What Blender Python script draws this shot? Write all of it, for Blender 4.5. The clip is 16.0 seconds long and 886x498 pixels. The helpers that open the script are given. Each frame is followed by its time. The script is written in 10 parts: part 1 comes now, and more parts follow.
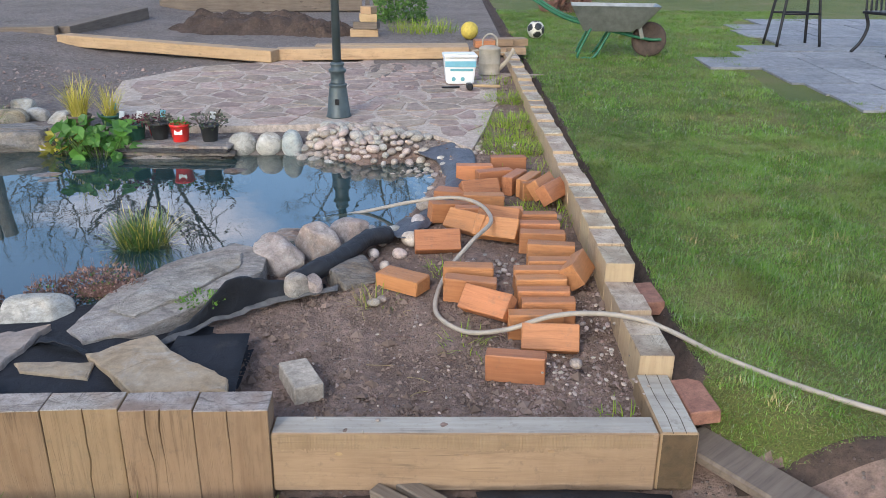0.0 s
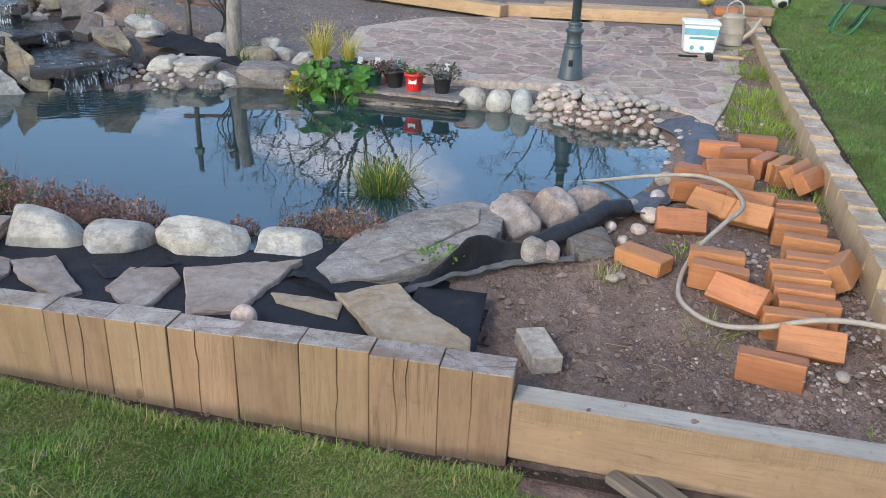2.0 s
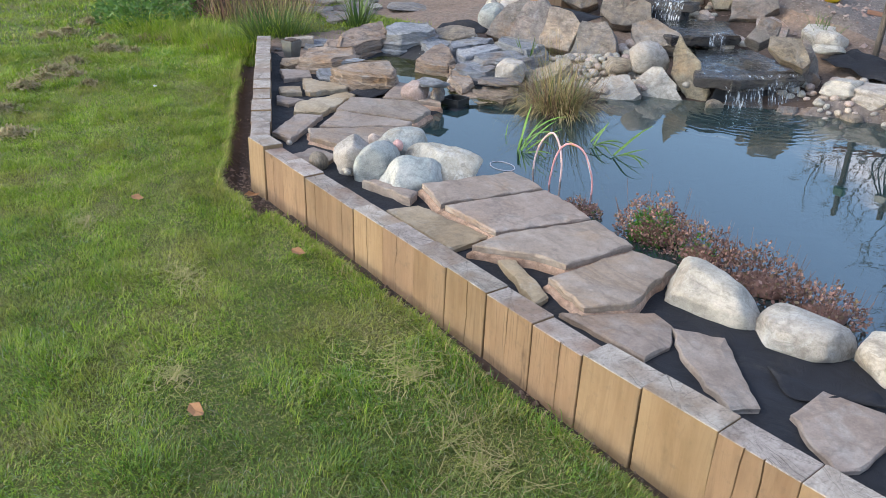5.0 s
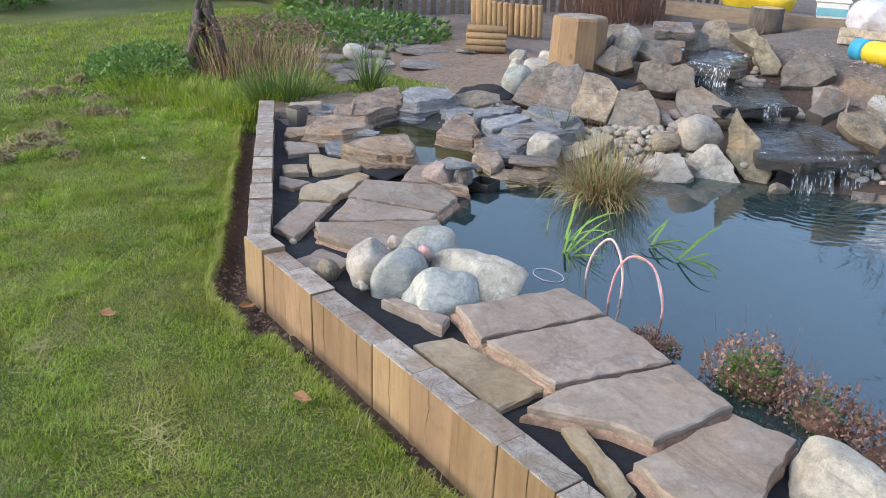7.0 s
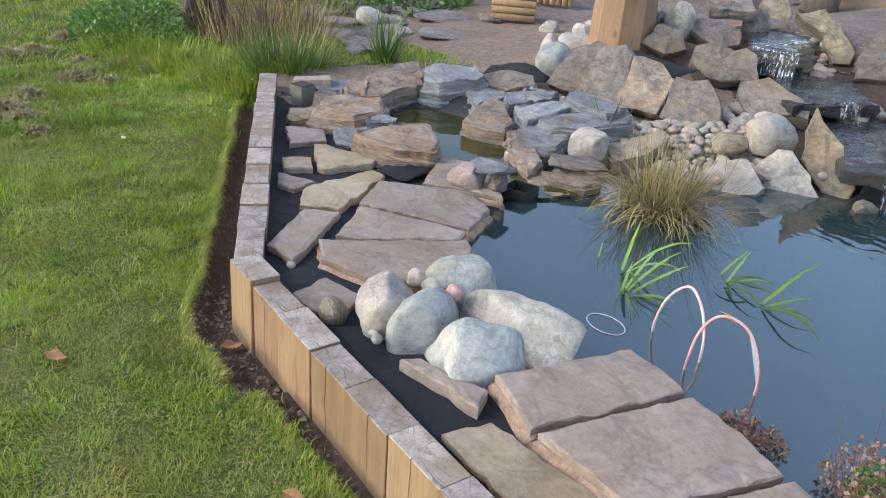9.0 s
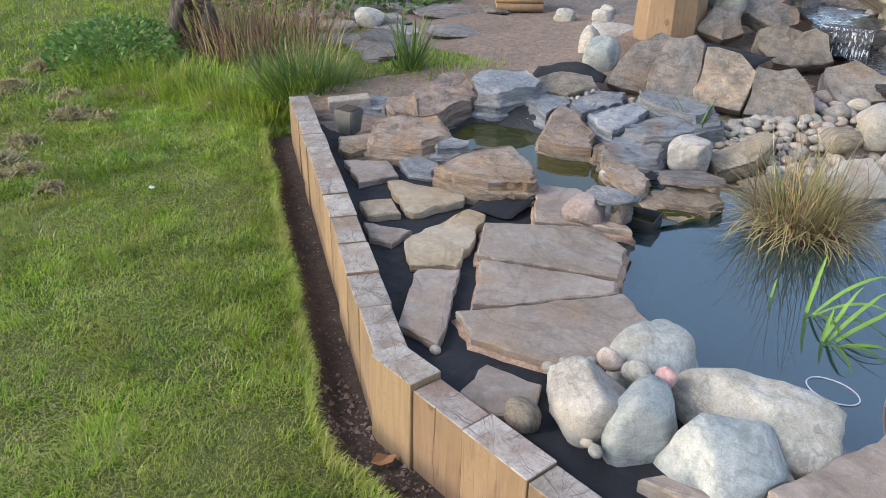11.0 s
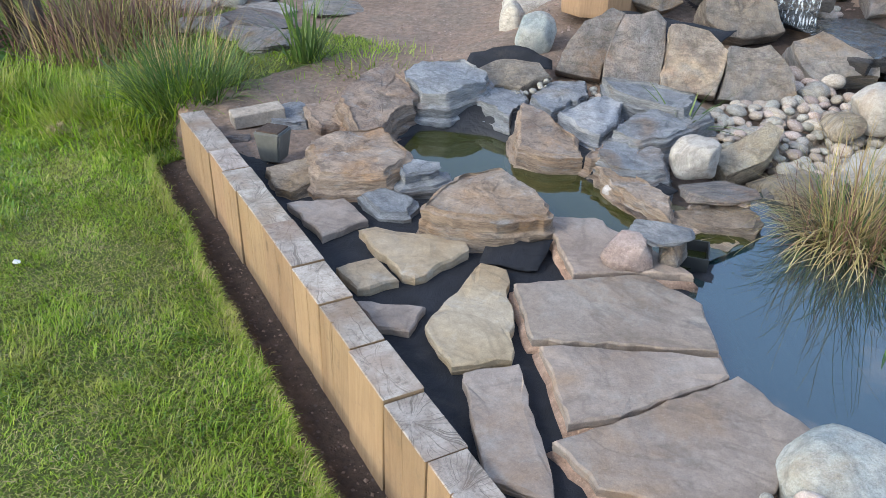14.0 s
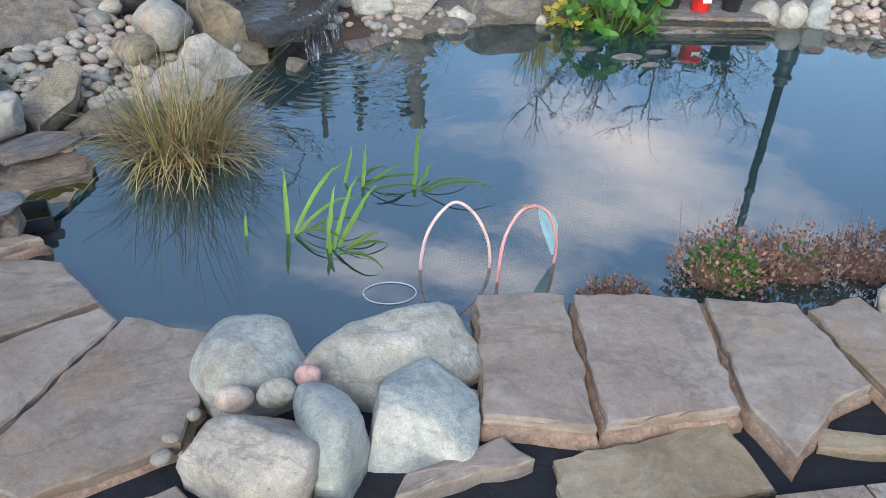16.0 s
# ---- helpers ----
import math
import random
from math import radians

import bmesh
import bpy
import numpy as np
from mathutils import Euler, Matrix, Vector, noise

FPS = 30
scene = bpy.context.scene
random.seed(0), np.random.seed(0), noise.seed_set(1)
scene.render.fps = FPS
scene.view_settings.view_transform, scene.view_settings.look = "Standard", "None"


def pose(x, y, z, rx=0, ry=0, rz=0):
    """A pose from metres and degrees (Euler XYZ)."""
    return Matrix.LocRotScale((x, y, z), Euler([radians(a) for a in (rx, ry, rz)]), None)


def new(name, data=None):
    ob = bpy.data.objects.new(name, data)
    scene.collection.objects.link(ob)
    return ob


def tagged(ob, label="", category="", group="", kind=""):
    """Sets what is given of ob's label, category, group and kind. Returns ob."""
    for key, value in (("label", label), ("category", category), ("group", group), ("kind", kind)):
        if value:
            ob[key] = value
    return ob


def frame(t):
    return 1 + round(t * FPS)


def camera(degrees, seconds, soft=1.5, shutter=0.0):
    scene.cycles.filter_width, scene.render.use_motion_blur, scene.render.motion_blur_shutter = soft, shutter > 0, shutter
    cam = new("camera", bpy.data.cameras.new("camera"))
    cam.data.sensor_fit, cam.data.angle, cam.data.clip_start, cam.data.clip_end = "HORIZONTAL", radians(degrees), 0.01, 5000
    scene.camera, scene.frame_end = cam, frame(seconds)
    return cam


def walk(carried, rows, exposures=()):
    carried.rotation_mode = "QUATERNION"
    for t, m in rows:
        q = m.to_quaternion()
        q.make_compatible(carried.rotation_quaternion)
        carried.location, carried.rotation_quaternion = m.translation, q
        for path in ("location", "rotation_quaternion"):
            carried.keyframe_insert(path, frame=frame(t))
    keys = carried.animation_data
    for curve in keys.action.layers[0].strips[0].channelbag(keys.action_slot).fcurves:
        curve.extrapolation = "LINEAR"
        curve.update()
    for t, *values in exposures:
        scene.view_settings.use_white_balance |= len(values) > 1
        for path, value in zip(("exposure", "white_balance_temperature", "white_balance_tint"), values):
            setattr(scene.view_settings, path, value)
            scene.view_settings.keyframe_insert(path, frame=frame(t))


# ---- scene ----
cam = camera(58.0, 16.0, 0.5)
METRES, EYE, TILT, LEAN, TURN = 5.0, 1.45, -1.5, -1.0, 0.0
ROWS = [
    (0.0, 0.0, 0.0, 0.0, -0.19, -19.08, 0.55),
    (0.5, -0.0056, 0.0032, -0.0019, 4.71, -19.51, 0.52),
    (1.0, -0.0148, 0.0076, -0.0033, 9.43, -20.48, -0.24),
    (1.5, -0.0321, 0.0116, -0.0023, 11.74, -21.3, -0.9),
    (2.0, -0.0531, 0.0147, -0.0023, 14.09, -21.98, -1.49),
    (2.5, -0.0841, 0.0203, -0.0003, 16.53, -22.24, -1.36),
    (3.0, -0.1145, 0.0212, 0.0007, 21.67, -22.59, -1.55),
    (3.5, -0.1368, 0.0374, -0.0044, 32.78, -23.31, -1.67),
    (4.0, -0.1572, 0.0722, -0.0051, 46.98, -23.71, -2.57),
    (4.5, -0.184, 0.0872, -0.0051, 54.29, -24.06, -3.04),
    (5.0, -0.2349, 0.0989, -0.0052, 54.35, -23.88, -2.51),
    (7.5, -0.3923, 0.1684, 0.006, 54.57, -20.72, -2.96),
    (8.0, -0.4247, 0.1766, 0.0047, 53.86, -22.35, -2.25),
    (8.5, -0.4637, 0.2065, 0.0019, 54.5, -23.36, -3.41),
    (9.0, -0.4893, 0.2225, 0.0032, 55.69, -23.99, -4.91),
    (9.5, -0.5304, 0.2116, 0.001, 55.82, -24.25, -4.69),
    (10.0, -0.5701, 0.191, 0.0048, 54.95, -24.33, -3.25),
    (12.5, -0.776, 0.1837, 0.0003, 45.36, -26.56, -2.1),
    (13.0, -0.8099, 0.2027, 0.0004, 45.44, -27.09, -2.57),
    (13.5, -0.8268, 0.2131, 0.0023, 44.43, -27.48, -2.94),
    (14.0, -0.8476, 0.215, 0.0014, 36.86, -27.55, -1.86),
    (14.5, -0.8680, 0.2120, -0.002, 27.1, -28.14, -1.9),
    (15.0, -0.8760, 0.2090, -0.002, 15.5, -28.42, -2.4),
    (15.5, -0.8660, 0.2160, -0.0060, 2.0, -28.95, -2.9),
    (16.0, -0.8359, 0.2270, -0.0098, -10.8, -29.65, -2.15),
]
EXPOSURES = [(0.0, 0.95, 5900, 9), (2.0, 0.95, 5850, 8), (3.5, 1.10, 5950, 8), (4.5, 1.26, 6150, 9), (9.0, 1.25, 6300, 9), (12.5, 1.23, 6250, 8), (14.5, 1.36, 5950, 6), (15.0, 1.25, 5900, 6), (15.5, 0.97, 5850, 5), (16.0, 0.99, 5850, 5)]
walk(cam, [(t, pose(0, 0, EYE, TILT, LEAN, TURN) @ pose(METRES * x, METRES * y, METRES * z, 90 + pitch, roll, yaw)) for t, x, y, z, yaw, pitch, roll in ROWS], EXPOSURES)

# ---- light ----
world = bpy.data.worlds.new("sky")
scene.world = world
world.use_nodes = True
wn, wl = world.node_tree.nodes, world.node_tree.links
wn.clear()
w_out = wn.new("ShaderNodeOutputWorld")
w_bg = wn.new("ShaderNodeBackground")
w_sky = wn.new("ShaderNodeTexSky")
w_sky.sky_type = "NISHITA"
w_sky.sun_disc = False
w_sky.sun_elevation = radians(14)
w_sky.sun_rotation = radians(200)
w_sky.air_density, w_sky.dust_density, w_sky.ozone_density = 1.0, 1.8, 3.0
w_co = wn.new("ShaderNodeTexCoord")
w_map = wn.new("ShaderNodeMapping")
w_map.inputs["Scale"].default_value = (1.0, 1.0, 2.6)
w_map.inputs["Location"].default_value = (1.3, 4.2, 0.9)
w_cloud = wn.new("ShaderNodeTexNoise")
w_cloud.inputs["Scale"].default_value = 2.1
w_cloud.inputs["Detail"].default_value = 7
w_cloud.inputs["Roughness"].default_value = 0.55
w_ramp = wn.new("ShaderNodeValToRGB")
w_ramp.color_ramp.elements[0].position = 0.56
w_ramp.color_ramp.elements[0].color = (0.07, 0.07, 0.07, 1)
w_ramp.color_ramp.elements[1].position = 0.74
w_mix = wn.new("ShaderNodeMix")
w_mix.data_type = "RGBA"
w_mix.inputs["B"].default_value = (8.6, 7.3, 6.8, 1)
wl.new(w_co.outputs["Generated"], w_map.inputs["Vector"])
wl.new(w_map.outputs["Vector"], w_cloud.inputs["Vector"])
wl.new(w_cloud.outputs["Fac"], w_ramp.inputs["Fac"])
wl.new(w_ramp.outputs["Color"], w_mix.inputs["Factor"])
wl.new(w_sky.outputs["Color"], w_mix.inputs["A"])
wl.new(w_mix.outputs["Result"], w_bg.inputs["Color"])
w_bg.inputs["Strength"].default_value = 0.172
wl.new(w_bg.outputs["Background"], w_out.inputs["Surface"])
sun_data = bpy.data.lights.new("sun", "SUN")
sun_data.energy, sun_data.angle, sun_data.color = 0.85, radians(14), (1.0, 0.93, 0.84)
sun = new("sun", sun_data)
sun.matrix_world = pose(0, 0, 6, 52, 0, -25)


# ---- materials ----
def material(name):
    m = bpy.data.materials.new(name)
    m.use_nodes = True
    nt = m.node_tree
    return m, nt, nt.nodes["Principled BSDF"]


def node(nt, kind, **values):
    n = nt.nodes.new("ShaderNode" + kind)
    for k, v in values.items():
        n.inputs[k.replace("_", " ")].default_value = v
    return n


def coords(nt, scale=(1, 1, 1), world_space=False, jitter=True):
    """Object-space (or world-space) coordinates, shifted a little for every object."""
    if world_space:
        src = nt.nodes.new("ShaderNodeNewGeometry").outputs["Position"]
    else:
        src = nt.nodes.new("ShaderNodeTexCoord").outputs["Object"]
    if jitter and not world_space:
        info = nt.nodes.new("ShaderNodeObjectInfo")
        mul = nt.nodes.new("ShaderNodeMath")
        mul.operation = "MULTIPLY"
        mul.inputs[1].default_value = 37.0
        nt.links.new(info.outputs["Random"], mul.inputs[0])
        add = nt.nodes.new("ShaderNodeVectorMath")
        add.operation = "ADD"
        nt.links.new(src, add.inputs[0])
        nt.links.new(mul.outputs[0], add.inputs[1])
        src = add.outputs[0]
    mp = nt.nodes.new("ShaderNodeMapping")
    mp.inputs["Scale"].default_value = scale
    nt.links.new(src, mp.inputs["Vector"])
    return mp.outputs["Vector"]


def noise_tex(nt, vec, scale, detail=6, rough=0.6, distort=0.0):
    n = node(nt, "TexNoise", Scale=scale, Detail=detail, Roughness=rough, Distortion=distort)
    nt.links.new(vec, n.inputs["Vector"])
    return n.outputs["Fac"]


def ramp(nt, fac, stops):
    r = nt.nodes.new("ShaderNodeValToRGB")
    els = r.color_ramp.elements
    while len(els) < len(stops):
        els.new(0.5)
    for e, (p, c) in zip(els, stops):
        e.position = p
        e.color = (*c, 1) if len(c) == 3 else c
    nt.links.new(fac, r.inputs["Fac"])
    return r.outputs["Color"]


def mix(nt, a, b, fac, mode="MIX"):
    m = nt.nodes.new("ShaderNodeMix")
    m.data_type, m.blend_type = "RGBA", mode
    for sock, v in (("Factor", fac), ("A", a), ("B", b)):
        if isinstance(v, (int, float)):
            m.inputs[sock].default_value = v
        elif isinstance(v, tuple):
            m.inputs[sock].default_value = (*v, 1)
        else:
            nt.links.new(v, m.inputs[sock])
    return m.outputs["Result"]


def vary(nt, colour, amount=0.25, hue=0.02):
    """Each object a little lighter or darker."""
    info = nt.nodes.new("ShaderNodeObjectInfo")
    hsv = nt.nodes.new("ShaderNodeHueSaturation")
    for sock, lo, hi in (("Value", 1 - amount, 1 + amount), ("Hue", 0.5 - hue, 0.5 + hue)):
        mr = nt.nodes.new("ShaderNodeMapRange")
        mr.inputs["To Min"].default_value, mr.inputs["To Max"].default_value = lo, hi
        if sock == "Hue":
            fr = nt.nodes.new("ShaderNodeMath")
            fr.operation = "FRACT"
            ml = nt.nodes.new("ShaderNodeMath")
            ml.operation = "MULTIPLY"
            ml.inputs[1].default_value = 7.31
            nt.links.new(info.outputs["Random"], ml.inputs[0])
            nt.links.new(ml.outputs[0], fr.inputs[0])
            nt.links.new(fr.outputs[0], mr.inputs["Value"])
        else:
            nt.links.new(info.outputs["Random"], mr.inputs["Value"])
        nt.links.new(mr.outputs["Result"], hsv.inputs[sock])
    nt.links.new(colour, hsv.inputs["Color"])
    return hsv.outputs["Color"]


def finish(nt, bsdf, colour, rough, height=None, strength=0.4, distance=0.01):
    if isinstance(colour, tuple):
        bsdf.inputs["Base Color"].default_value = (*colour, 1)
    else:
        nt.links.new(colour, bsdf.inputs["Base Color"])
    if isinstance(rough, (int, float)):
        bsdf.inputs["Roughness"].default_value = rough
    else:
        nt.links.new(rough, bsdf.inputs["Roughness"])
    if height is not None:
        b = node(nt, "Bump", Strength=strength, Distance=distance)
        nt.links.new(height, b.inputs["Height"])
        nt.links.new(b.outputs["Normal"], bsdf.inputs["Normal"])


def stone(name, cols, scale=6.0, fine=60.0, speck=None, bump=0.5, dist=0.01, rough=0.8, variation=0.2, hue=0.015, stretch=(1, 1, 1), rust=None, pale=None, grain=0.3, veins=0.0, strata=None, fleck=0.0, mottle=0.7):
    """Rock: broad tones, mottling, grain, and where given rusty and pale weathered patches, thin beds and mineral flecks."""
    m, nt, b = material(name)
    v = coords(nt, stretch)
    big = noise_tex(nt, v, scale, 5, 0.6, 0.4)
    small = noise_tex(nt, v, fine * 0.3, 12, 0.8, 0.3)
    grit = noise_tex(nt, v, fine * 2.6, 3, 0.6)
    c = ramp(nt, big, [(0.3 + 0.4 * i / (len(cols) - 1), k) for i, k in enumerate(cols)])
    if rust:
        r1 = noise_tex(nt, v, scale * 0.55, 6, 0.65, 0.8)
        c = mix(nt, c, rust, ramp(nt, r1, [(0.52, (0, 0, 0)), (0.68, (0.85, 0.85, 0.85))]))
    if pale:
        r2 = noise_tex(nt, v, scale * 1.9, 8, 0.72, 0.5)
        c = mix(nt, c, pale, ramp(nt, r2, [(0.54, (0, 0, 0)), (0.66, (0.7, 0.7, 0.7))]))
    c = mix(nt, c, ramp(nt, small, [(0.33, (0.2, 0.2, 0.2)), (0.67, (0.8, 0.8, 0.8))]), mottle, "OVERLAY")
    c = mix(nt, c, ramp(nt, grit, [(0.3, (0.3, 0.3, 0.3)), (0.7, (0.7, 0.7, 0.7))]), grain, "OVERLAY")
    if veins:
        ve = noise_tex(nt, coords(nt, tuple(s * k for s, k in zip(stretch, (1.0, 1.6, 2.2)))), scale * 0.7, 4, 0.62, 0.6)
        c = mix(nt, c, tuple(k * 0.35 for k in cols[0]), ramp(nt, ve, [(0.465, (0, 0, 0)), (0.498, (veins, veins, veins)), (0.502, (veins, veins, veins)), (0.535, (0, 0, 0))]))
    if speck:
        sp = noise_tex(nt, v, fine * 2.2, 2, 0.5)
        c = mix(nt, c, speck, ramp(nt, sp, [(0.60, (0, 0, 0)), (0.68, (1, 1, 1))]))
    h = mix(nt, big, mix(nt, small, grit, 0.4), 0.55)
    if strata:
        along, amount = strata
        beds = coords(nt, {"x": (30, 3.0, 3.0), "y": (3.0, 30, 3.0), "z": (3.0, 3.0, 30)}[along])
        bed = noise_tex(nt, beds, 1.5, 7, 0.7, 0.9)
        c = mix(nt, c, tuple(k * 0.22 for k in cols[0]), ramp(nt, bed, [(0.36, (amount, amount, amount)), (0.44, (0, 0, 0))]))
        c = mix(nt, c, tuple(min(1, k * 1.45) for k in cols[-1]), ramp(nt, bed, [(0.54, (0, 0, 0)), (0.66, (amount * 0.6,) * 3)]))
        h = mix(nt, h, bed, 0.6)
    if fleck:
        f1 = noise_tex(nt, v, fine * 1.1, 6, 0.75)
        c = mix(nt, c, tuple(k * 0.3 for k in cols[0]), ramp(nt, f1, [(0.33, (fleck, fleck, fleck)), (0.43, (0, 0, 0))]))
        c = mix(nt, c, tuple(min(1, k * 1.5) for k in cols[-1]), ramp(nt, f1, [(0.56, (0, 0, 0)), (0.66, (fleck, fleck, fleck))]))
        h = mix(nt, h, f1, 0.45)
    c = vary(nt, c, variation, hue)
    finish(nt, b, c, rough, h, min(1.0, bump * 1.4), dist * 2.2)
    return m


def wood(name, light, dark, along="z", scale=1.0, rough=0.75, variation=0.15, stain=None, grey=None):
    m, nt, b = material(name)
    squeeze = {"x": (1.2, 16, 16), "y": (16, 1.2, 16), "z": (16, 16, 1.2)}[along]
    v = coords(nt, tuple(s * scale for s in squeeze))
    grain = noise_tex(nt, v, 2.2, 9, 0.65, 1.2)
    v2 = coords(nt)
    blot = noise_tex(nt, v2, 5.0, 4, 0.6)
    c = ramp(nt, grain, [(0.32, dark), (0.62, light)])
    c = mix(nt, c, ramp(nt, blot, [(0.35, tuple(k * 0.72 for k in light)), (0.7, tuple(min(1, k * 1.12) for k in light))]), 0.45)
    if grey:
        g = noise_tex(nt, v2, 9.0, 6, 0.7)
        c = mix(nt, c, grey, ramp(nt, g, [(0.42, (0, 0, 0)), (0.62, (0.8, 0.8, 0.8))]))
    if stain:
        s = noise_tex(nt, coords(nt, (3, 3, 0.6)), 2.4, 4, 0.6)
        c = mix(nt, c, stain, ramp(nt, s, [(0.52, (0, 0, 0)), (0.75, (0.55, 0.55, 0.55))]))
    # fine wavering drying checks and old water runs along the grain
    check = noise_tex(nt, coords(nt, {"x": (0.9, 24, 24), "y": (24, 0.9, 24), "z": (24, 24, 0.9)}[along]), 1.6, 3, 0.55, 0.35)
    where = noise_tex(nt, v2, 1.8, 2, 0.5)
    line = ramp(nt, check, [(0.478, (0, 0, 0)), (0.498, (0.55, 0.55, 0.55)), (0.502, (0.55, 0.55, 0.55)), (0.522, (0, 0, 0))])
    c = mix(nt, c, tuple(k * 0.4 for k in dark), mix(nt, line, ramp(nt, where, [(0.50, (0, 0, 0)), (0.66, (1, 1, 1))]), 1.0, "MULTIPLY"))
    run = noise_tex(nt, coords(nt, {"x": (1.5, 9, 9), "y": (9, 1.5, 9), "z": (9, 9, 1.5)}[along]), 2.0, 6, 0.7, 0.6)
    c = mix(nt, c, tuple(k * 0.55 for k in dark), ramp(nt, run, [(0.57, (0, 0, 0)), (0.75, (0.42, 0.42, 0.42))]))
    # mud and dust in small blotches
    mud = noise_tex(nt, v2, 26.0, 7, 0.72)
    c = mix(nt, c, (0.13, 0.095, 0.065), ramp(nt, mud, [(0.56, (0, 0, 0)), (0.72, (0.5, 0.5, 0.5))]))
    knot = node(nt, "TexVoronoi", Scale=3.6)
    nt.links.new(coords(nt, {"x": (1.0, 1.7, 1.7), "y": (1.7, 1.0, 1.7), "z": (1.7, 1.7, 1.0)}[along]), knot.inputs["Vector"])
    heart = ramp(nt, knot.outputs["Distance"], [(0.02, (0.95, 0.95, 0.95)), (0.045, (0.5, 0.5, 0.5)), (0.06, (0.85, 0.85, 0.85)), (0.075, (0.35, 0.35, 0.35)), (0.12, (0, 0, 0))])
    few = nt.nodes.new("ShaderNodeSeparateColor")
    nt.links.new(knot.outputs["Color"], few.inputs[0])
    c = mix(nt, c, tuple(k * 0.5 for k in dark), mix(nt, heart, ramp(nt, few.outputs[0], [(0.5, (1, 1, 1)), (0.55, (0, 0, 0))]), 1.0, "MULTIPLY"))
    c = vary(nt, c, variation, 0.006)
    finish(nt, b, c, rough, mix(nt, grain, line, 0.4, "SUBTRACT"), 0.4, 0.004)
    return m


def end_grain(name, light, dark):
    """Weathered sawn tops: growth rings and star-shaped drying cracks."""
    m, nt, b = material(name)
    tc = nt.nodes.new("ShaderNodeTexCoord").outputs["Object"]
    rings = node(nt, "TexWave", Scale=26.0, Distortion=5.0, Detail=3.0)
    rings.wave_type, rings.rings_direction = "RINGS", "Z"
    nt.links.new(tc, rings.inputs["Vector"])
    info = nt.nodes.new("ShaderNodeObjectInfo")

    def rays(ox, oy, scale, thin):
        """Drying cracks that run out from one heart of the log."""
        shift = nt.nodes.new("ShaderNodeVectorMath")
        shift.operation = "ADD"
        shift.inputs[1].default_value = (ox, oy, 0)
        bend = nt.nodes.new("ShaderNodeTexNoise")
        bend.inputs["Scale"].default_value = 16.0
        nt.links.new(tc, bend.inputs["Vector"])
        warp = nt.nodes.new("ShaderNodeVectorMath")
        warp.operation = "MULTIPLY_ADD"
        warp.inputs[1].default_value = (0.03, 0.03, 0.0)
        nt.links.new(bend.outputs["Color"], warp.inputs[0])
        nt.links.new(tc, shift.inputs[0])
        nt.links.new(shift.outputs[0], warp.inputs[2])
        sep = nt.nodes.new("ShaderNodeSeparateXYZ")
        nt.links.new(warp.outputs[0], sep.inputs[0])
        at = nt.nodes.new("ShaderNodeMath")
        at.operation = "ARCTAN2"
        nt.links.new(sep.outputs[0], at.inputs[0])
        nt.links.new(sep.outputs[1], at.inputs[1])
        com = nt.nodes.new("ShaderNodeCombineXYZ")
        nt.links.new(at.outputs[0], com.inputs[0])
        ml = nt.nodes.new("ShaderNodeMath")
        ml.operation = "MULTIPLY"
        ml.inputs[1].default_value = 50.0
        nt.links.new(info.outputs["Random"], ml.inputs[0])
        nt.links.new(ml.outputs[0], com.inputs[1])
        star = noise_tex(nt, com.outputs[0], scale, 3, 0.6)
        return ramp(nt, star, [(0.5 - thin, (0, 0, 0)), (0.495, (1, 1, 1)), (0.505, (1, 1, 1)), (0.5 + thin, (0, 0, 0))])

    crack = mix(nt, rays(0.005, 0.01, 2.0, 0.011), rays(0.05, -0.03, 3.4, 0.006), 1.0, "LIGHTEN")
    crack = mix(nt, crack, (0.6, 0.6, 0.6), 1.0, "MULTIPLY")
    v = coords(nt)
    blot0 = noise_tex(nt, v, 22.0, 2, 0.5)
    blot = noise_tex(nt, v, 14.0, 6, 0.7)
    c = ramp(nt, blot, [(0.34, dark), (0.60, light)])
    c = mix(nt, c, ramp(nt, rings.outputs["Fac"], [(0.2, (0.45, 0.45, 0.45)), (0.8, (0.55, 0.55, 0.55))]), 0.4, "OVERLAY")
    c = mix(nt, c, tuple(k * 0.35 for k in dark), mix(nt, crack, ramp(nt, blot0, [(0.34, (0.25, 0.25, 0.25)), (0.50, (1, 1, 1))]), 1.0, "MULTIPLY"))
    brown = noise_tex(nt, v, 5.0, 3, 0.5)
    c = mix(nt, c, (0.24, 0.155, 0.10), ramp(nt, brown, [(0.48, (0, 0, 0)), (0.66, (0.75, 0.75, 0.75))]))
    dirt = noise_tex(nt, v, 48.0, 7, 0.75)
    c = mix(nt, c, tuple(k * 0.45 for k in dark), ramp(nt, dirt, [(0.52, (0, 0, 0)), (0.66, (0.6, 0.6, 0.6))]))
    c = vary(nt, c, 0.16, 0.01)
    finish(nt, b, c, 0.85, mix(nt, blot, crack, 0.6, "SUBTRACT"), 0.6, 0.006)
    return m


def plain(name, colour, rough=0.6, metal=0.0, wear=0.25, scale=8.0, bump=0.15):
    m, nt, b = material(name)
    v = coords(nt)
    n1 = noise_tex(nt, v, scale, 6, 0.65)
    c = ramp(nt, n1, [(0.3, tuple(k * (1 - wear) for k in colour)), (0.7, tuple(min(1, k * (1 + wear * 0.6)) for k in colour))])
    b.inputs["Metallic"].default_value = metal
    n2 = noise_tex(nt, v, scale * 9, 4, 0.6)
    finish(nt, b, c, rough, n2, bump, 0.003)
    return m


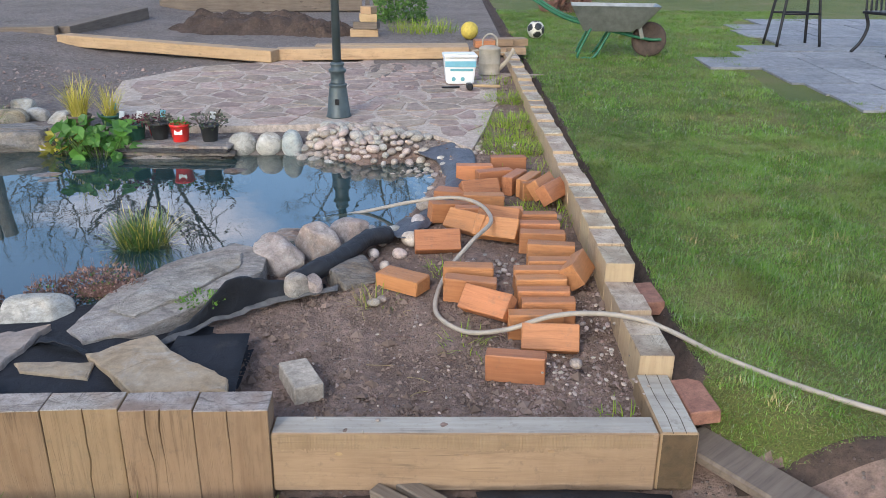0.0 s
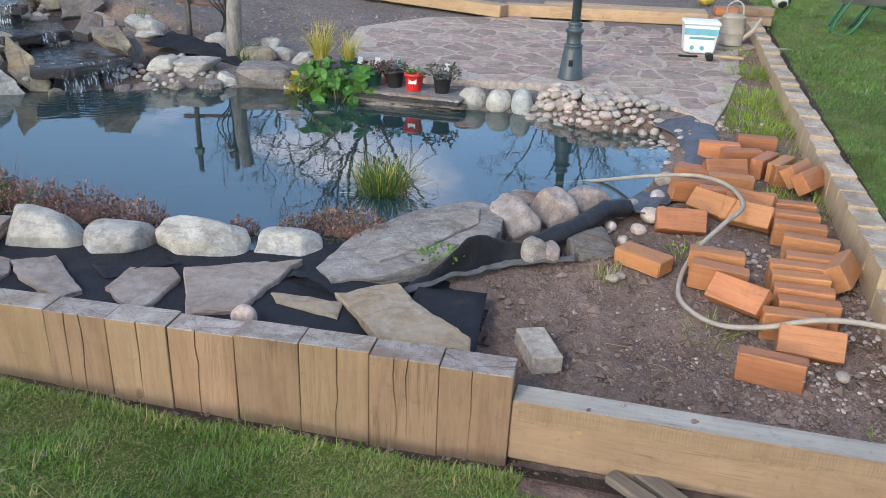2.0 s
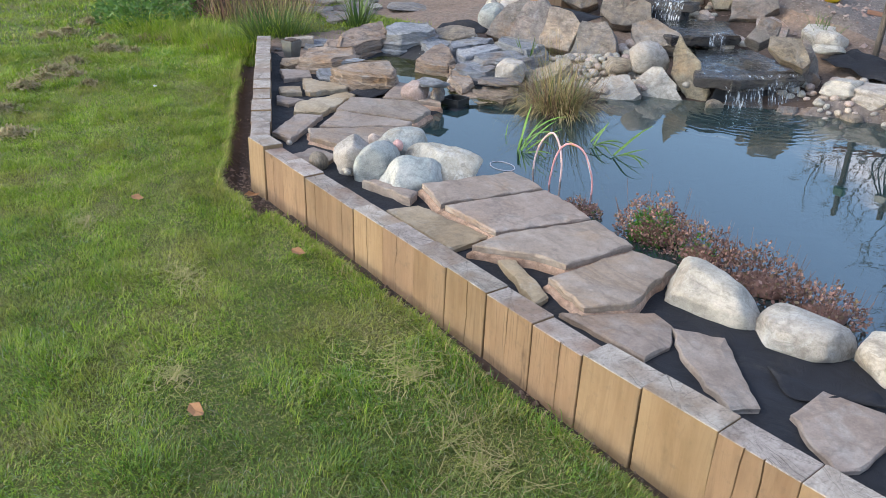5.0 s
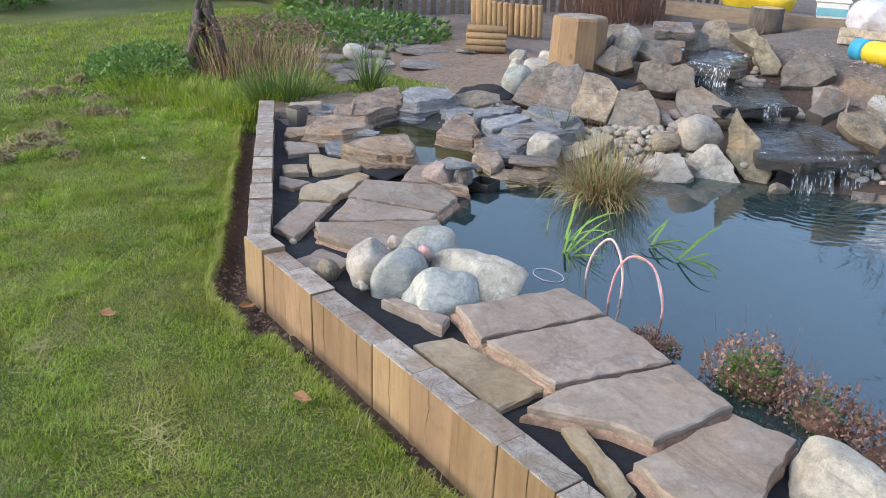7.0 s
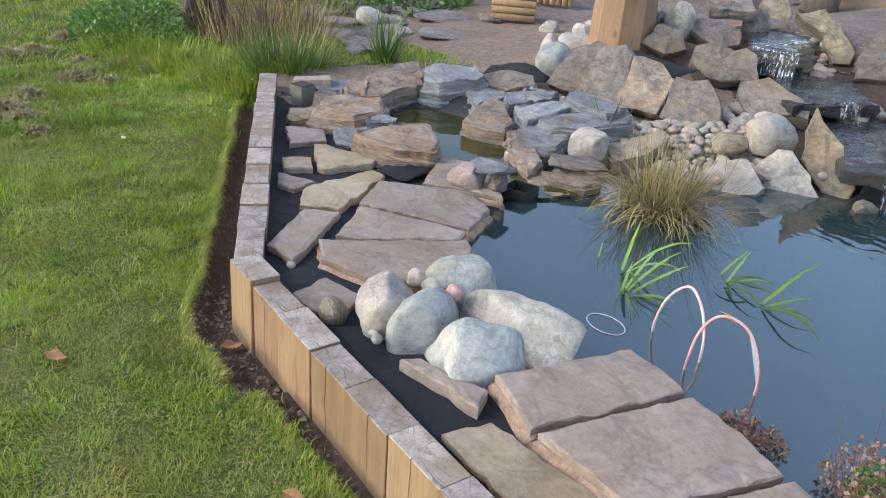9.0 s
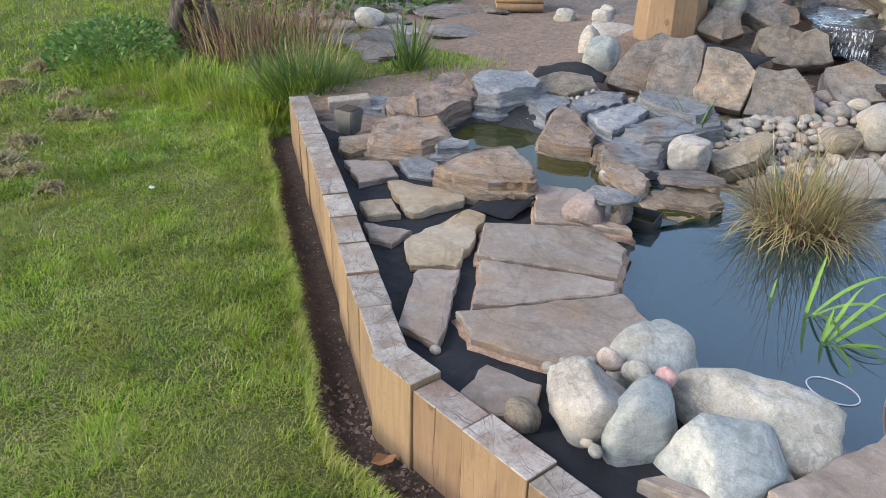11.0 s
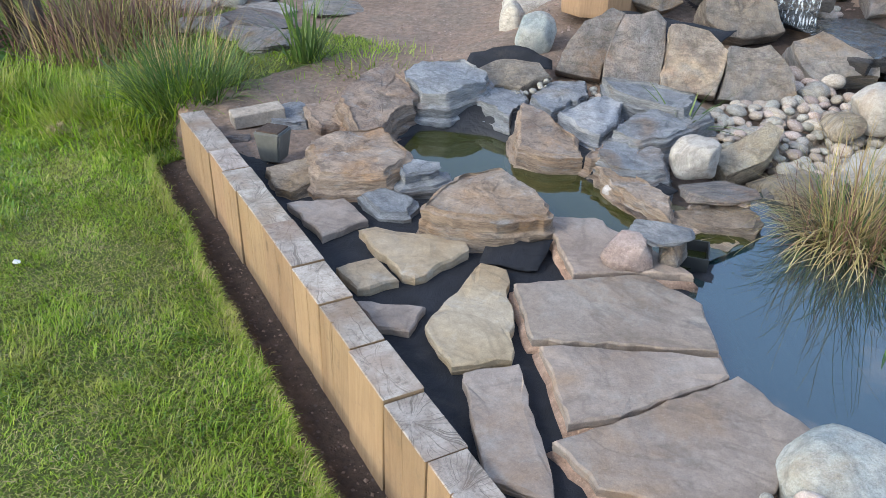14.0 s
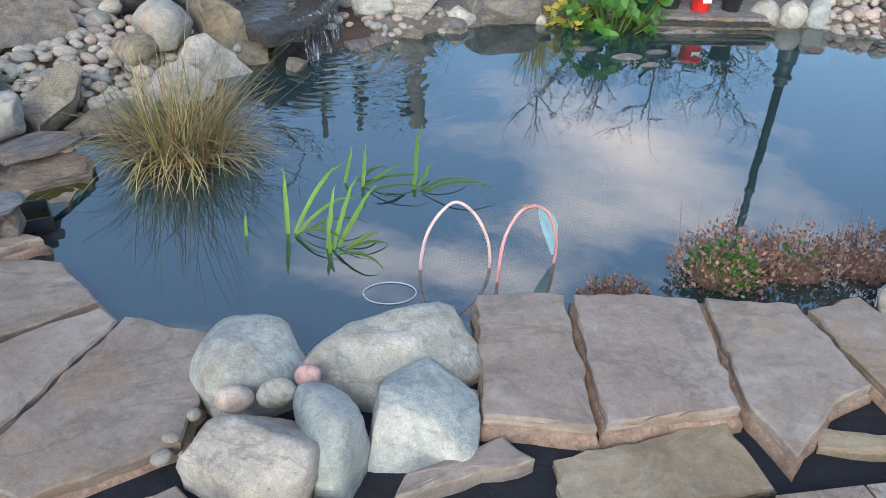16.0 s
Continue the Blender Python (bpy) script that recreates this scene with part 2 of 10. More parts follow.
M_SIDE = wood("sawn_pine", (0.295, 0.198, 0.112), (0.205, 0.128, 0.067), "z", 1.0, 0.78, 0.16, stain=(0.16, 0.085, 0.035))
M_TOP = end_grain("weathered_end_grain", (0.44, 0.385, 0.335), (0.26, 0.215, 0.175))
M_TOPTAN = end_grain("tan_end_grain", (0.56, 0.47, 0.35), (0.40, 0.32, 0.22))
M_CREAM = wood("cream_sawn_pine", (0.46, 0.345, 0.21), (0.34, 0.235, 0.135), "z", 1.0, 0.78, 0.1)
M_BEAM = wood("pale_pine_beam", (0.325, 0.225, 0.132), (0.225, 0.145, 0.08), "x", 0.9, 0.78, 0.1, stain=(0.17, 0.105, 0.055))
M_BEAMTOP = wood("greyed_beam_top", (0.44, 0.40, 0.33), (0.28, 0.24, 0.19), "x", 0.9, 0.85, 0.1)
M_ENDDARK = wood("dark_end_grain", (0.10, 0.064, 0.032), (0.038, 0.025, 0.013), "y", 0.6, 0.7, 0.1)
M_NEWBEAM = wood("fresh_orange_pine", (0.50, 0.345, 0.19), (0.38, 0.235, 0.11), "x", 0.6, 0.7, 0.12)
M_STAKE = wood("brown_round_stake", (0.36, 0.235, 0.125), (0.22, 0.13, 0.06), "z", 1.0, 0.8, 0.2)
M_BLOCK = wood("orange_stained_timber", (0.46, 0.195, 0.075), (0.29, 0.105, 0.035), "x", 1.3, 0.6, 0.18)
M_OLDWOOD = wood("old_grey_timber", (0.20, 0.16, 0.12), (0.09, 0.065, 0.05), "x", 1.0, 0.85, 0.15)
M_FLAG = stone("riven_sandstone", [(0.224, 0.173, 0.135), (0.286, 0.228, 0.183), (0.333, 0.277, 0.231)], 3.2, 90.0, None, 0.35, 0.004, 0.78, 0.12, 0.004, (1, 1, 1), (0.29, 0.19, 0.11), (0.32, 0.285, 0.245), 0.2, 0.28, fleck=0.2, mottle=0.4)
M_FLAGPALE = stone("pale_riven_sandstone", [(0.29, 0.215, 0.13), (0.37, 0.285, 0.18), (0.40, 0.325, 0.23)], 3.6, 90.0, None, 0.35, 0.004, 0.8, 0.1, 0.004, (1, 1, 1), (0.34, 0.235, 0.13), (0.42, 0.37, 0.30), 0.2, 0.28, fleck=0.2, mottle=0.4)
M_SLATE = stone("grey_slate_rock", [(0.142, 0.132, 0.132), (0.24, 0.22, 0.204), (0.311, 0.262, 0.221), (0.212, 0.207, 0.209)], 4.0, 45.0, None, 0.9, 0.02, 0.72, 0.3, 0.014, (1.2, 3.0, 1.2), (0.30, 0.175, 0.085), (0.33, 0.33, 0.335), 0.4, 0.35, strata=("y", 0.4), fleck=0.25)
M_PALESLATE = stone("pale_weathered_slate", [(0.245, 0.214, 0.185), (0.331, 0.294, 0.255), (0.388, 0.345, 0.298), (0.302, 0.268, 0.232)], 3.0, 45.0, None, 0.9, 0.014, 0.78, 0.08, 0.008, (1.0, 1.3, 3.0), (0.31, 0.25, 0.185), (0.40, 0.385, 0.36), 0.4, 0.4, strata=("z", 0.6), fleck=0.3)
M_BEDROCK = stone("bedded_brown_rock", [(0.226, 0.16, 0.114), (0.332, 0.253, 0.184), (0.416, 0.319, 0.228), (0.309, 0.259, 0.213)], 5.0, 50.0, None, 0.9, 0.014, 0.78, 0.2, 0.01, (1.0, 1.0, 5.0), (0.36, 0.22, 0.105), (0.36, 0.34, 0.315), 0.4, 0.35, strata=("z", 0.5), fleck=0.3)
M_BEDSLATE = stone("bedded_blue_slate", [(0.165, 0.171, 0.187), (0.248, 0.259, 0.275), (0.33, 0.336, 0.347), (0.264, 0.259, 0.253)], 5.0, 50.0, None, 0.9, 0.014, 0.72, 0.2, 0.01, (1.0, 1.0, 5.0), (0.27, 0.20, 0.135), (0.36, 0.36, 0.365), 0.4, 0.35, strata=("z", 0.5), fleck=0.3)
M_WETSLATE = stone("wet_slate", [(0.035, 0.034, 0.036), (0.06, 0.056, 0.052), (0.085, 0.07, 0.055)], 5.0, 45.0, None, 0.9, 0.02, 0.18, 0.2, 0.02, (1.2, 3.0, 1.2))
M_BROWNROCK = stone("brown_sandstone_rock", [(0.162, 0.14, 0.114), (0.273, 0.233, 0.182), (0.351, 0.286, 0.201), (0.233, 0.221, 0.197)], 4.0, 45.0, None, 0.9, 0.02, 0.78, 0.3, 0.014, (1.2, 3.0, 1.2), (0.29, 0.185, 0.11), (0.33, 0.30, 0.26), 0.4, 0.35, strata=("y", 0.4), fleck=0.25)
M_GRANITE = stone("pale_speckled_granite", [(0.285, 0.264, 0.227), (0.382, 0.356, 0.307), (0.467, 0.437, 0.377), (0.342, 0.329, 0.287)], 5.0, 110.0, None, 0.45, 0.007, 0.8, 0.14, 0.015, (1, 1, 1), (0.31, 0.25, 0.185), (0.52, 0.515, 0.49), 0.35, 0.35, fleck=0.45, mottle=0.5)
M_BLUEGRANITE = stone("blue_grey_granite", [(0.241, 0.276, 0.272), (0.341, 0.366, 0.347), (0.44, 0.442, 0.401), (0.298, 0.324, 0.313)], 5.0, 110.0, None, 0.45, 0.007, 0.8, 0.12, 0.015, (1, 1, 1), (0.30, 0.26, 0.20), (0.44, 0.45, 0.43), 0.35, 0.3, fleck=0.45, mottle=0.5)
M_BUFFROCK = stone("buff_speckled_rock", [(0.276, 0.224, 0.19), (0.368, 0.31, 0.27), (0.437, 0.385, 0.339)], 6.0, 70.0, None, 0.8, 0.01, 0.8, 0.14, 0.02, (1, 1, 1), (0.33, 0.24, 0.18), (0.44, 0.41, 0.37), 0.35, 0.2, fleck=0.42)
M_COBBLE = stone("beige_cobble", [(0.285, 0.22, 0.172), (0.41, 0.335, 0.273), (0.484, 0.434, 0.38)], 9.0, 80.0, None, 0.35, 0.004, 0.7, 0.25, 0.02, fleck=0.25)
M_PINKSTONE = stone("pink_cobble", [(0.42, 0.25, 0.20), (0.50, 0.32, 0.26), (0.46, 0.30, 0.25)], 9.0, 80.0, None, 0.35, 0.004, 0.7, 0.1, 0.02)
M_PINKROCK = stone("rough_pinkish_rock", [(0.25, 0.19, 0.165), (0.34, 0.265, 0.235), (0.42, 0.35, 0.32)], 8.0, 70.0, None, 0.8, 0.01, 0.8, 0.05, 0.01, fleck=0.4)
M_PAVING = stone("crazy_paving_stone", [(0.247, 0.177, 0.141), (0.325, 0.244, 0.192), (0.37, 0.293, 0.237)], 6.0, 50.0, None, 0.5, 0.008, 0.75, 0.22, 0.02)
M_GREYPAVING = stone("grey_slate_paving", [(0.16, 0.16, 0.17), (0.21, 0.21, 0.22), (0.25, 0.245, 0.245)], 3.0, 45.0, None, 0.4, 0.006, 0.65, 0.12, 0.01)
M_MORTAR = stone("sandy_mortar", [(0.39, 0.322, 0.26), (0.48, 0.40, 0.335)], 12.0, 90.0, None, 0.6, 0.006, 0.9, 0.0, 0.0)
M_BED = stone("pinkish_mortar", [(0.338, 0.212, 0.143), (0.475, 0.319, 0.226), (0.55, 0.389, 0.286)], 14.0, 80.0, None, 0.9, 0.01, 0.92, 0.05, 0.0, fleck=0.4)
M_CONCRETE = stone("weathered_concrete", [(0.354, 0.296, 0.225), (0.531, 0.444, 0.347)], 14.0, 90.0, None, 0.5, 0.004, 0.85, 0.05, 0.0)
M_PALEOFF = stone("pale_cut_stone", [(0.30, 0.25, 0.20), (0.38, 0.33, 0.27)], 12.0, 90.0, None, 0.4, 0.004, 0.85, 0.05, 0.0)
M_TERRACOTTA = stone("terracotta_tile", [(0.22, 0.10, 0.065), (0.30, 0.145, 0.095)], 10.0, 80.0, None, 0.3, 0.003, 0.8, 0.1, 0.0)


def fabric(name, colour, scale=260.0, rough=0.85):
    m, nt, b = material(name)
    v = coords(nt, (1, 1, 1), True)
    folds = noise_tex(nt, v, 14.0, 5, 0.6, 0.8)
    weave = noise_tex(nt, v, scale, 2, 0.5)
    c = ramp(nt, folds, [(0.3, tuple(k * 0.7 for k in colour)), (0.7, tuple(k * 1.5 for k in colour))])
    dust = noise_tex(nt, v, 6.0, 8, 0.7)
    c = mix(nt, c, (0.09, 0.075, 0.06), ramp(nt, dust, [(0.58, (0, 0, 0)), (0.8, (0.5, 0.5, 0.5))]))
    finish(nt, b, c, rough, mix(nt, folds, weave, 0.15), 0.6, 0.02)
    return m


M_LINER = fabric("black_weed_fabric", (0.011, 0.012, 0.016))
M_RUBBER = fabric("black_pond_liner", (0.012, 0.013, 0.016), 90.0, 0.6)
# liner edge: its grey sheen is put into the base colour
M_LINERGREY = fabric("grey_sheen_liner", (0.07, 0.075, 0.09), 90.0, 0.5)
M_FLEECE = fabric("grey_underlay_fleece", (0.11, 0.105, 0.10), 300.0)


def earth(name, cols, pebble, scale=9.0, bump=1.0, amount=0.62):
    m, nt, b = material(name)
    v = coords(nt, (1, 1, 1), True)
    big = noise_tex(nt, v, 2.2, 6, 0.65)
    clod = noise_tex(nt, v, scale * 3, 8, 0.72)
    c = ramp(nt, big, [(0.35 + 0.3 * i / (len(cols) - 1), k) for i, k in enumerate(cols)])
    c = mix(nt, c, ramp(nt, clod, [(0.3, (0.2, 0.2, 0.2)), (0.72, (0.75, 0.75, 0.75))]), 0.8, "OVERLAY")
    vo = node(nt, "TexVoronoi", Scale=scale * 7)
    nt.links.new(v, vo.inputs["Vector"])
    pick = nt.nodes.new("ShaderNodeSeparateColor")
    nt.links.new(vo.outputs["Color"], pick.inputs[0])
    on = ramp(nt, pick.outputs[0], [(amount, (0, 0, 0)), (amount + 0.03, (1, 1, 1))])
    dot = ramp(nt, vo.outputs["Distance"], [(0.30, (1, 1, 1)), (0.42, (0, 0, 0))])
    st = mix(nt, on, dot, 1.0, "MULTIPLY")
    tint = mix(nt, pebble, tuple(k * 0.5 for k in pebble), pick.outputs[1])
    c = mix(nt, c, tint, st)
    h = mix(nt, clod, st, 0.5, "ADD")
    finish(nt, b, c, 0.95, h, bump, 0.02)
    return m


M_SOIL = earth("brown_garden_soil", [(0.159, 0.106, 0.078), (0.244, 0.166, 0.127), (0.299, 0.21, 0.165)], (0.30, 0.24, 0.20), 9.0, 1.0, 0.72)
M_TRENCH = earth("dark_soil", [(0.056, 0.037, 0.027), (0.104, 0.07, 0.051)], (0.16, 0.12, 0.10), 9.0, 1.0, 0.85)
M_GRAVEL = earth("brown_gravel", [(0.155, 0.125, 0.105), (0.20, 0.165, 0.14), (0.235, 0.195, 0.17)], (0.34, 0.29, 0.26), 8.0, 1.0, 0.45)
M_PATH = earth("reddish_trodden_soil", [(0.20, 0.14, 0.10), (0.26, 0.185, 0.135), (0.22, 0.17, 0.13)], (0.30, 0.25, 0.21), 9.0, 0.7, 0.85)


def lawn_material():
    m, nt, b = material("lawn_turf")
    v = coords(nt, (1, 1, 1), True)
    patch = noise_tex(nt, v, 1.3, 5, 0.6)
    mid = noise_tex(nt, v, 11.0, 6, 0.7)
    fine = noise_tex(nt, v, 120.0, 4, 0.7)
    c = ramp(nt, patch, [(0.3, (0.085, 0.120, 0.018)), (0.5, (0.130, 0.155, 0.030)), (0.72, (0.19, 0.17, 0.06))])
    c = mix(nt, c, (0.19, 0.145, 0.08), ramp(nt, mid, [(0.58, (0, 0, 0)), (0.78, (0.6, 0.6, 0.6))]))
    c = mix(nt, c, ramp(nt, fine, [(0.3, (0.2, 0.2, 0.2)), (0.7, (0.8, 0.8, 0.8))]), 0.7, "OVERLAY")
    finish(nt, b, c, 0.9, fine, 1.0, 0.02)
    return m


M_LAWN = lawn_material()


def leaf_material(name, cols, rough=0.55, trans=0.25, worn=None):
    """Leaves and blades, each piece of the mesh its own tone."""
    m, nt, b = material(name)
    g = nt.nodes.new("ShaderNodeNewGeometry")
    c = ramp(nt, g.outputs["Random Per Island"], [(i / (len(cols) - 1), k) for i, k in enumerate(cols)])
    v = coords(nt, (1, 1, 1), True)
    big = noise_tex(nt, v, 1.4, 4, 0.6)
    c = mix(nt, c, ramp(nt, big, [(0.3, (0.30, 0.30, 0.30)), (0.7, (0.66, 0.66, 0.66))]), 0.75, "OVERLAY")
    if worn:
        w1 = noise_tex(nt, v, 2.6, 5, 0.65)
        c = mix(nt, c, worn, ramp(nt, w1, [(0.48, (0, 0, 0)), (0.70, (0.75, 0.75, 0.75))]))
    finish(nt, b, c, rough)
    b.inputs["Subsurface Weight"].default_value = 0.0
    t = nt.nodes.new("ShaderNodeBsdfTranslucent")
    nt.links.new(c, t.inputs["Color"])
    mx = nt.nodes.new("ShaderNodeMixShader")
    mx.inputs[0].default_value = trans
    out = nt.nodes["Material Output"]
    nt.links.new(b.outputs[0], mx.inputs[1])
    nt.links.new(t.outputs[0], mx.inputs[2])
    nt.links.new(mx.outputs[0], out.inputs["Surface"])
    return m


M_STRAW = leaf_material("straw_bits", [(0.34, 0.33, 0.10), (0.46, 0.38, 0.18), (0.26, 0.30, 0.06), (0.40, 0.31, 0.16), (0.22, 0.28, 0.05), (0.30, 0.24, 0.11)], 0.8, 0.15)
M_GRASS = leaf_material("grass_blades", [(0.095, 0.177, 0.009), (0.251, 0.392, 0.02), (0.343, 0.484, 0.033), (0.155, 0.288, 0.013), (0.416, 0.499, 0.055), (0.211, 0.34, 0.018), (0.588, 0.531, 0.187)], 0.5, 0.35, (0.41, 0.39, 0.085))
# Darker, bluer copy of M_GRASS: the lawn's shaded side put into its colour.
M_SHADETURF = leaf_material("shaded_green_turf", [(0.06, 0.134, 0.013), (0.158, 0.301, 0.029), (0.218, 0.371, 0.047), (0.098, 0.22, 0.019), (0.264, 0.382, 0.079), (0.133, 0.261, 0.025), (0.373, 0.408, 0.271)], 0.5, 0.35, (0.27, 0.28, 0.085))
M_THATCH = leaf_material("dry_moss_thatch", [(0.36, 0.30, 0.15), (0.42, 0.34, 0.19), (0.30, 0.24, 0.11), (0.28, 0.30, 0.10)], 0.9, 0.1)
M_CRUMB = leaf_material("soil_crumb", [(0.14, 0.095, 0.068), (0.20, 0.14, 0.105), (0.25, 0.178, 0.138), (0.165, 0.115, 0.085)], 0.95, 0.0)
M_GRIT = leaf_material("pale_grit", [(0.20, 0.135, 0.105), (0.29, 0.20, 0.165), (0.34, 0.27, 0.23), (0.26, 0.165, 0.135)], 0.85, 0.0)
M_RUSH = leaf_material("green_rush", [(0.06, 0.13, 0.02), (0.10, 0.18, 0.03), (0.15, 0.21, 0.05), (0.05, 0.10, 0.02)])
M_DRYRUSH = leaf_material("straw_rush", [(0.48, 0.37, 0.17), (0.58, 0.46, 0.23), (0.38, 0.29, 0.12), (0.30, 0.29, 0.09), (0.46, 0.31, 0.16)])
M_YELLOWGRASS = leaf_material("golden_sedge", [(0.55, 0.45, 0.07), (0.45, 0.42, 0.06), (0.60, 0.50, 0.14)])
M_BROADLEAF = leaf_material("marsh_marigold_leaf", [(0.07, 0.18, 0.018), (0.10, 0.235, 0.03), (0.05, 0.135, 0.018)], 0.5)
M_RUSSET = leaf_material("russet_creeper", [(0.20, 0.105, 0.085), (0.33, 0.19, 0.155), (0.13, 0.07, 0.055), (0.40, 0.26, 0.22), (0.15, 0.12, 0.06), (0.26, 0.145, 0.115)], 0.95, 0.2)
M_GREENLEAF = leaf_material("green_foliage", [(0.09, 0.19, 0.04), (0.14, 0.25, 0.05), (0.065, 0.14, 0.03)])
M_PURPLELEAF = leaf_material("purple_foliage", [(0.10, 0.02, 0.035), (0.16, 0.035, 0.055), (0.07, 0.03, 0.03)])
M_HERB = leaf_material("grey_green_herb", [(0.08, 0.10, 0.06), (0.13, 0.13, 0.09), (0.10, 0.06, 0.06), (0.06, 0.11, 0.04)])
M_IRIS = leaf_material("bright_iris_leaf", [(0.135, 0.275, 0.034), (0.19, 0.33, 0.05), (0.10, 0.22, 0.025)])
M_TWIG = plain("red_brown_twig", (0.16, 0.085, 0.06), 0.8)
M_BARK = stone("grey_bark", [(0.09, 0.075, 0.06), (0.16, 0.135, 0.11)], 8.0, 40.0, None, 0.9, 0.02, 0.9, 0.1, 0.0, (3, 3, 0.6))
M_PALEBARK = stone("silver_bark", [(0.20, 0.175, 0.15), (0.33, 0.30, 0.27)], 7.0, 40.0, None, 0.7, 0.012, 0.85, 0.1, 0.0, (2, 2, 0.8))
M_DEADWOOD = plain("dead_stalks", (0.20, 0.135, 0.10), 0.9, 0, 0.5, 20)
M_LAMP = plain("grey_green_paint", (0.065, 0.085, 0.09), 0.42, 0.15, 0.25, 12)
M_DARKMETAL = plain("black_iron", (0.025, 0.025, 0.028), 0.45, 0.6, 0.3, 20)
M_GALV = plain("galvanised_steel", (0.23, 0.24, 0.235), 0.5, 0.7, 0.3, 9)
M_GREENMETAL = plain("green_tube", (0.03, 0.14, 0.07), 0.45, 0.2, 0.3, 14)
M_CANMETAL = plain("tarnished_zinc", (0.38, 0.335, 0.26), 0.6, 0.15, 0.3, 9)
M_WHITEPLASTIC = plain("white_plastic", (0.72, 0.73, 0.72), 0.4, 0, 0.1, 12)
M_BLUEPLASTIC = plain("pale_blue_print", (0.18, 0.42, 0.50), 0.45, 0, 0.15, 12)
M_TEAL = plain("teal_print", (0.12, 0.33, 0.37), 0.45, 0, 0.1, 12)
M_REDPLASTIC = plain("red_plastic", (0.62, 0.03, 0.025), 0.35, 0, 0.12, 12)
M_BLACKPLASTIC = plain("black_plastic", (0.025, 0.027, 0.028), 0.5, 0, 0.3, 14)
M_GREENPLASTIC = plain("green_plastic", (0.04, 0.12, 0.075), 0.45, 0, 0.3, 14)
M_YELLOWPLASTIC = plain("yellow_plastic", (0.72, 0.52, 0.03), 0.4, 0, 0.15, 10)
M_BLUEBOTTLE = plain("blue_plastic", (0.05, 0.35, 0.55), 0.4, 0, 0.15, 10)
M_HOSE = plain("grey_beige_hose", (0.36, 0.31, 0.25), 0.6, 0, 0.2, 18)
M_PINK = plain("pink_tube", (0.74, 0.50, 0.46), 0.5, 0, 0.2, 25)
M_RED = plain("red_tube", (0.70, 0.33, 0.32), 0.5, 0, 0.25, 25)
M_CLOTH = plain("cyan_film", (0.50, 0.70, 0.78), 0.3, 0, 0.2, 12)
M_TYRE = plain("brown_dusty_rubber", (0.07, 0.05, 0.04), 0.9, 0, 0.4, 20)
M_BALLYELLOW = plain("scuffed_yellow_ball", (0.55, 0.42, 0.07), 0.7, 0, 0.3, 25)
M_BALLWHITE = plain("dirty_white_ball", (0.55, 0.53, 0.46), 0.7, 0, 0.2, 25)
M_BAG = plain("translucent_bag", (0.55, 0.54, 0.60), 0.25, 0, 0.25, 16)
M_FLOWER = plain("blue_flower", (0.16, 0.20, 0.55), 0.6, 0, 0.2, 30)
M_DEADLEAF = plain("dry_leaf", (0.33, 0.17, 0.075), 0.8, 0, 0.3, 40)


def water_material(name, murk, ripple, clear, ior=1.95, stir=None):
    """A pond surface: a sharp reflection that grows at a slant, over clouded water."""
    m, nt, b = material(name)
    nt.nodes.remove(b)
    v = coords(nt, (1, 1, 1), True)
    wav = noise_tex(nt, v, ripple[0], 3, 0.5, 0.3)
    bump = node(nt, "Bump", Strength=ripple[1], Distance=0.02)
    nt.links.new(wav, bump.inputs["Height"])
    if stir:
        # rings and choppy water spreading from the foot of the fall
        sub = nt.nodes.new("ShaderNodeVectorMath")
        sub.operation = "DISTANCE"
        nt.links.new(v, sub.inputs[0])
        sub.inputs[1].default_value = stir
        near = ramp(nt, sub.outputs["Value"], [(0.15, (0.55, 0.55, 0.55)), (0.55, (0.16, 0.16, 0.16)), (1.0, (0.03, 0.03, 0.03))])
        nt.links.new(near, bump.inputs["Strength"])
        rings = node(nt, "TexWave", Scale=4.5, Distortion=9.0, Detail=2.0)
        rings.wave_type, rings.rings_direction = "RINGS", "SPHERICAL"
        mv = nt.nodes.new("ShaderNodeVectorMath")
        mv.operation = "SUBTRACT"
        nt.links.new(v, mv.inputs[0])
        mv.inputs[1].default_value = stir
        nt.links.new(mv.outputs["Vector"], rings.inputs["Vector"])
        nt.links.new(mix(nt, wav, rings.outputs["Fac"], ramp(nt, sub.outputs["Value"], [(0.2, (0.35, 0.35, 0.35)), (1.0, (0.0, 0.0, 0.0))])), bump.inputs["Height"])
    gl = node(nt, "BsdfGlossy", Roughness=0.012)
    nt.links.new(bump.outputs[0], gl.inputs["Normal"])
    tr = nt.nodes.new("ShaderNodeBsdfTransparent")
    tr.inputs["Color"].default_value = (0.62, 0.72, 0.66, 1)
    df = nt.nodes.new("ShaderNodeBsdfDiffuse")
    df.inputs["Color"].default_value = (*murk, 1)
    under = nt.nodes.new("ShaderNodeMixShader")
    under.inputs[0].default_value = clear
    nt.links.new(df.outputs[0], under.inputs[1])
    nt.links.new(tr.outputs[0], under.inputs[2])
    fr = node(nt, "Fresnel", IOR=ior)
    nt.links.new(bump.outputs[0], fr.inputs["Normal"])
    mx = nt.nodes.new("ShaderNodeMixShader")
    nt.links.new(fr.outputs[0], mx.inputs[0])
    nt.links.new(under.outputs[0], mx.inputs[1])
    nt.links.new(gl.outputs[0], mx.inputs[2])
    nt.links.new(mx.outputs[0], nt.nodes["Material Output"].inputs["Surface"])
    return m


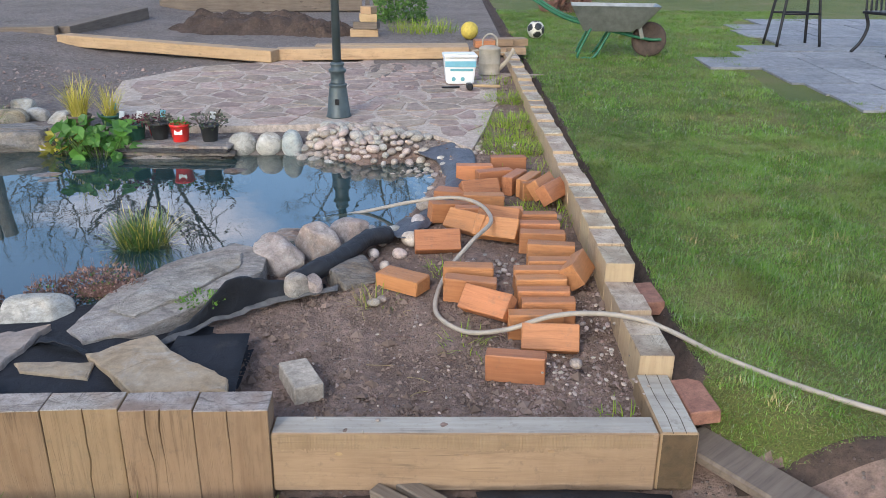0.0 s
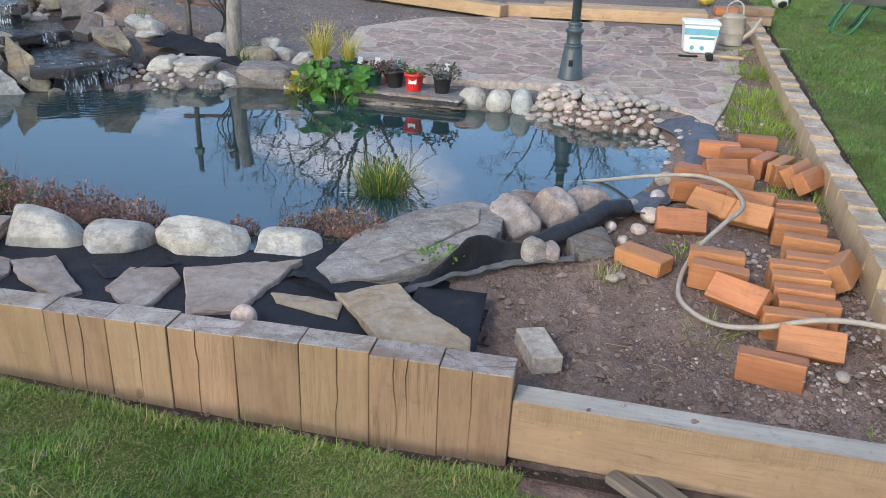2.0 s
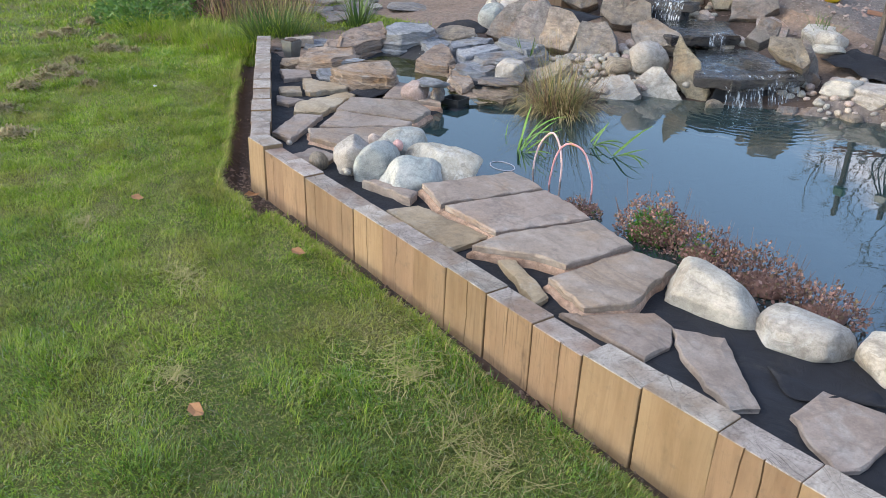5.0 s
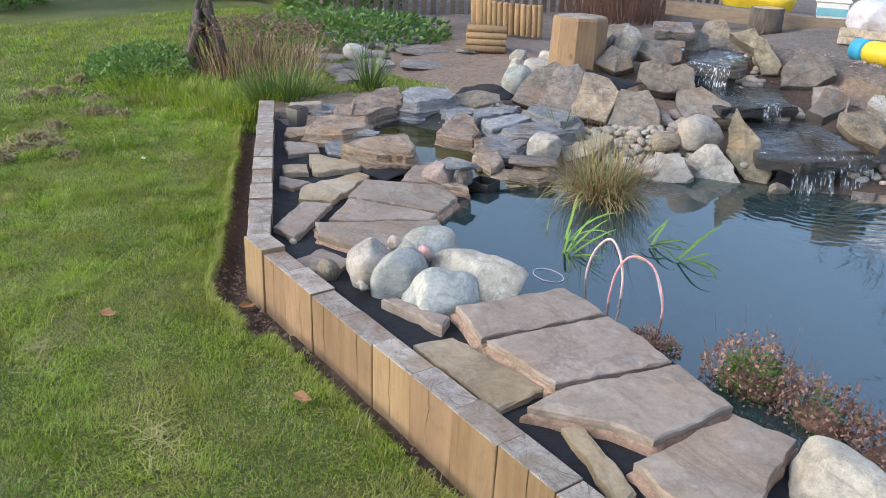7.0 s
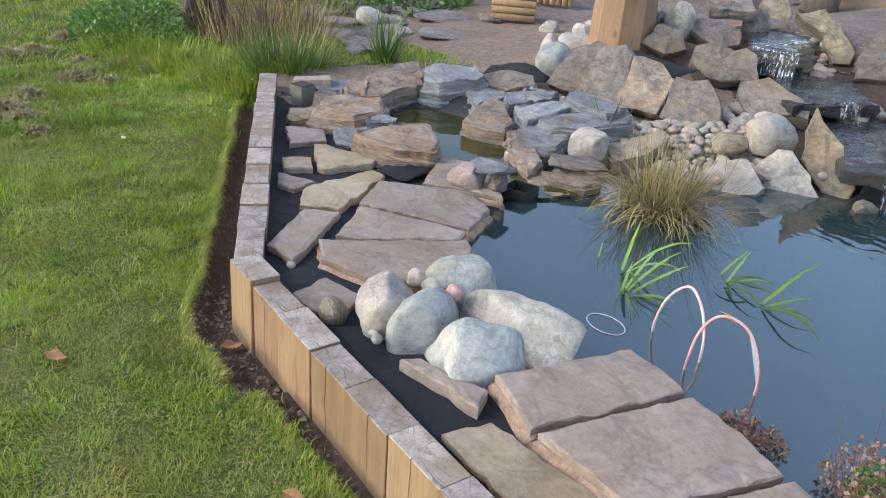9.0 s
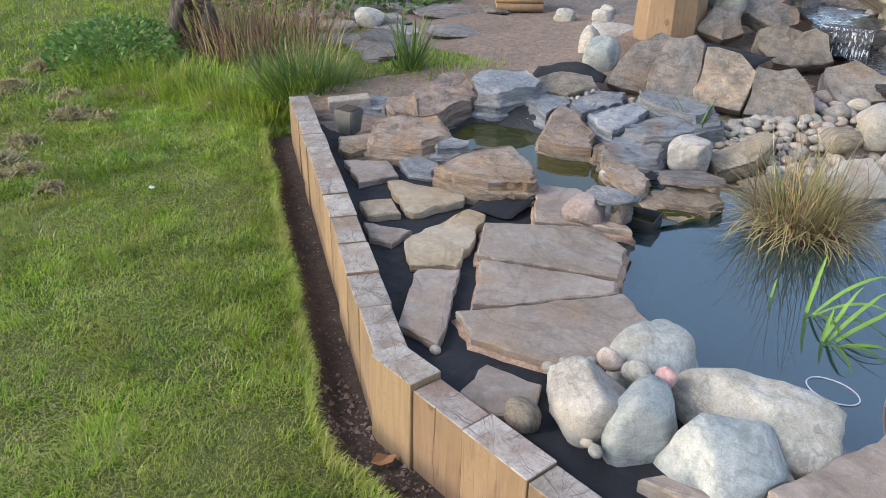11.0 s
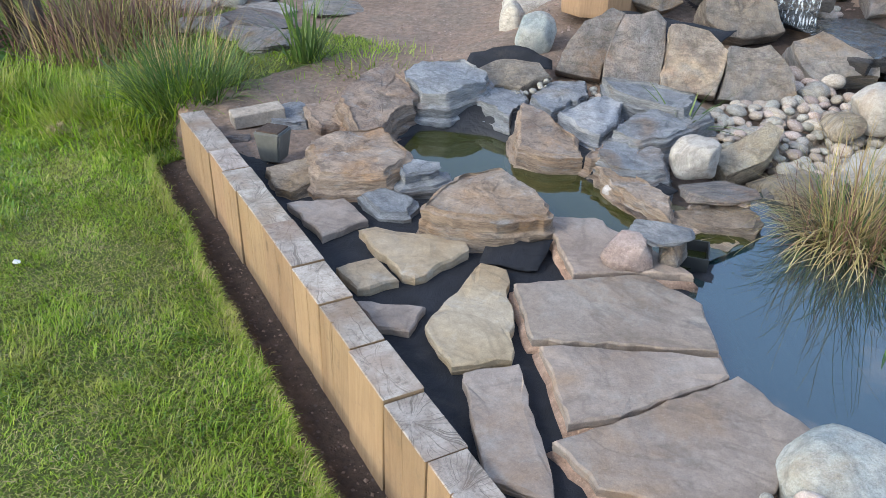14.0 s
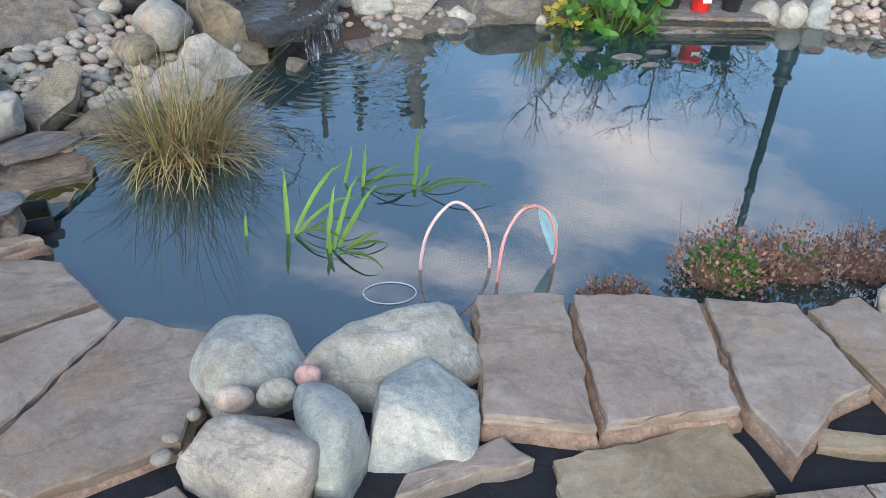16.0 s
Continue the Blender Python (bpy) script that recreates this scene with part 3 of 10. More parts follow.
M_WATER = water_material("pond_water", (0.032, 0.078, 0.084), (5.0, 0.03), 0.5, 2.55, (-3.95, 4.85, 0.11))
M_STREAM = water_material("running_water", (0.05, 0.06, 0.065), (22.0, 0.9), 0.5)
M_GREENWATER = water_material("green_algae_water", (0.05, 0.055, 0.009), (4.0, 0.02), 0.25, 1.75)


def falling_material():
    m, nt, b = material("falling_water")
    v = coords(nt, (75, 75, 4), True)
    s = noise_tex(nt, v, 1.0, 4, 0.6)
    nt.nodes.remove(b)
    tr = nt.nodes.new("ShaderNodeBsdfTransparent")
    df = nt.nodes.new("ShaderNodeBsdfPrincipled")
    df.inputs["Base Color"].default_value = (0.75, 0.80, 0.84, 1)
    df.inputs["Roughness"].default_value = 0.15
    mx = nt.nodes.new("ShaderNodeMixShader")
    nt.links.new(ramp(nt, s, [(0.50, (0.03, 0.03, 0.03)), (0.68, (0.62, 0.62, 0.62))]), mx.inputs[0])
    nt.links.new(tr.outputs[0], mx.inputs[1])
    nt.links.new(df.outputs[0], mx.inputs[2])
    nt.links.new(mx.outputs[0], nt.nodes["Material Output"].inputs["Surface"])
    return m


M_FALL = falling_material()


# ---- shape helpers ----
def mesh_of(name, bm, *mats, smooth=False):
    me = bpy.data.meshes.new(name)
    bm.to_mesh(me)
    bm.free()
    for m in mats:
        me.materials.append(m)
    if smooth:
        me.polygons.foreach_set("use_smooth", [True] * len(me.polygons))
    return me


def part(name, bm, mat, parent, label="", smooth=False):
    mats = mat if isinstance(mat, (list, tuple)) else (mat,)
    ob = new(name, mesh_of(name, bm, *mats, smooth=smooth))
    ob.parent = parent
    return tagged(ob, label)


def thing(name, x, y, z, label, category, group="", rz=0.0, kind=""):
    ob = new(name)
    ob.empty_display_size = 0.05
    ob.matrix_world = pose(x, y, z, 0, 0, rz)
    return tagged(ob, label, category, group, kind)


def solid(name, bm, mat, at, label, category, group="", smooth=False, kind=""):
    mats = mat if isinstance(mat, (list, tuple)) else (mat,)
    ob = new(name, mesh_of(name, bm, *mats, smooth=smooth))
    ob.matrix_world = at
    return tagged(ob, label, category, group, kind)


def box(w, d, h, bevel=0.006, at=(0, 0, 0), rot=(0, 0, 0), bm=None, seg=1):
    """A bevelled box that stands on z = 0 of its own pose."""
    bm2 = bmesh.new()
    bmesh.ops.create_cube(bm2, size=1)
    bmesh.ops.scale(bm2, vec=(w, d, h), verts=bm2.verts)
    bmesh.ops.translate(bm2, vec=(0, 0, h / 2), verts=bm2.verts)
    if bevel:
        bmesh.ops.bevel(bm2, geom=bm2.edges[:], offset=bevel, segments=seg, affect="EDGES", profile=0.6)
    bmesh.ops.transform(bm2, matrix=pose(*at, *rot), verts=bm2.verts)
    return join(bm, bm2)


def join(bm, other):
    if bm is None:
        return other
    tmp = bpy.data.meshes.new("tmp")
    other.to_mesh(tmp)
    other.free()
    bm.from_mesh(tmp)
    bpy.data.meshes.remove(tmp)
    return bm


def lathe(profile, seg=24, bm=None, m=None, cap=True):
    """Turned shape from (radius, height) rows."""
    b = bmesh.new()
    rings = []
    for r, z in profile:
        rings.append([b.verts.new((r * math.cos(2 * math.pi * i / seg), r * math.sin(2 * math.pi * i / seg), z)) for i in range(seg)])
    for a, c in zip(rings, rings[1:]):
        for i in range(seg):
            b.faces.new((a[i], a[(i + 1) % seg], c[(i + 1) % seg], c[i]))
    if cap:
        b.faces.new(rings[0][::-1])
        b.faces.new(rings[-1])
    if m is not None:
        bmesh.ops.transform(b, matrix=m, verts=b.verts)
    return join(bm, b)


def smooth_line(pts, n=8):
    """Catmull-Rom points through pts."""
    p = [Vector(q) for q in pts]
    p = [2 * p[0] - p[1]] + p + [2 * p[-1] - p[-2]]
    out = []
    for i in range(1, len(p) - 2):
        for k in range(n):
            t = k / n
            out.append(0.5 * (2 * p[i] + (p[i + 1] - p[i - 1]) * t + (2 * p[i - 1] - 5 * p[i] + 4 * p[i + 1] - p[i + 2]) * t * t
                              + (3 * p[i] - p[i - 1] - 3 * p[i + 1] + p[i + 2]) * t ** 3))
    return out + [p[-2]]


def tube(pts, radius, seg=8, bm=None, taper=1.0, n=6, smooth_it=True):
    line = smooth_line(pts, n) if smooth_it and len(pts) > 2 else [Vector(q) for q in pts]
    b = bmesh.new()
    rings, up = [], Vector((0.13, 0.21, 0.97))
    for i, q in enumerate(line):
        d = (line[min(i + 1, len(line) - 1)] - line[max(i - 1, 0)]).normalized()
        side = d.cross(up)
        if side.length < 0.05:
            side = d.cross(Vector((1, 0, 0)))
        side.normalize()
        top = side.cross(d)
        r = radius * (1 + (taper - 1) * i / max(1, len(line) - 1))
        rings.append([b.verts.new(q + r * (math.cos(2 * math.pi * k / seg) * side + math.sin(2 * math.pi * k / seg) * top)) for k in range(seg)])
    for a, c in zip(rings, rings[1:]):
        for k in range(seg):
            b.faces.new((a[k], a[(k + 1) % seg], c[(k + 1) % seg], c[k]))
    b.faces.new(rings[0][::-1])
    b.faces.new(rings[-1])
    bmesh.ops.recalc_face_normals(b, faces=b.faces[:])
    return join(bm, b)


def smoothstep(a, b, v):
    t = min(1.0, max(0.0, (v - a) / (b - a)))
    return t * t * (3 - 2 * t)


def in_poly(x, y, poly):
    c, j = False, len(poly) - 1
    for i in range(len(poly)):
        (xi, yi), (xj, yj) = poly[i], poly[j]
        if (yi > y) != (yj > y) and x < (xj - xi) * (y - yi) / (yj - yi) + xi:
            c = not c
        j = i
    return c


def edge_dist(x, y, poly):
    best, j = 1e9, len(poly) - 1
    for i in range(len(poly)):
        (x1, y1), (x2, y2) = poly[j], poly[i]
        dx, dy = x2 - x1, y2 - y1
        t = max(0.0, min(1.0, ((x - x1) * dx + (y - y1) * dy) / (dx * dx + dy * dy)))
        best = min(best, math.hypot(x - x1 - t * dx, y - y1 - t * dy))
        j = i
    return best


# ---- the plan ----
WATER = 0.11
POND = [(-4.42, 2.72), (-3.75, 2.72), (-3.2, 2.69), (-2.75, 2.73), (-2.2, 2.74), (-1.6, 2.86), (-1.35, 2.95), (-1.1, 3.28),
        (-0.85, 3.5), (-0.45, 3.74), (-0.22, 3.95), (-0.10, 4.4), (-0.03, 4.9), (-0.12, 5.22), (-0.5, 5.1), (-0.9, 5.38), (-1.5, 5.36),
        (-2.1, 5.3), (-2.7, 5.45), (-3.1, 5.36), (-3.55, 5.15), (-3.9, 4.75), (-4.2, 4.55), (-4.5, 4.35), (-4.75, 3.95),
        (-4.88, 3.55), (-4.72, 3.12), (-4.55, 2.86)]
BASIN = [(-4.8, 3.52), (-4.9, 3.22), (-5.15, 3.26), (-5.45, 3.28), (-5.8, 3.3), (-6.12, 3.42), (-6.2, 3.62), (-5.95, 3.72), (-5.6, 3.66), (-5.3, 3.58), (-5.0, 3.62)]


def wall_line(x):
    """The outer face of the timber wall, along y."""
    if x > -2.5:
        return 2.06 - 0.1 * (0 - min(0, x + 0.5)) / 2.0
    if x > -4.72:
        return 1.96 - 0.03 * (-2.5 - x) / 2.22
    return 1.93 + (-4.72 - x) * 0.458


def outside(x, y):
    front = -0.045 - 0.085 * smoothstep(-3.2, -0.6, x)
    left = front + 0.045 * max(0.0, y - 2.4)
    right = -0.13 + (0.13 + 0.045 * y) * smoothstep(1.3, 2.25, y)
    if y > 8.5:
        right = 0.3825 + 0.03 * (y - 8.5)
    # the lawn on this side falls away to the trodden corner in front of the beam
    s = smoothstep(0.80, 1.02, x + 0.9 * max(0.0, min(0.5, y - 2.0)))
    low = smoothstep(-0.12, 0.25, (y - 2.22) + 0.9 * (x - 0.87))
    right = min(right, -0.11 + (right + 0.11) * low) if y < 2.6 else right
    return left * (1 - s) + right * s


def inside(x, y):
    base = 0.114
    bed = 0.0 + 0.10 * smoothstep(2.45, 3.4, y) + 0.058 * max(0.0, y - 3.4)
    s = smoothstep(-1.2, -0.75, x)
    z = base * (1 - s) + bed * s
    back = 0.16 + 0.058 * (y - 4.9)
    z = z * (1 - smoothstep(4.6, 5.6, y)) + max(z, back) * smoothstep(4.6, 5.6, y)
    if y > 9:
        z = 0.40 + 0.035 * (min(y, 30) - 9)
    rise = smoothstep(3.55, 5.75, y) * math.exp(-(abs(x + 5.35) / 1.35) ** 4) * (1 - 0.55 * smoothstep(6.2, 7.4, y))
    z += 0.36 * rise
    # shelf at the far side of the small basin
    z += 0.06 * smoothstep(3.55, 3.9, y) * smoothstep(-6.9, -6.3, x) * (1 - smoothstep(-4.9, -4.5, x)) * (1 - smoothstep(4.5, 5.2, y))
    return z


# the stream: outline and water height of its three pools
POOLS = [([(-4.20, 4.68), (-4.07, 4.82), (-3.92, 5.23), (-4.18, 5.42), (-4.58, 5.70), (-4.80, 5.32), (-4.48, 4.98)], 0.285),
         ([(-4.79, 5.18), (-4.66, 5.56), (-5.02, 5.98), (-5.42, 5.72), (-5.12, 5.40)], 0.385),
         ([(-5.45, 5.58), (-5.20, 5.68), (-5.32, 6.10), (-5.75, 6.42), (-5.98, 6.10), (-5.70, 5.84)], 0.52)]


def ground_height(x, y):
    o = outside(x, y)
    if x > 0.77 or y < wall_line(x) + 0.06:
        d = wall_line(x) - y if x < 0.76 else 9
        z = o
        if x < 0.9 and x > 0.8 and y > 2.4:
            z -= 0.05
        if d < 0.17 and x < -4.3:
            z -= 0.05 * (1 - smoothstep(0.09, 0.15, d))
        elif d < 0.10:
            z -= 0.03 * (1 - smoothstep(0.04, 0.09, d))
    else:
        i = inside(x, y)
        s = 1 - smoothstep(-8.2, -7.0, x)
        z = i * (1 - s) + max(o, i * 0.6) * s
    if -6.6 < x < -3.6 and 3.5 < y < 6.5:
        # the rockery's bed, below its stones
        u, v = x + 5, y - 4.6
        bed = 0.14 - 0.071 * u + 0.145 * v + 0.01 * u * v + 0.017 * v * v - 0.01 * u * u
        k = smoothstep(-6.6, -6.35, x) * (1 - smoothstep(-3.85, -3.6, x)) * smoothstep(3.5, 3.7, y) * (1 - smoothstep(6.2, 6.5, y))
        z += k * (min(z, bed) - z)
    if -6.3 < x < -3.7 and 4.5 < y < 6.6:
        for poly, level in POOLS:
            d = edge_dist(x, y, poly)
            if in_poly(x, y, poly):
                z = min(z, level - 0.02 - min(0.05, d * 0.5))
            elif d < 0.10:
                z = min(z, level + 0.03 + d * 0.9)
    if -6.5 < x < 0.2 and 2.5 < y < 5.7:
        for poly, deep in ((POND, 0.55), (BASIN, 0.25)):
            if in_poly(x, y, poly):
                d = edge_dist(x, y, poly)
                z = min(z, WATER - 0.015 - min(deep, d * 1.1))
            else:
                d = edge_dist(x, y, poly)
                if d < 0.17:
                    z = min(z, WATER - 0.045 + d * 0.5 if y < 3.2 and x < -1.5 else WATER - 0.015 + d * 0.7)
    return z


def ground_kind(x, y):
    """0 lawn, 1 soil, 2 dark soil of trench, wall foot and stream bank, 3 gravel, 4 liner, 5 trodden soil"""
    n = 0.03 * noise.noise((x * 3.1, y * 3.1, 0.3)) + 0.02 * noise.noise((x * 11, y * 11, 2.3))
    yl = wall_line(x)
    if x > 0.9 + n * 0.6 or (y < yl and x < 0.75):
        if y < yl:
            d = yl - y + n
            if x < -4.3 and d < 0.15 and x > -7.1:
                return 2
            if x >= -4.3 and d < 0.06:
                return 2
            if x > -0.45 and d < 0.16 and y < 2.1:
                return 1
        if 0.3 < x < 1.5 and y < 2.6 and (y - 2.22) + 0.9 * (x - 0.87) < 0.03 + n * 2 and y > 1.72 + n * 2:
            return 1
        return 0
    if x > 0.75:
        return 2 if y > 2.15 else (1 if y > 1.72 + n * 2 else 0)
    if x < -7.05 + n:
        if y > 2.9 and x < -7.3 and y < 4.6 + n * 4 and x > -12:
            return 0
        return 5 if x > -9.5 and y < 6.2 else (0 if y < 6.2 else 3)
    if in_poly(x, y, POND) or in_poly(x, y, BASIN) or (edge_dist(x, y, POND) < 0.06 and y < 3.6) or edge_dist(x, y, BASIN) < 0.10:
        return 4
    if x < -6.22 + n * 2 and 2.95 < y < 3.7:
        return 5
    if y < 3.2 and x < -0.72 - max(0, y - 2.72) * 2:
        return 4
    if x > -0.9 and y < 5.3:
        return 1
    if x > 0.15 and y < 8.4:
        return 1
    if x < -6.35 + n * 3 and y > 3.6 and y < 6.2:
        return 5
    if x < -3.7 and y < 6.3:
        # darker soil within about 0.22 of the stream pools
        return 2 if min(edge_dist(x, y, q) for q, level in POOLS) < 0.22 + n * 2 else 5
    return 3 if y < 24 else 0


def axis(lo, hi, a, b, fine, grow=1.22):
    mid = list(np.arange(a, b + 1e-6, fine))
    left, step, v = [], fine, a
    while v > lo:
        step *= grow
        v -= step
        left.append(v)
    right, step, v = [], fine, b
    while v < hi:
        step *= grow
        v += step
        right.append(v)
    return left[::-1] + mid + right


def build_ground():
    xs = axis(-900, 900, -7.4, 1.3, 0.025)
    ys = axis(-300, 1500, 1.6, 6.2, 0.025, 1.12)
    nx, ny = len(xs), len(ys)
    verts, kinds = [], []
    for y in ys:
        for x in xs:
            z = ground_height(x, y)
            k = ground_kind(x, y)
            if k in (1, 3, 5) and -9 < x < 2 and y < 10:
                z += 0.012 * noise.noise((x * 9, y * 9, 0)) + 0.008 * noise.noise((x * 28, y * 28, 4))
            elif k == 4 and y < 3.1:
                z += (0.008 * noise.noise((x * 6, y * 6, 8)) + 0.005 * abs(noise.noise((x * 17, y * 9, 4)))) * smoothstep(0.12, 0.2, edge_dist(x, y, POND))
            elif k == 0 and abs(x) < 12 and y < 14:
                z += 0.012 * noise.noise((x * 1.7, y * 1.7, 0))
            verts.append((x, y, z))
            kinds.append(k)
    faces, mats = [], []
    for j in range(ny - 1):
        for i in range(nx - 1):
            a = j * nx + i
            faces.append((a, a + 1, a + nx + 1, a + nx))
            mats.append(kinds[a])
    me = bpy.data.meshes.new("ground")
    me.from_pydata(verts, [], faces)
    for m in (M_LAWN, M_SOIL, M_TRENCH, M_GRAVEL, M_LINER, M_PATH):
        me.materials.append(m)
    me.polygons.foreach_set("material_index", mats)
    me.polygons.foreach_set("use_smooth", [True] * len(faces))
    tagged(new("ground", me), "lawn, bare soil and gravel of a garden", "ground", kind="structure")


build_ground()


def sheet(name, poly, z, mat, label, category, kind="structure"):
    bm = bmesh.new()
    cx, cy = sum(p[0] for p in poly) / len(poly), sum(p[1] for p in poly) / len(poly)
    top = [bm.verts.new((x - cx, y - cy, 0)) for x, y in poly]
    f = bm.faces.new(top)
    f.normal_update()
    if f.normal.z < 0:
        f.normal_flip()
    bmesh.ops.triangulate(bm, faces=bm.faces[:])
    return solid(name, bm, mat, pose(cx, cy, z), label, category, kind=kind)


def grown(poly, d):
    """A polygon with its corners pushed outwards by d."""
    n = len(poly)
    area = sum(poly[i][0] * poly[(i + 1) % n][1] - poly[(i + 1) % n][0] * poly[i][1] for i in range(n))
    s = 1 if area > 0 else -1
    out = []
    for i in range(n):
        (ax, ay), (bx, by), (cx, cy) = poly[i - 1], poly[i], poly[(i + 1) % n]
        e1, e2 = Vector((bx - ax, by - ay)).normalized(), Vector((cx - bx, cy - by)).normalized()
        nn = Vector((e1.y + e2.y, -e1.x - e2.x)) * s
        if nn.length < 0.3:
            nn = Vector((e1.y, -e1.x)) * s * 2
        nn = nn / max(0.6, nn.length) * 1.1
        out.append((bx + nn.x * d, by + nn.y * d))
    return out


pond = sheet("water", grown(POND, 0.13), WATER, M_WATER, "still dark pond water mirroring the sky", "water")
basin = sheet("water", grown(BASIN, 0.03), WATER + 0.012, M_GREENWATER, "green algae water in a small basin", "water")
pond.visible_shadow = False
basin.visible_shadow = False


# ---- timber retaining walls ----
def sleeper(parent, width, depth, height, at, seed, mats=(M_SIDE, M_TOP), splits=None):
    """A sawn upright; the top shows end grain, the faces vertical grain and drying splits at the given places."""
    rnd = random.Random(seed)
    if splits is None:
        splits = [rnd.uniform(-0.3, 0.3) * width] if rnd.random() < 0.7 else []
    bm = bmesh.new()
    bmesh.ops.create_cube(bm, size=1)
    bmesh.ops.scale(bm, vec=(width - 0.0025, depth, height), verts=bm.verts)
    bmesh.ops.translate(bm, vec=(0, 0, -height / 2), verts=bm.verts)
    for x0 in splits:
        x0 = max(-width / 2 + 0.014, min(width / 2 - 0.014, x0))
        for dx in (-0.0022, 0.0, 0.0022):
            bmesh.ops.bisect_plane(bm, geom=bm.verts[:] + bm.edges[:] + bm.faces[:], plane_co=(x0 + dx, 0, 0), plane_no=(1, 0, 0))
    if splits:
        for z in (0.06, 0.12, 0.18, 0.24):
            bmesh.ops.bisect_plane(bm, geom=bm.verts[:] + bm.edges[:] + bm.faces[:], plane_co=(0, 0, -z), plane_no=(0, 0, 1))
        for x0 in splits:
            x0 = max(-width / 2 + 0.014, min(width / 2 - 0.014, x0))
            deep, reach = rnd.uniform(0.005, 0.012), rnd.uniform(0.12, 0.4)
            sway = {k: rnd.gauss(0, 0.0035) for k in range(-1, 9)}
            for v in [v for v in bm.verts if abs(v.co.x - x0) < 0.0075 and v.co.y < 0]:
                if abs(v.co.x - x0) < 0.001:
                    v.co.y += max(0.0015, deep * (1 + v.co.z / reach))
                v.co.x += sway[int(-v.co.z / 0.06 + 0.5)] if v.co.z < -0.03 else 0.0
    bmesh.ops.bevel(bm, geom=[e for e in bm.edges if e.calc_length() > 0.03 and abs(e.calc_face_angle(0)) > 1.2], offset=0.0022, segments=1, affect="EDGES")
    for f in bm.faces:
        f.material_index = 1 if f.normal.z > 0.4 else 0
    ob = part("sleeper", bm, mats, parent)
    ob.matrix_world = at @ pose(0, 0, 0, rnd.uniform(-0.8, 0.8), rnd.uniform(-0.6, 0.6), 0)
    return ob


def sleeper_run(parent, edges, line, tops, base, depth, seed, splits=()):
    """Uprights side by side between the given joints (x), on a line from a to b of the outer face; tops are (x, height) rows."""
    a, b = Vector(line[0]), Vector(line[1])
    d = b - a
    stretch = d.length / abs(d.x)
    rz = math.degrees(math.atan2(d.y, d.x))
    inward = Vector((-d.y, d.x)).normalized()
    rnd = random.Random(seed)
    for i, (x0, x1) in enumerate(zip(edges, edges[1:])):
        mid = (x0 + x1) / 2
        c = a + d * ((mid - a.x) / d.x) + inward * depth / 2
        top = float(np.interp(mid, [p[0] for p in tops], [p[1] for p in tops])) + rnd.uniform(-0.005, 0.005)
        sleeper(parent, (x1 - x0) * stretch, depth + rnd.uniform(-0.007, 0.007), top - base, pose(c.x, c.y, top, 0, 0, rz), seed * 100 + i, splits=[(q - mid) * stretch for q in splits if x0 < q < x1])


front_wall = thing("timber_wall", -2.6, 2.0, -0.1, "low retaining wall of upright sawn pine sleepers", "retaining wall", kind="structure")
sleeper_run(front_wall, (-2.467, -2.262, -2.03, -1.812, -1.601, -1.377, -1.166, -0.942, -0.725, -0.503), ((-2.467, 1.955), (-0.5, 2.06)), ((-2.4, 0.170), (-1.0, 0.174), (-0.6, 0.166)), -0.25, 0.105, 1, (-1.957, -1.905, -1.704, -1.506, -1.044, -0.863, -0.82, -0.625))
sleeper_run(front_wall, (-4.735, -4.56, -4.367, -4.149, -3.951, -3.735, -3.516, -3.30, -3.107, -2.892, -2.673, -2.467), ((-4.735, 1.93), (-2.467, 1.945)), ((-4.7, 0.178), (-4.46, 0.166), (-4.05, 0.155), (-3.8, 0.157), (-3.4, 0.165), (-2.5, 0.166)), -0.22, 0.095, 2, (-4.47, -4.06, -3.825, -3.633, -3.42, -2.987, -2.784, -2.552))
side_wall = thing("timber_wall", -5.85, 2.45, -0.1, "low retaining wall of upright pine sleepers beside a soil trench", "retaining wall", kind="structure")
sleeper_run(side_wall, (-6.98, -6.76, -6.547, -6.37, -6.21, -5.954, -5.707, -5.518, -5.331, -5.145, -4.961, -4.735), ((-7.0, 2.975), (-4.735, 1.937)), ((-7.0, 0.19), (-6.2, 0.205), (-5.33, 0.19), (-4.95, 0.172), (-4.74, 0.180)), -0.25, 0.10, 3, (-6.66, -6.29, -6.1, -5.84, -5.6, -5.44, -5.06, -4.87))

# the low front beam, the corner post and the stepped wall that climbs along the lawn
low_wall = thing("timber_beam_wall", 0.1, 2.13, -0.13, "horizontal pale pine sleeper with knots, sawn face", "sleeper beam", kind="structure")
bm = box(1.186, 0.10, 0.21, 0.006)
for f in bm.faces:
    f.material_index = 1 if f.normal.z > 0.9 else 0
b = part("sleeper", bm, (M_BEAM, M_BEAMTOP), low_wall)
b.matrix_world = pose(0.0865, 2.12, -0.135, 0, 0, 0.4)
# saw marks along the upper edge of its face
bm = bmesh.new()
rnd = random.Random(12)
prev, px = None, -0.575
while px < 0.575:
    deep = 0.0004 if prev is None or prev[3] > 0.0008 else rnd.uniform(0.001, 0.0018)
    low = -0.045 - rnd.uniform(0.0, 0.022) * (0.6 + 0.4 * math.sin(px * 9))
    cur = [bm.verts.new((px, -0.0005, 0.002)), bm.verts.new((px, -deep, -0.001)), bm.verts.new((px, -deep * 0.7, low)), deep]
    if prev:
        bm.faces.new((prev[0], cur[0], cur[1], prev[1]))
        bm.faces.new((prev[1], cur[1], cur[2], prev[2]))
    prev = cur
    px += rnd.uniform(0.0035, 0.006)
bmesh.ops.recalc_face_normals(bm, faces=bm.faces[:])
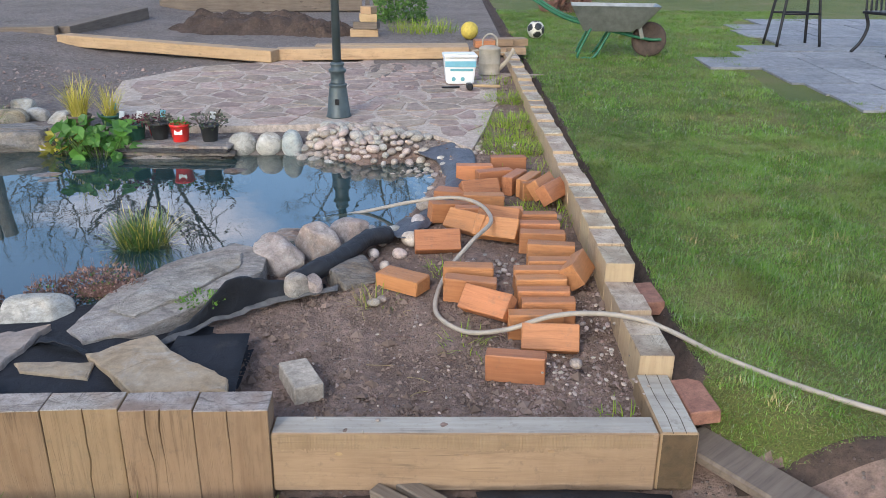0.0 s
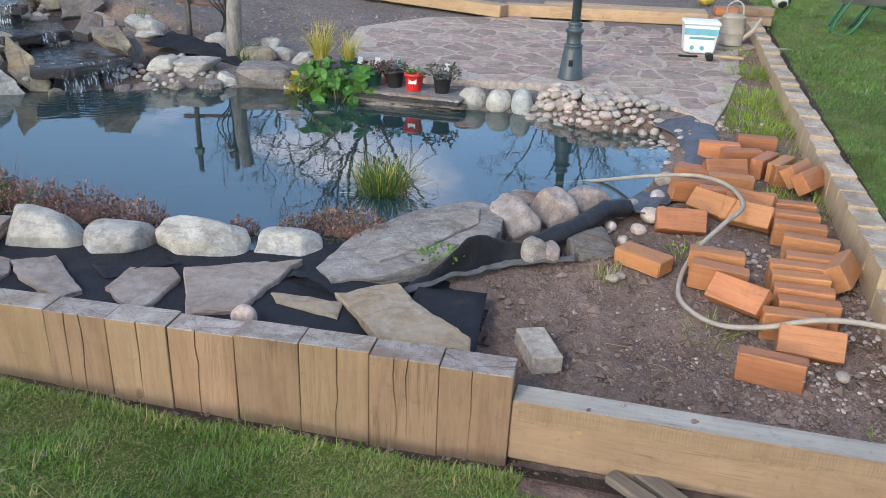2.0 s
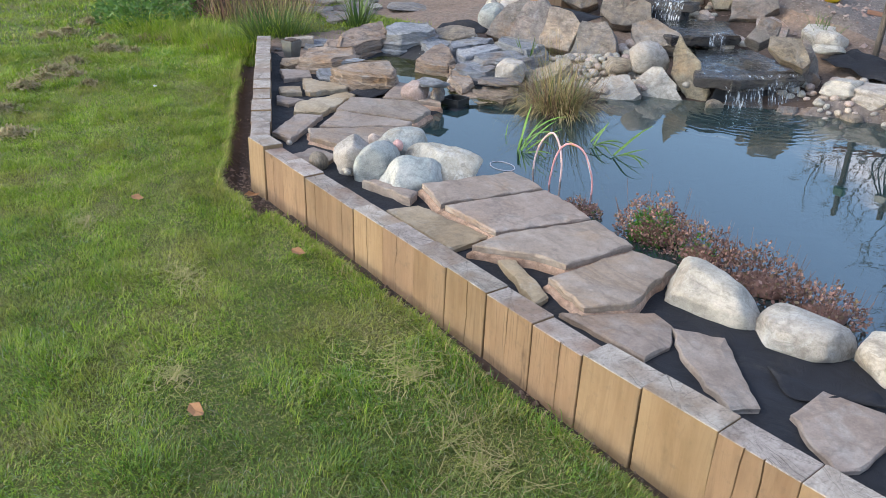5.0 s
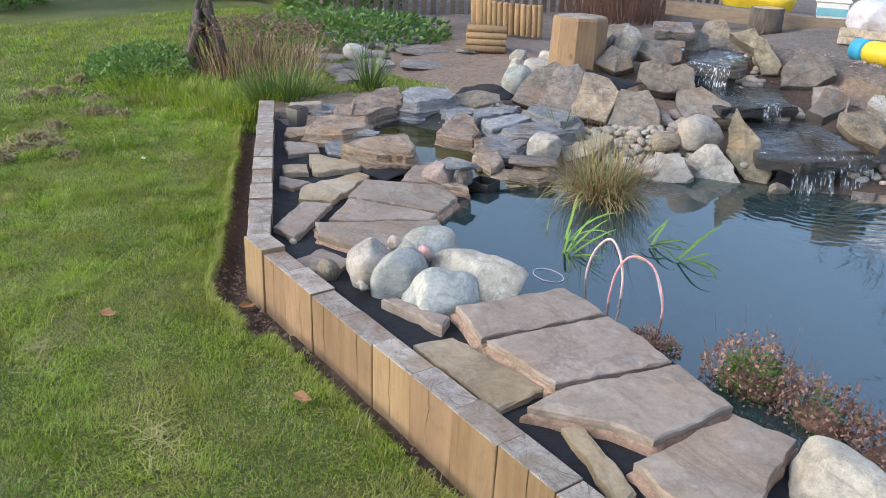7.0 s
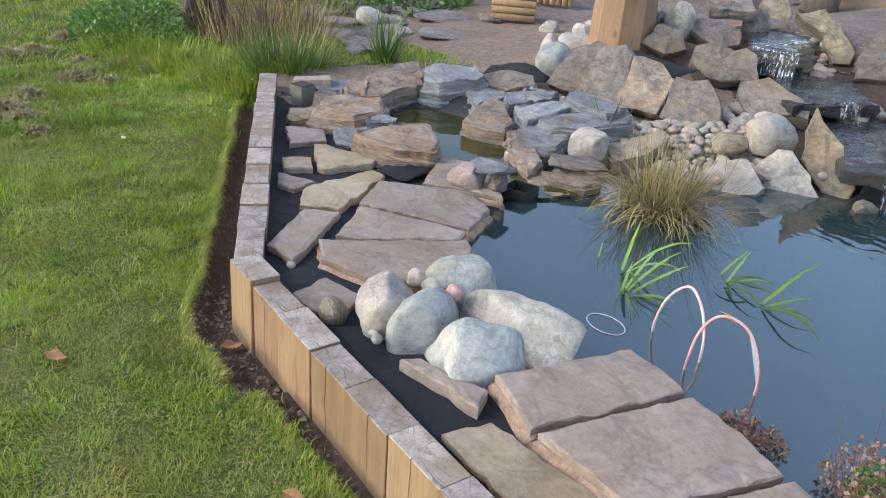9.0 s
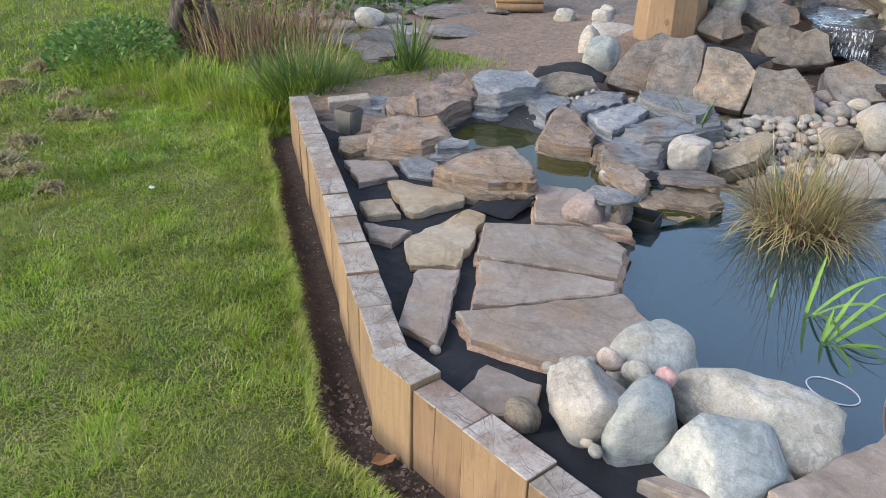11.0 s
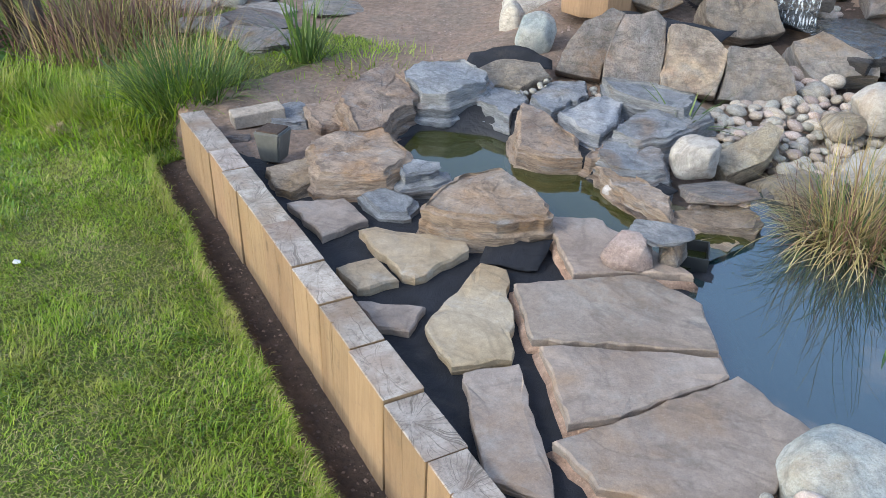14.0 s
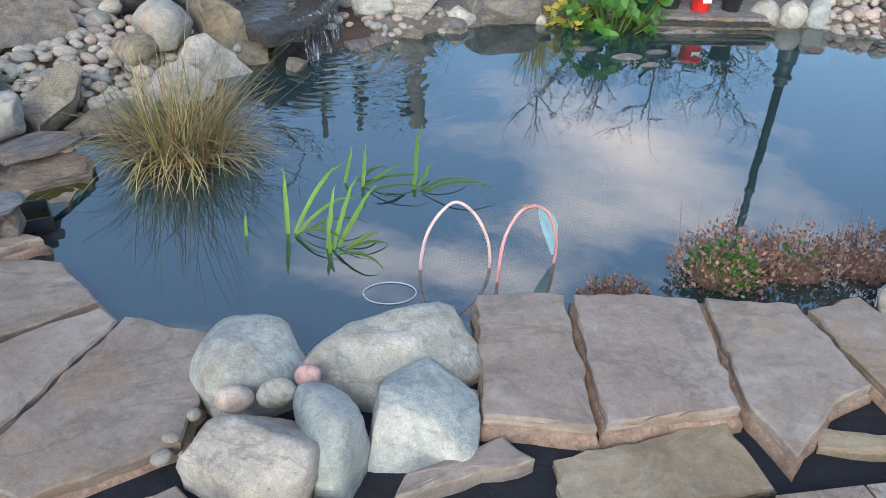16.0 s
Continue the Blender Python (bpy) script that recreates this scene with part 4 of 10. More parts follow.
b = part("saw_marks", bm, M_BEAM, low_wall, "fluted saw marks along the upper edge")
b.matrix_world = pose(0.09, 2.0698, 0.071, 0, 0, 0.4)
for kx, kz, kr in ((-0.39, -0.072, 0.0055), (0.0, -0.075, 0.004), (0.26, -0.062, 0.005)):
    bm = lathe([(kr * 1.5, 0.0), (kr * 1.3, 0.0015), (kr, 0.001), (kr * 0.5, 0.0022), (0.0008, 0.0015)], 12)
    b = part("knot", bm, M_STAKE, low_wall, "brown knot in the sawn face")
    b.matrix_world = pose(0.09 + kx, 2.0694 + 0.007 * kx, 0.075 + kz, 90, 0, 0) @ Matrix.Diagonal((1.5, 0.8, 1, 1))
bm = box(0.118, 0.36, 0.21, 0.006)
bm.normal_update()
for f in bm.faces:
    # top greyed, front end darker than the other faces
    f.material_index = 1 if f.normal.z > 0.9 else (2 if f.normal.y < -0.9 else 0)
b = part("sleeper", bm, (M_SIDE, M_BEAMTOP, M_ENDDARK), low_wall, "short pale sleeper with a dark front end")
b.matrix_world = pose(0.74, 2.25, -0.13)
for gx in (-0.022, 0.018):
    bm = tube([(gx, -0.178, 0), (gx + 0.004, -0.08, 0), (gx - 0.003, 0.05, 0), (gx, 0.178, 0)], 0.0016, 5)
    b = part("split", bm, M_ENDDARK, low_wall, "dark drying split along the top")
    b.matrix_world = pose(0.74, 2.25, 0.0795)

steps_wall = thing("timber_wall", 0.76, 5.3, 0.0, "stepped wall of upright pine sleepers climbing along the lawn", "retaining wall", kind="structure")
yy, k = 2.43, 0
rnd = random.Random(5)
while yy < 8.55:
    if yy < 2.74:
        top, w = 0.152, 0.163
    elif yy < 3.04:
        top, w = 0.172 - 0.008 * (k % 2), 0.15
    else:
        top, w = 0.24 + 0.0425 * (yy - 3.04) + rnd.uniform(-0.010, 0.012), 0.205
    sleeper(steps_wall, w, 0.12, top + 0.15 - 0.04 * (yy - 2.4), pose(0.755 - 0.004 * (yy - 2.4), yy + w / 2, top, 0, 0, 90), 500 + k, (M_CREAM, M_TOPTAN))
    yy += w
    k += 1


# ---- flagstones lying on the fabric ----
PALE = "pale buff sandstone flag on black fabric"
EDGE = "large riven sandstone flag at the pond edge"


def flagstone(poly, z, thick=0.04, mat=M_FLAG, label="riven brown-grey sandstone flag on black fabric", tilt=(0.0, 0.0), seed=0, name="flagstone", group="loose flagstones"):
    rnd = random.Random(seed * 7 + int(abs(poly[0][0]) * 100))
    cx, cy = sum(p[0] for p in poly) / len(poly), sum(p[1] for p in poly) / len(poly)
    area = sum(poly[i][0] * poly[(i + 1) % len(poly)][1] - poly[(i + 1) % len(poly)][0] * poly[i][1] for i in range(len(poly)))
    if area < 0:
        poly = poly[::-1]
    ring = []
    for i, (x, y) in enumerate(poly):
        x2, y2 = poly[(i + 1) % len(poly)]
        n = max(2, int(math.hypot(x2 - x, y2 - y) / 0.035))
        for k in range(n):
            t = k / n
            j = 0.0035 if k else 0.001
            ring.append((x + (x2 - x) * t - cx + rnd.gauss(0, j), y + (y2 - y) * t - cy + rnd.gauss(0, j)))
    bm = bmesh.new()

    def layer(shrink, zz, rough):
        return [bm.verts.new((x * shrink[0], y * shrink[1], zz + rnd.gauss(0, rough))) for x, y in ring]

    size = max(0.08, 0.5 * math.sqrt(abs(area) / 2))
    s = 1 - 0.005 / size
    rows = [layer((0.985, 0.985), -thick, 0.002), layer((1.0, 1.0), -thick * 0.55, 0.002), layer((0.993, 0.993), -thick * 0.5, 0.002),
            layer((1.0, 1.0), -0.006, 0.0022), layer((s, s), -0.001, 0.0016)]
    n = len(ring)
    for a, b in zip(rows, rows[1:]):
        for i in range(n):
            bm.faces.new((a[i], a[(i + 1) % n], b[(i + 1) % n], b[i]))
    s2 = 1 - 0.05 / size
    inner = [bm.verts.new((x * s2, y * s2, 0.002 + 0.004 * noise.noise((x * 9 + cx * 5, y * 9, seed)))) for x, y in ring]
    for i in range(n):
        bm.faces.new((rows[-1][i], rows[-1][(i + 1) % n], inner[(i + 1) % n], inner[i]))
    bm.faces.new(inner)
    bm.faces.new(rows[0][::-1])
    bmesh.ops.triangulate(bm, faces=[f for f in bm.faces if len(f.verts) > 4])
    ob = solid(name, bm, mat, pose(cx, cy, z, tilt[0], tilt[1]), label, "flagstone", group)
    if label == EDGE:
        # the uneven bed of pinkish mortar that it is laid on
        bed = bmesh.new()
        lines = []
        for f, zz in ((1.07, -0.10), (1.05, -thick * 1.1), (0.985, -thick * 0.75)):
            lines.append([bed.verts.new((x * f * (1 + 0.04 * noise.noise((x * 14, y * 14, zz * 20 + cx))), y * f * (1 + 0.04 * noise.noise((x * 14 + 9, y * 14, zz * 20 + cy))), zz + 0.006 * noise.noise((x * 20, y * 20, zz)))) for x, y in ring])
        for a, b in zip(lines, lines[1:]):
            for i in range(n):
                bed.faces.new((a[i], a[(i + 1) % n], b[(i + 1) % n], b[i]))
        bed.faces.new(lines[-1])
        bmesh.ops.triangulate(bed, faces=[f for f in bed.faces if len(f.verts) > 4])
        solid("mortar_bed", bed, M_BED, pose(cx, cy, z, tilt[0], tilt[1]), "rough pinkish mortar bed under a flagstone", "mortar", "mortar beds", smooth=True)
    return ob


flagstone([(-4.8, 2.28), (-4.71, 2.45), (-4.56, 2.77), (-4.325, 2.665), (-4.40, 2.33), (-4.56, 2.26), (-4.66, 2.22)], 0.155, 0.034, M_FLAG, EDGE)
flagstone([(-5.0, 2.56), (-4.93, 2.62), (-4.62, 2.81), (-4.575, 2.75), (-4.72, 2.45), (-4.8, 2.35)], 0.158, 0.034, M_FLAG, EDGE)
flagstone([(-5.21, 2.77), (-4.94, 3.06), (-4.75, 3.02), (-4.63, 2.83), (-4.93, 2.64), (-5.03, 2.57)], 0.16, 0.034, M_FLAG, EDGE)
flagstone([(-5.36, 3.18), (-5.23, 3.29), (-4.98, 3.21), (-4.82, 3.14), (-4.95, 3.065), (-5.1, 2.92)], 0.165, 0.034, M_FLAG, EDGE)
flagstone([(-5.36, 2.82), (-5.28, 2.84), (-5.14, 2.66), (-5.03, 2.48), (-5.13, 2.36), (-5.29, 2.46)], 0.15, 0.035, M_FLAGPALE, PALE)
flagstone([(-5.1, 2.37), (-5.01, 2.48), (-4.88, 2.34), (-4.76, 2.21), (-4.71, 2.14), (-4.86, 2.11)], 0.145, 0.035)
flagstone([(-5.78, 2.74), (-5.76, 2.79), (-5.47, 2.9), (-5.43, 2.86), (-5.46, 2.63), (-5.5, 2.62)], 0.15, 0.04, M_FLAGPALE, PALE)
flagstone([(-5.68, 2.53), (-5.63, 2.65), (-5.49, 2.595), (-5.55, 2.48)], 0.145, 0.035, M_FLAGPALE, PALE)
flagstone([(-5.52, 2.44), (-5.35, 2.54), (-5.31, 2.42), (-5.39, 2.38)], 0.14, 0.035)
flagstone([(-6.11, 2.74), (-5.98, 2.89), (-5.81, 2.82), (-5.84, 2.64)], 0.145, 0.04)
flagstone([(-4.56, 2.19), (-4.40, 2.24), (-4.30, 2.10), (-4.50, 2.02)], 0.135, 0.035)
flagstone([(-3.8, 2.312), (-3.715, 2.745), (-3.6, 2.755), (-3.49, 2.725), (-3.575, 2.252), (-3.68, 2.282)], 0.172, 0.034, M_FLAG, EDGE)
flagstone([(-3.555, 2.257), (-3.465, 2.72), (-3.3, 2.71), (-3.15, 2.67), (-3.245, 2.267)], 0.172, 0.034, M_FLAG, EDGE)
flagstone([(-3.2, 2.122), (-3.22, 2.272), (-3.125, 2.675), (-2.89, 2.625), (-2.9, 2.302), (-3.02, 2.262)], 0.172, 0.034, M_FLAG, EDGE)
flagstone([(-2.87, 2.192), (-2.87, 2.6), (-2.7, 2.64), (-2.66, 2.482), (-2.6, 2.312), (-2.66, 2.152)], 0.166, 0.034, M_FLAG, EDGE)
flagstone([(-3.70, 2.07), (-3.68, 2.21), (-3.27, 2.265), (-3.265, 2.07)], 0.14, 0.035, M_FLAGPALE, PALE)
flagstone([(-3.11, 2.17), (-3.09, 2.23), (-2.81, 2.14), (-2.80, 2.07)], 0.14, 0.035, M_FLAGPALE, PALE)
flagstone([(-2.72, 2.10), (-2.55, 2.36), (-2.46, 2.34), (-2.39, 2.24), (-2.39, 2.13)], 0.135, 0.035)
flagstone([(-2.46, 2.33), (-2.335, 2.43), (-2.06, 2.21), (-2.10, 2.13), (-2.34, 2.23)], 0.135, 0.035, tilt=(-2, 1))
flagstone([(-2.00, 2.25), (-2.01, 2.42), (-1.86, 2.47), (-1.79, 2.40), (-1.78, 2.20), (-1.81, 2.14)], 0.135, 0.035)
flagstone([(-1.81, 2.46), (-1.43, 2.67), (-1.48, 2.24), (-1.63, 2.16)], 0.14, 0.04, tilt=(1.5, 1))
flagstone([(-1.44, 2.41), (-1.17, 2.42), (-1.15, 2.31), (-1.39, 2.35)], 0.125, 0.04, M_FLAGPALE, "small pale buff stone slab on black fabric")
flagstone([(-1.22, 2.47), (-1.03, 2.60), (-0.90, 2.46), (-0.68, 2.29), (-0.67, 2.22), (-0.97, 2.22)], 0.135, 0.045, M_FLAGPALE, PALE, tilt=(2, -1))
flagstone([(-4.01, 2.14), (-3.98, 2.19), (-3.77, 2.27), (-3.72, 2.20)], 0.155, 0.05, M_FLAG, "narrow stone offcut on black fabric")


# ---- rocks ----
def rock_mesh(seed, kind="boulder", level=3):
    """Unit rock, about 1 across, standing on z = 0: 'boulder' is rounded, 'slab' split by flat faces in beds."""
    rnd = random.Random(seed)
    bm = bmesh.new()
    off = Vector((rnd.uniform(-50, 50), rnd.uniform(-50, 50), rnd.uniform(-50, 50)))
    if kind == "slab":
        # a boxy convex block, then broken faces
        for i in range(22):
            d = Vector((rnd.gauss(0, 1), rnd.gauss(0, 1), rnd.gauss(0, 1)))
            p = (abs(d.x) ** 5 + abs(d.y) ** 5 + abs(d.z) ** 5) ** 0.2
            bm.verts.new(d / p * 0.5 * rnd.uniform(0.86, 1.0))
        r = bmesh.ops.convex_hull(bm, input=bm.verts[:])
        junk = list({v for v in r["geom_interior"] + r["geom_unused"] if isinstance(v, bmesh.types.BMVert)})
        bmesh.ops.delete(bm, geom=junk, context="VERTS")
        bmesh.ops.dissolve_limit(bm, angle_limit=radians(14), verts=bm.verts[:], edges=bm.edges[:])
        bmesh.ops.triangulate(bm, faces=bm.faces[:])
        bmesh.ops.bevel(bm, geom=bm.edges[:], offset=0.018, segments=1, affect="EDGES", profile=0.5)
        bmesh.ops.triangulate(bm, faces=bm.faces[:])
        for k in range(2):
            long = [e for e in bm.edges if e.calc_length() > 0.13 / (k + 1)]
            bmesh.ops.subdivide_edges(bm, edges=long, cuts=2, use_grid_fill=True)
            bmesh.ops.triangulate(bm, faces=bm.faces[:])
        for v in bm.verts:
            p = v.co + off
            side = Vector((v.co.x, v.co.y, 0))
            if side.length > 0.05:
                v.co += side.normalized() * (0.03 * noise.noise((p.x * 1.3, p.y * 1.3, p.z * 11)))
            v.co += Vector((0, 0, 1)) * 0.02 * noise.noise((p.x * 5, p.y * 5, p.z)) + v.co.normalized() * (0.02 * noise.noise(p * 5) + 0.012 * noise.noise(p * 13))
    else:
        bmesh.ops.create_icosphere(bm, subdivisions=level + 1, radius=0.5)
        blocky = kind == "blocky"
        power = 3.3 if blocky else 2.7
        planes = [(Vector((rnd.gauss(0, 1), rnd.gauss(0, 1), rnd.gauss(0, 0.8))).normalized(), rnd.uniform(0.36, 0.46)) for i in range(11 if blocky else 7)]
        for v in bm.verts:
            d = v.co.normalized()
            v.co = d / (abs(d.x) ** power + abs(d.y) ** power + abs(d.z) ** power) ** (1 / power) * 0.5
            if kind == "egg":
                p = d + off
                v.co = d * 0.5 * (1 + 0.13 * noise.noise(p * 0.9) + 0.03 * noise.noise(p * 3.5))
                continue
            for n, k in planes:
                q = v.co.dot(n) - k
                if q > 0:
                    v.co -= n * q * (0.9 if blocky else 0.75)
            p = v.co + off
            v.co *= 1 + (0.12 if blocky else 0.17) * noise.noise(p * 1.7) + 0.05 * noise.noise(p * 4.5) + 0.022 * noise.noise(p * 11) + (0.012 * noise.noise(p * 23) if blocky else 0.0)
            if v.co.z < -0.36:
                v.co.z = -0.36 + (v.co.z + 0.36) * 0.25
    lo = min(v.co.z for v in bm.verts)
    sx = max(abs(v.co.x) for v in bm.verts) * 2
    sy = max(abs(v.co.y) for v in bm.verts) * 2
    sz = max(v.co.z for v in bm.verts) - lo
    for v in bm.verts:
        v.co = Vector((v.co.x / sx, v.co.y / sy, (v.co.z - lo) / sz))
    return bm


def rock(x, y, z, w, d, h, rz=0, kind="slab", mat=M_SLATE, label="split grey slate rock", seed=None, tilt=(0, 0), name="rock", group="rocks of the waterfall", level=3):
    seed = seed if seed is not None else int(abs(x * 1000) + abs(y * 317) + h * 91)
    bm = rock_mesh(seed, kind, level)
    bmesh.ops.scale(bm, vec=(w, d, h), verts=bm.verts)
    ob = solid(name, bm, mat, pose(x, y, z, tilt[0], tilt[1], rz), label, "rock" if kind == "slab" else "boulder", group, smooth=(kind != "slab"))
    if kind == "slab":
        ob.data.polygons.foreach_set("use_smooth", [True] * len(ob.data.polygons))
        ob.data.set_sharp_from_angle(angle=radians(24))
    return ob


def shard(x, y, z, rz, lean, outline, thick, mat, label, group="rocks of the waterfall", name="rock", seed=None):
    """A split rock with a broken outline (u across, v up its face) that leans back and goes back by its thickness."""
    seed = seed if seed is not None else int(abs(x * 731) + abs(y * 419) + thick * 977)
    rnd = random.Random(seed)
    off = Vector((rnd.uniform(-50, 50), rnd.uniform(-50, 50), rnd.uniform(-50, 50)))
    cu, cv = sum(p[0] for p in outline) / len(outline), sum(p[1] for p in outline) / len(outline)
    area = sum(a[0] * b[1] - b[0] * a[1] for a, b in zip(outline, outline[1:] + outline[:1]))
    pts = list(outline) if area > 0 else list(outline)[::-1]
    ring = []
    for a, b in zip(pts, pts[1:] + pts[:1]):
        n = max(1, int(math.hypot(b[0] - a[0], b[1] - a[1]) / 0.06))
        for k in range(n):
            t = k / n
            j = 0.0 if k == 0 else 0.008
            ring.append((a[0] + (b[0] - a[0]) * t + rnd.gauss(0, j), a[1] + (b[1] - a[1]) * t + rnd.gauss(0, j)))
    bm = bmesh.new()
    deep = thick * 1.25
    layers = []
    for dy, sc in ((0.0, 1.0), (0.007, 1.025), (deep * 0.35, 1.04), (deep * 0.7, 1.03), (deep, 0.97)):
        layers.append([bm.verts.new((cu + (u - cu) * sc * (1 + rnd.gauss(0, 0.012)), dy + rnd.gauss(0, 0.004), cv + (v - cv) * sc * (1 + rnd.gauss(0, 0.012)))) for u, v in ring])
    n = len(ring)
    for a, b in zip(layers, layers[1:]):
        for i in range(n):
            bm.faces.new((a[i], b[i], b[(i + 1) % n], a[(i + 1) % n]))
    # front and back faces as fans with one inner ring, the front humped and stepped along its beds
    for lay, hump, flip in ((layers[0], -0.010, False), (layers[-1], 0.02, True)):
        inner = [bm.verts.new((cu + (v.co.x - cu) * 0.55, v.co.y + hump * rnd.uniform(0.3, 1.0), cv + (v.co.z - cv) * 0.55)) for v in lay]
        mid = bm.verts.new((cu, lay[0].co.y + hump * 1.1, cv))
        for i in range(n):
            k = (i + 1) % n
            q = (lay[i], lay[k], inner[k], inner[i])
            w = (inner[i], inner[k], mid)
            bm.faces.new(q[::-1] if flip else q)
            bm.faces.new(w[::-1] if flip else w)
    bmesh.ops.triangulate(bm, faces=bm.faces[:])
    long = [e for e in bm.edges if e.calc_length() > 0.045]
    bmesh.ops.subdivide_edges(bm, edges=long, cuts=2, use_grid_fill=True)
    bmesh.ops.triangulate(bm, faces=bm.faces[:])
    bmesh.ops.recalc_face_normals(bm, faces=bm.faces[:])
    bm.normal_update()
    for v in bm.verts:
        p = v.co + off
        nv = v.normal.copy()
        bed = noise.noise((p.x * 2.5, p.y * 55, p.z * 2.5))
        rim = 1 - abs(nv.y)
        step = math.floor(4 * noise.noise((p.x * 6, 0, p.z * 6)) + 0.5) / 4
        v.co += nv * (0.005 * noise.noise(p * 7) + 0.003 * noise.noise(p * 26) + 0.010 * bed * rim + 0.007 * step * (1 - rim))
    ob = solid(name, bm, mat, pose(x, y, z, -lean, 0, rz), label, "rock", group, smooth=True)
    ob.data.set_sharp_from_angle(angle=radians(26))
    return ob


def bedded(poly, z, thick, mat, label, tilt=(0, 0), seed=None, group="rocks of the waterfall"):
    """A split block of bedded rock: broken outline, ragged stepped beds on its sides, a flaked top."""
    seed = seed if seed is not None else int(abs(poly[0][0]) * 917 + abs(poly[1][1]) * 531)
    rnd = random.Random(seed)
    cx, cy = sum(p[0] for p in poly) / len(poly), sum(p[1] for p in poly) / len(poly)
    area = sum(a[0] * b[1] - b[0] * a[1] for a, b in zip(poly, poly[1:] + poly[:1]))
    pts = list(poly) if area > 0 else list(poly)[::-1]
    ring = []
    for a, b in zip(pts, pts[1:] + pts[:1]):
        n = max(2, int(math.hypot(b[0] - a[0], b[1] - a[1]) / 0.022))
        for k in range(n):
            t = k / n
            j = 0.002 if k == 0 else 0.0045
            ring.append((a[0] + (b[0] - a[0]) * t - cx + rnd.gauss(0, j), a[1] + (b[1] - a[1]) * t - cy + rnd.gauss(0, j)))
    size = max(0.06, 0.5 * math.sqrt(abs(area) / 2))
    bm = bmesh.new()
    off = rnd.uniform(0, 60)
    n = len(ring)
    depth, levels = 0.0, []
    lean = rnd.uniform(-0.1, 0.2)
    while depth < thick:
        bed = rnd.choice((rnd.uniform(0.010, 0.02), rnd.uniform(0.035, 0.07)))
        inset = rnd.gauss(0.0, 0.0035) + 0.30 * depth + lean * depth
        levels += [(-depth, inset), (-min(thick, depth + bed * 0.8), inset + rnd.gauss(0, 0.002))]
        depth += bed
    rows = []
    for zz, inset in levels:
        line = []
        for i, (x, y) in enumerate(ring):
            r = math.hypot(x, y)
            q = inset + 0.020 * noise.noise((x * 7 + off, y * 7, zz * 9)) + 0.008 * noise.noise((x * 26, y * 26 + off, zz * 30)) - 0.010 * (zz > -0.004)
            k = 1 + q / max(r, 0.04)
            line.append(bm.verts.new((x * k, y * k, zz + 0.004 * noise.noise((x * 11, y * 11, off)))))
        rows.append(line)
    for a, b in zip(rows, rows[1:]):
        for i in range(n):
            bm.faces.new((a[(i + 1) % n], a[i], b[i], b[(i + 1) % n]))
    last = rows[0]
    for f in (0.93, 0.78, 0.58, 0.36, 0.15):
        line = []
        for i, (x, y) in enumerate(ring):
            px, py = x * f, y * f
            flake = math.floor(3.2 * noise.noise((px * 8 + off, py * 8, 2)) + 0.5) / 3
            line.append(bm.verts.new((px + rnd.gauss(0, 0.002), py + rnd.gauss(0, 0.002), 0.010 * flake + 0.022 * noise.noise((px * 5, py * 5, off)) + 0.004 * noise.noise((px * 40, py * 40, off)))))
        for i in range(n):
            bm.faces.new((last[i], last[(i + 1) % n], line[(i + 1) % n], line[i]))
        last = line
    bm.faces.new(last)
    bm.faces.new(rows[-1][::-1])
    bmesh.ops.triangulate(bm, faces=bm.faces[:])
    bmesh.ops.recalc_face_normals(bm, faces=bm.faces[:])
    ob = solid("rock", bm, mat, pose(cx, cy, z, tilt[0], tilt[1]), label, "rock", group, smooth=True)
    ob.data.set_sharp_from_angle(angle=radians(32))
    return ob


# ---- the large slab and the boulders along the near edge ----
flagstone([(-1.37, 2.66), (-1.33, 2.95), (-1.16, 3.25), (-0.92, 3.44), (-0.76, 3.34), (-0.74, 3.14), (-0.91, 2.84), (-1.10, 2.64), (-1.27, 2.56)], 0.155, 0.10,
          M_PALESLATE, "large layered grey slab at the pond edge", (3, -2), 3, "rock_slab", "stones round the pond")
flagstone([(-1.26, 2.78), (-1.18, 3.05), (-1.03, 3.22), (-0.86, 3.30), (-0.84, 3.16), (-1.0, 2.88), (-1.14, 2.72)], 0.172, 0.03,
          M_PALESLATE, "flaked upper bed of a grey slab", (3, -2), 4, "rock_slab", "stones round the pond")
GB, BG, RB = "pale speckled granite boulder at the pond", "smooth blue-grey granite boulder at the pond", "rounded reddish brown rock"
EDGEG = "stones round the pond"


def boulder(x, y, z, w, d, h, rz=0, mat=M_GRANITE, label=GB, tilt=(0, 0), seed=None, name="boulder", group=EDGEG, kind="boulder"):
    return rock(x, y, z, w, d, h, rz, "egg" if name == "cobble" else kind, mat, label, seed, tilt, name, group)


boulder(-2.515, 2.575, 0.05, 0.37, 0.22, 0.19, 10, M_GRANITE, "long white granite boulder beside russet plants", (0, 10), seed=31, kind="blocky")
boulder(-2.215, 2.625, 0.05, 0.32, 0.21, 0.155, 12, M_GRANITE, "mottled white and grey granite boulder at the pond edge", seed=34, kind="blocky")
boulder(-1.875, 2.725, 0.03, 0.39, 0.22, 0.205, 10, M_GRANITE, "squarish white granite boulder at the pond edge", seed=33, kind="blocky")
boulder(-1.55, 2.82, 0.04, 0.28, 0.19, 0.145, 12, seed=38, kind="blocky")
boulder(-2.70, 2.47, 0.07, 0.09, 0.08, 0.08, 16, M_COBBLE, "small buff cobble beside a flagstone", name="cobble")
boulder(-1.43, 2.19, 0.10, 0.09, 0.07, 0.085, 16, M_COBBLE, "small buff cobble behind the timber wall", name="cobble")
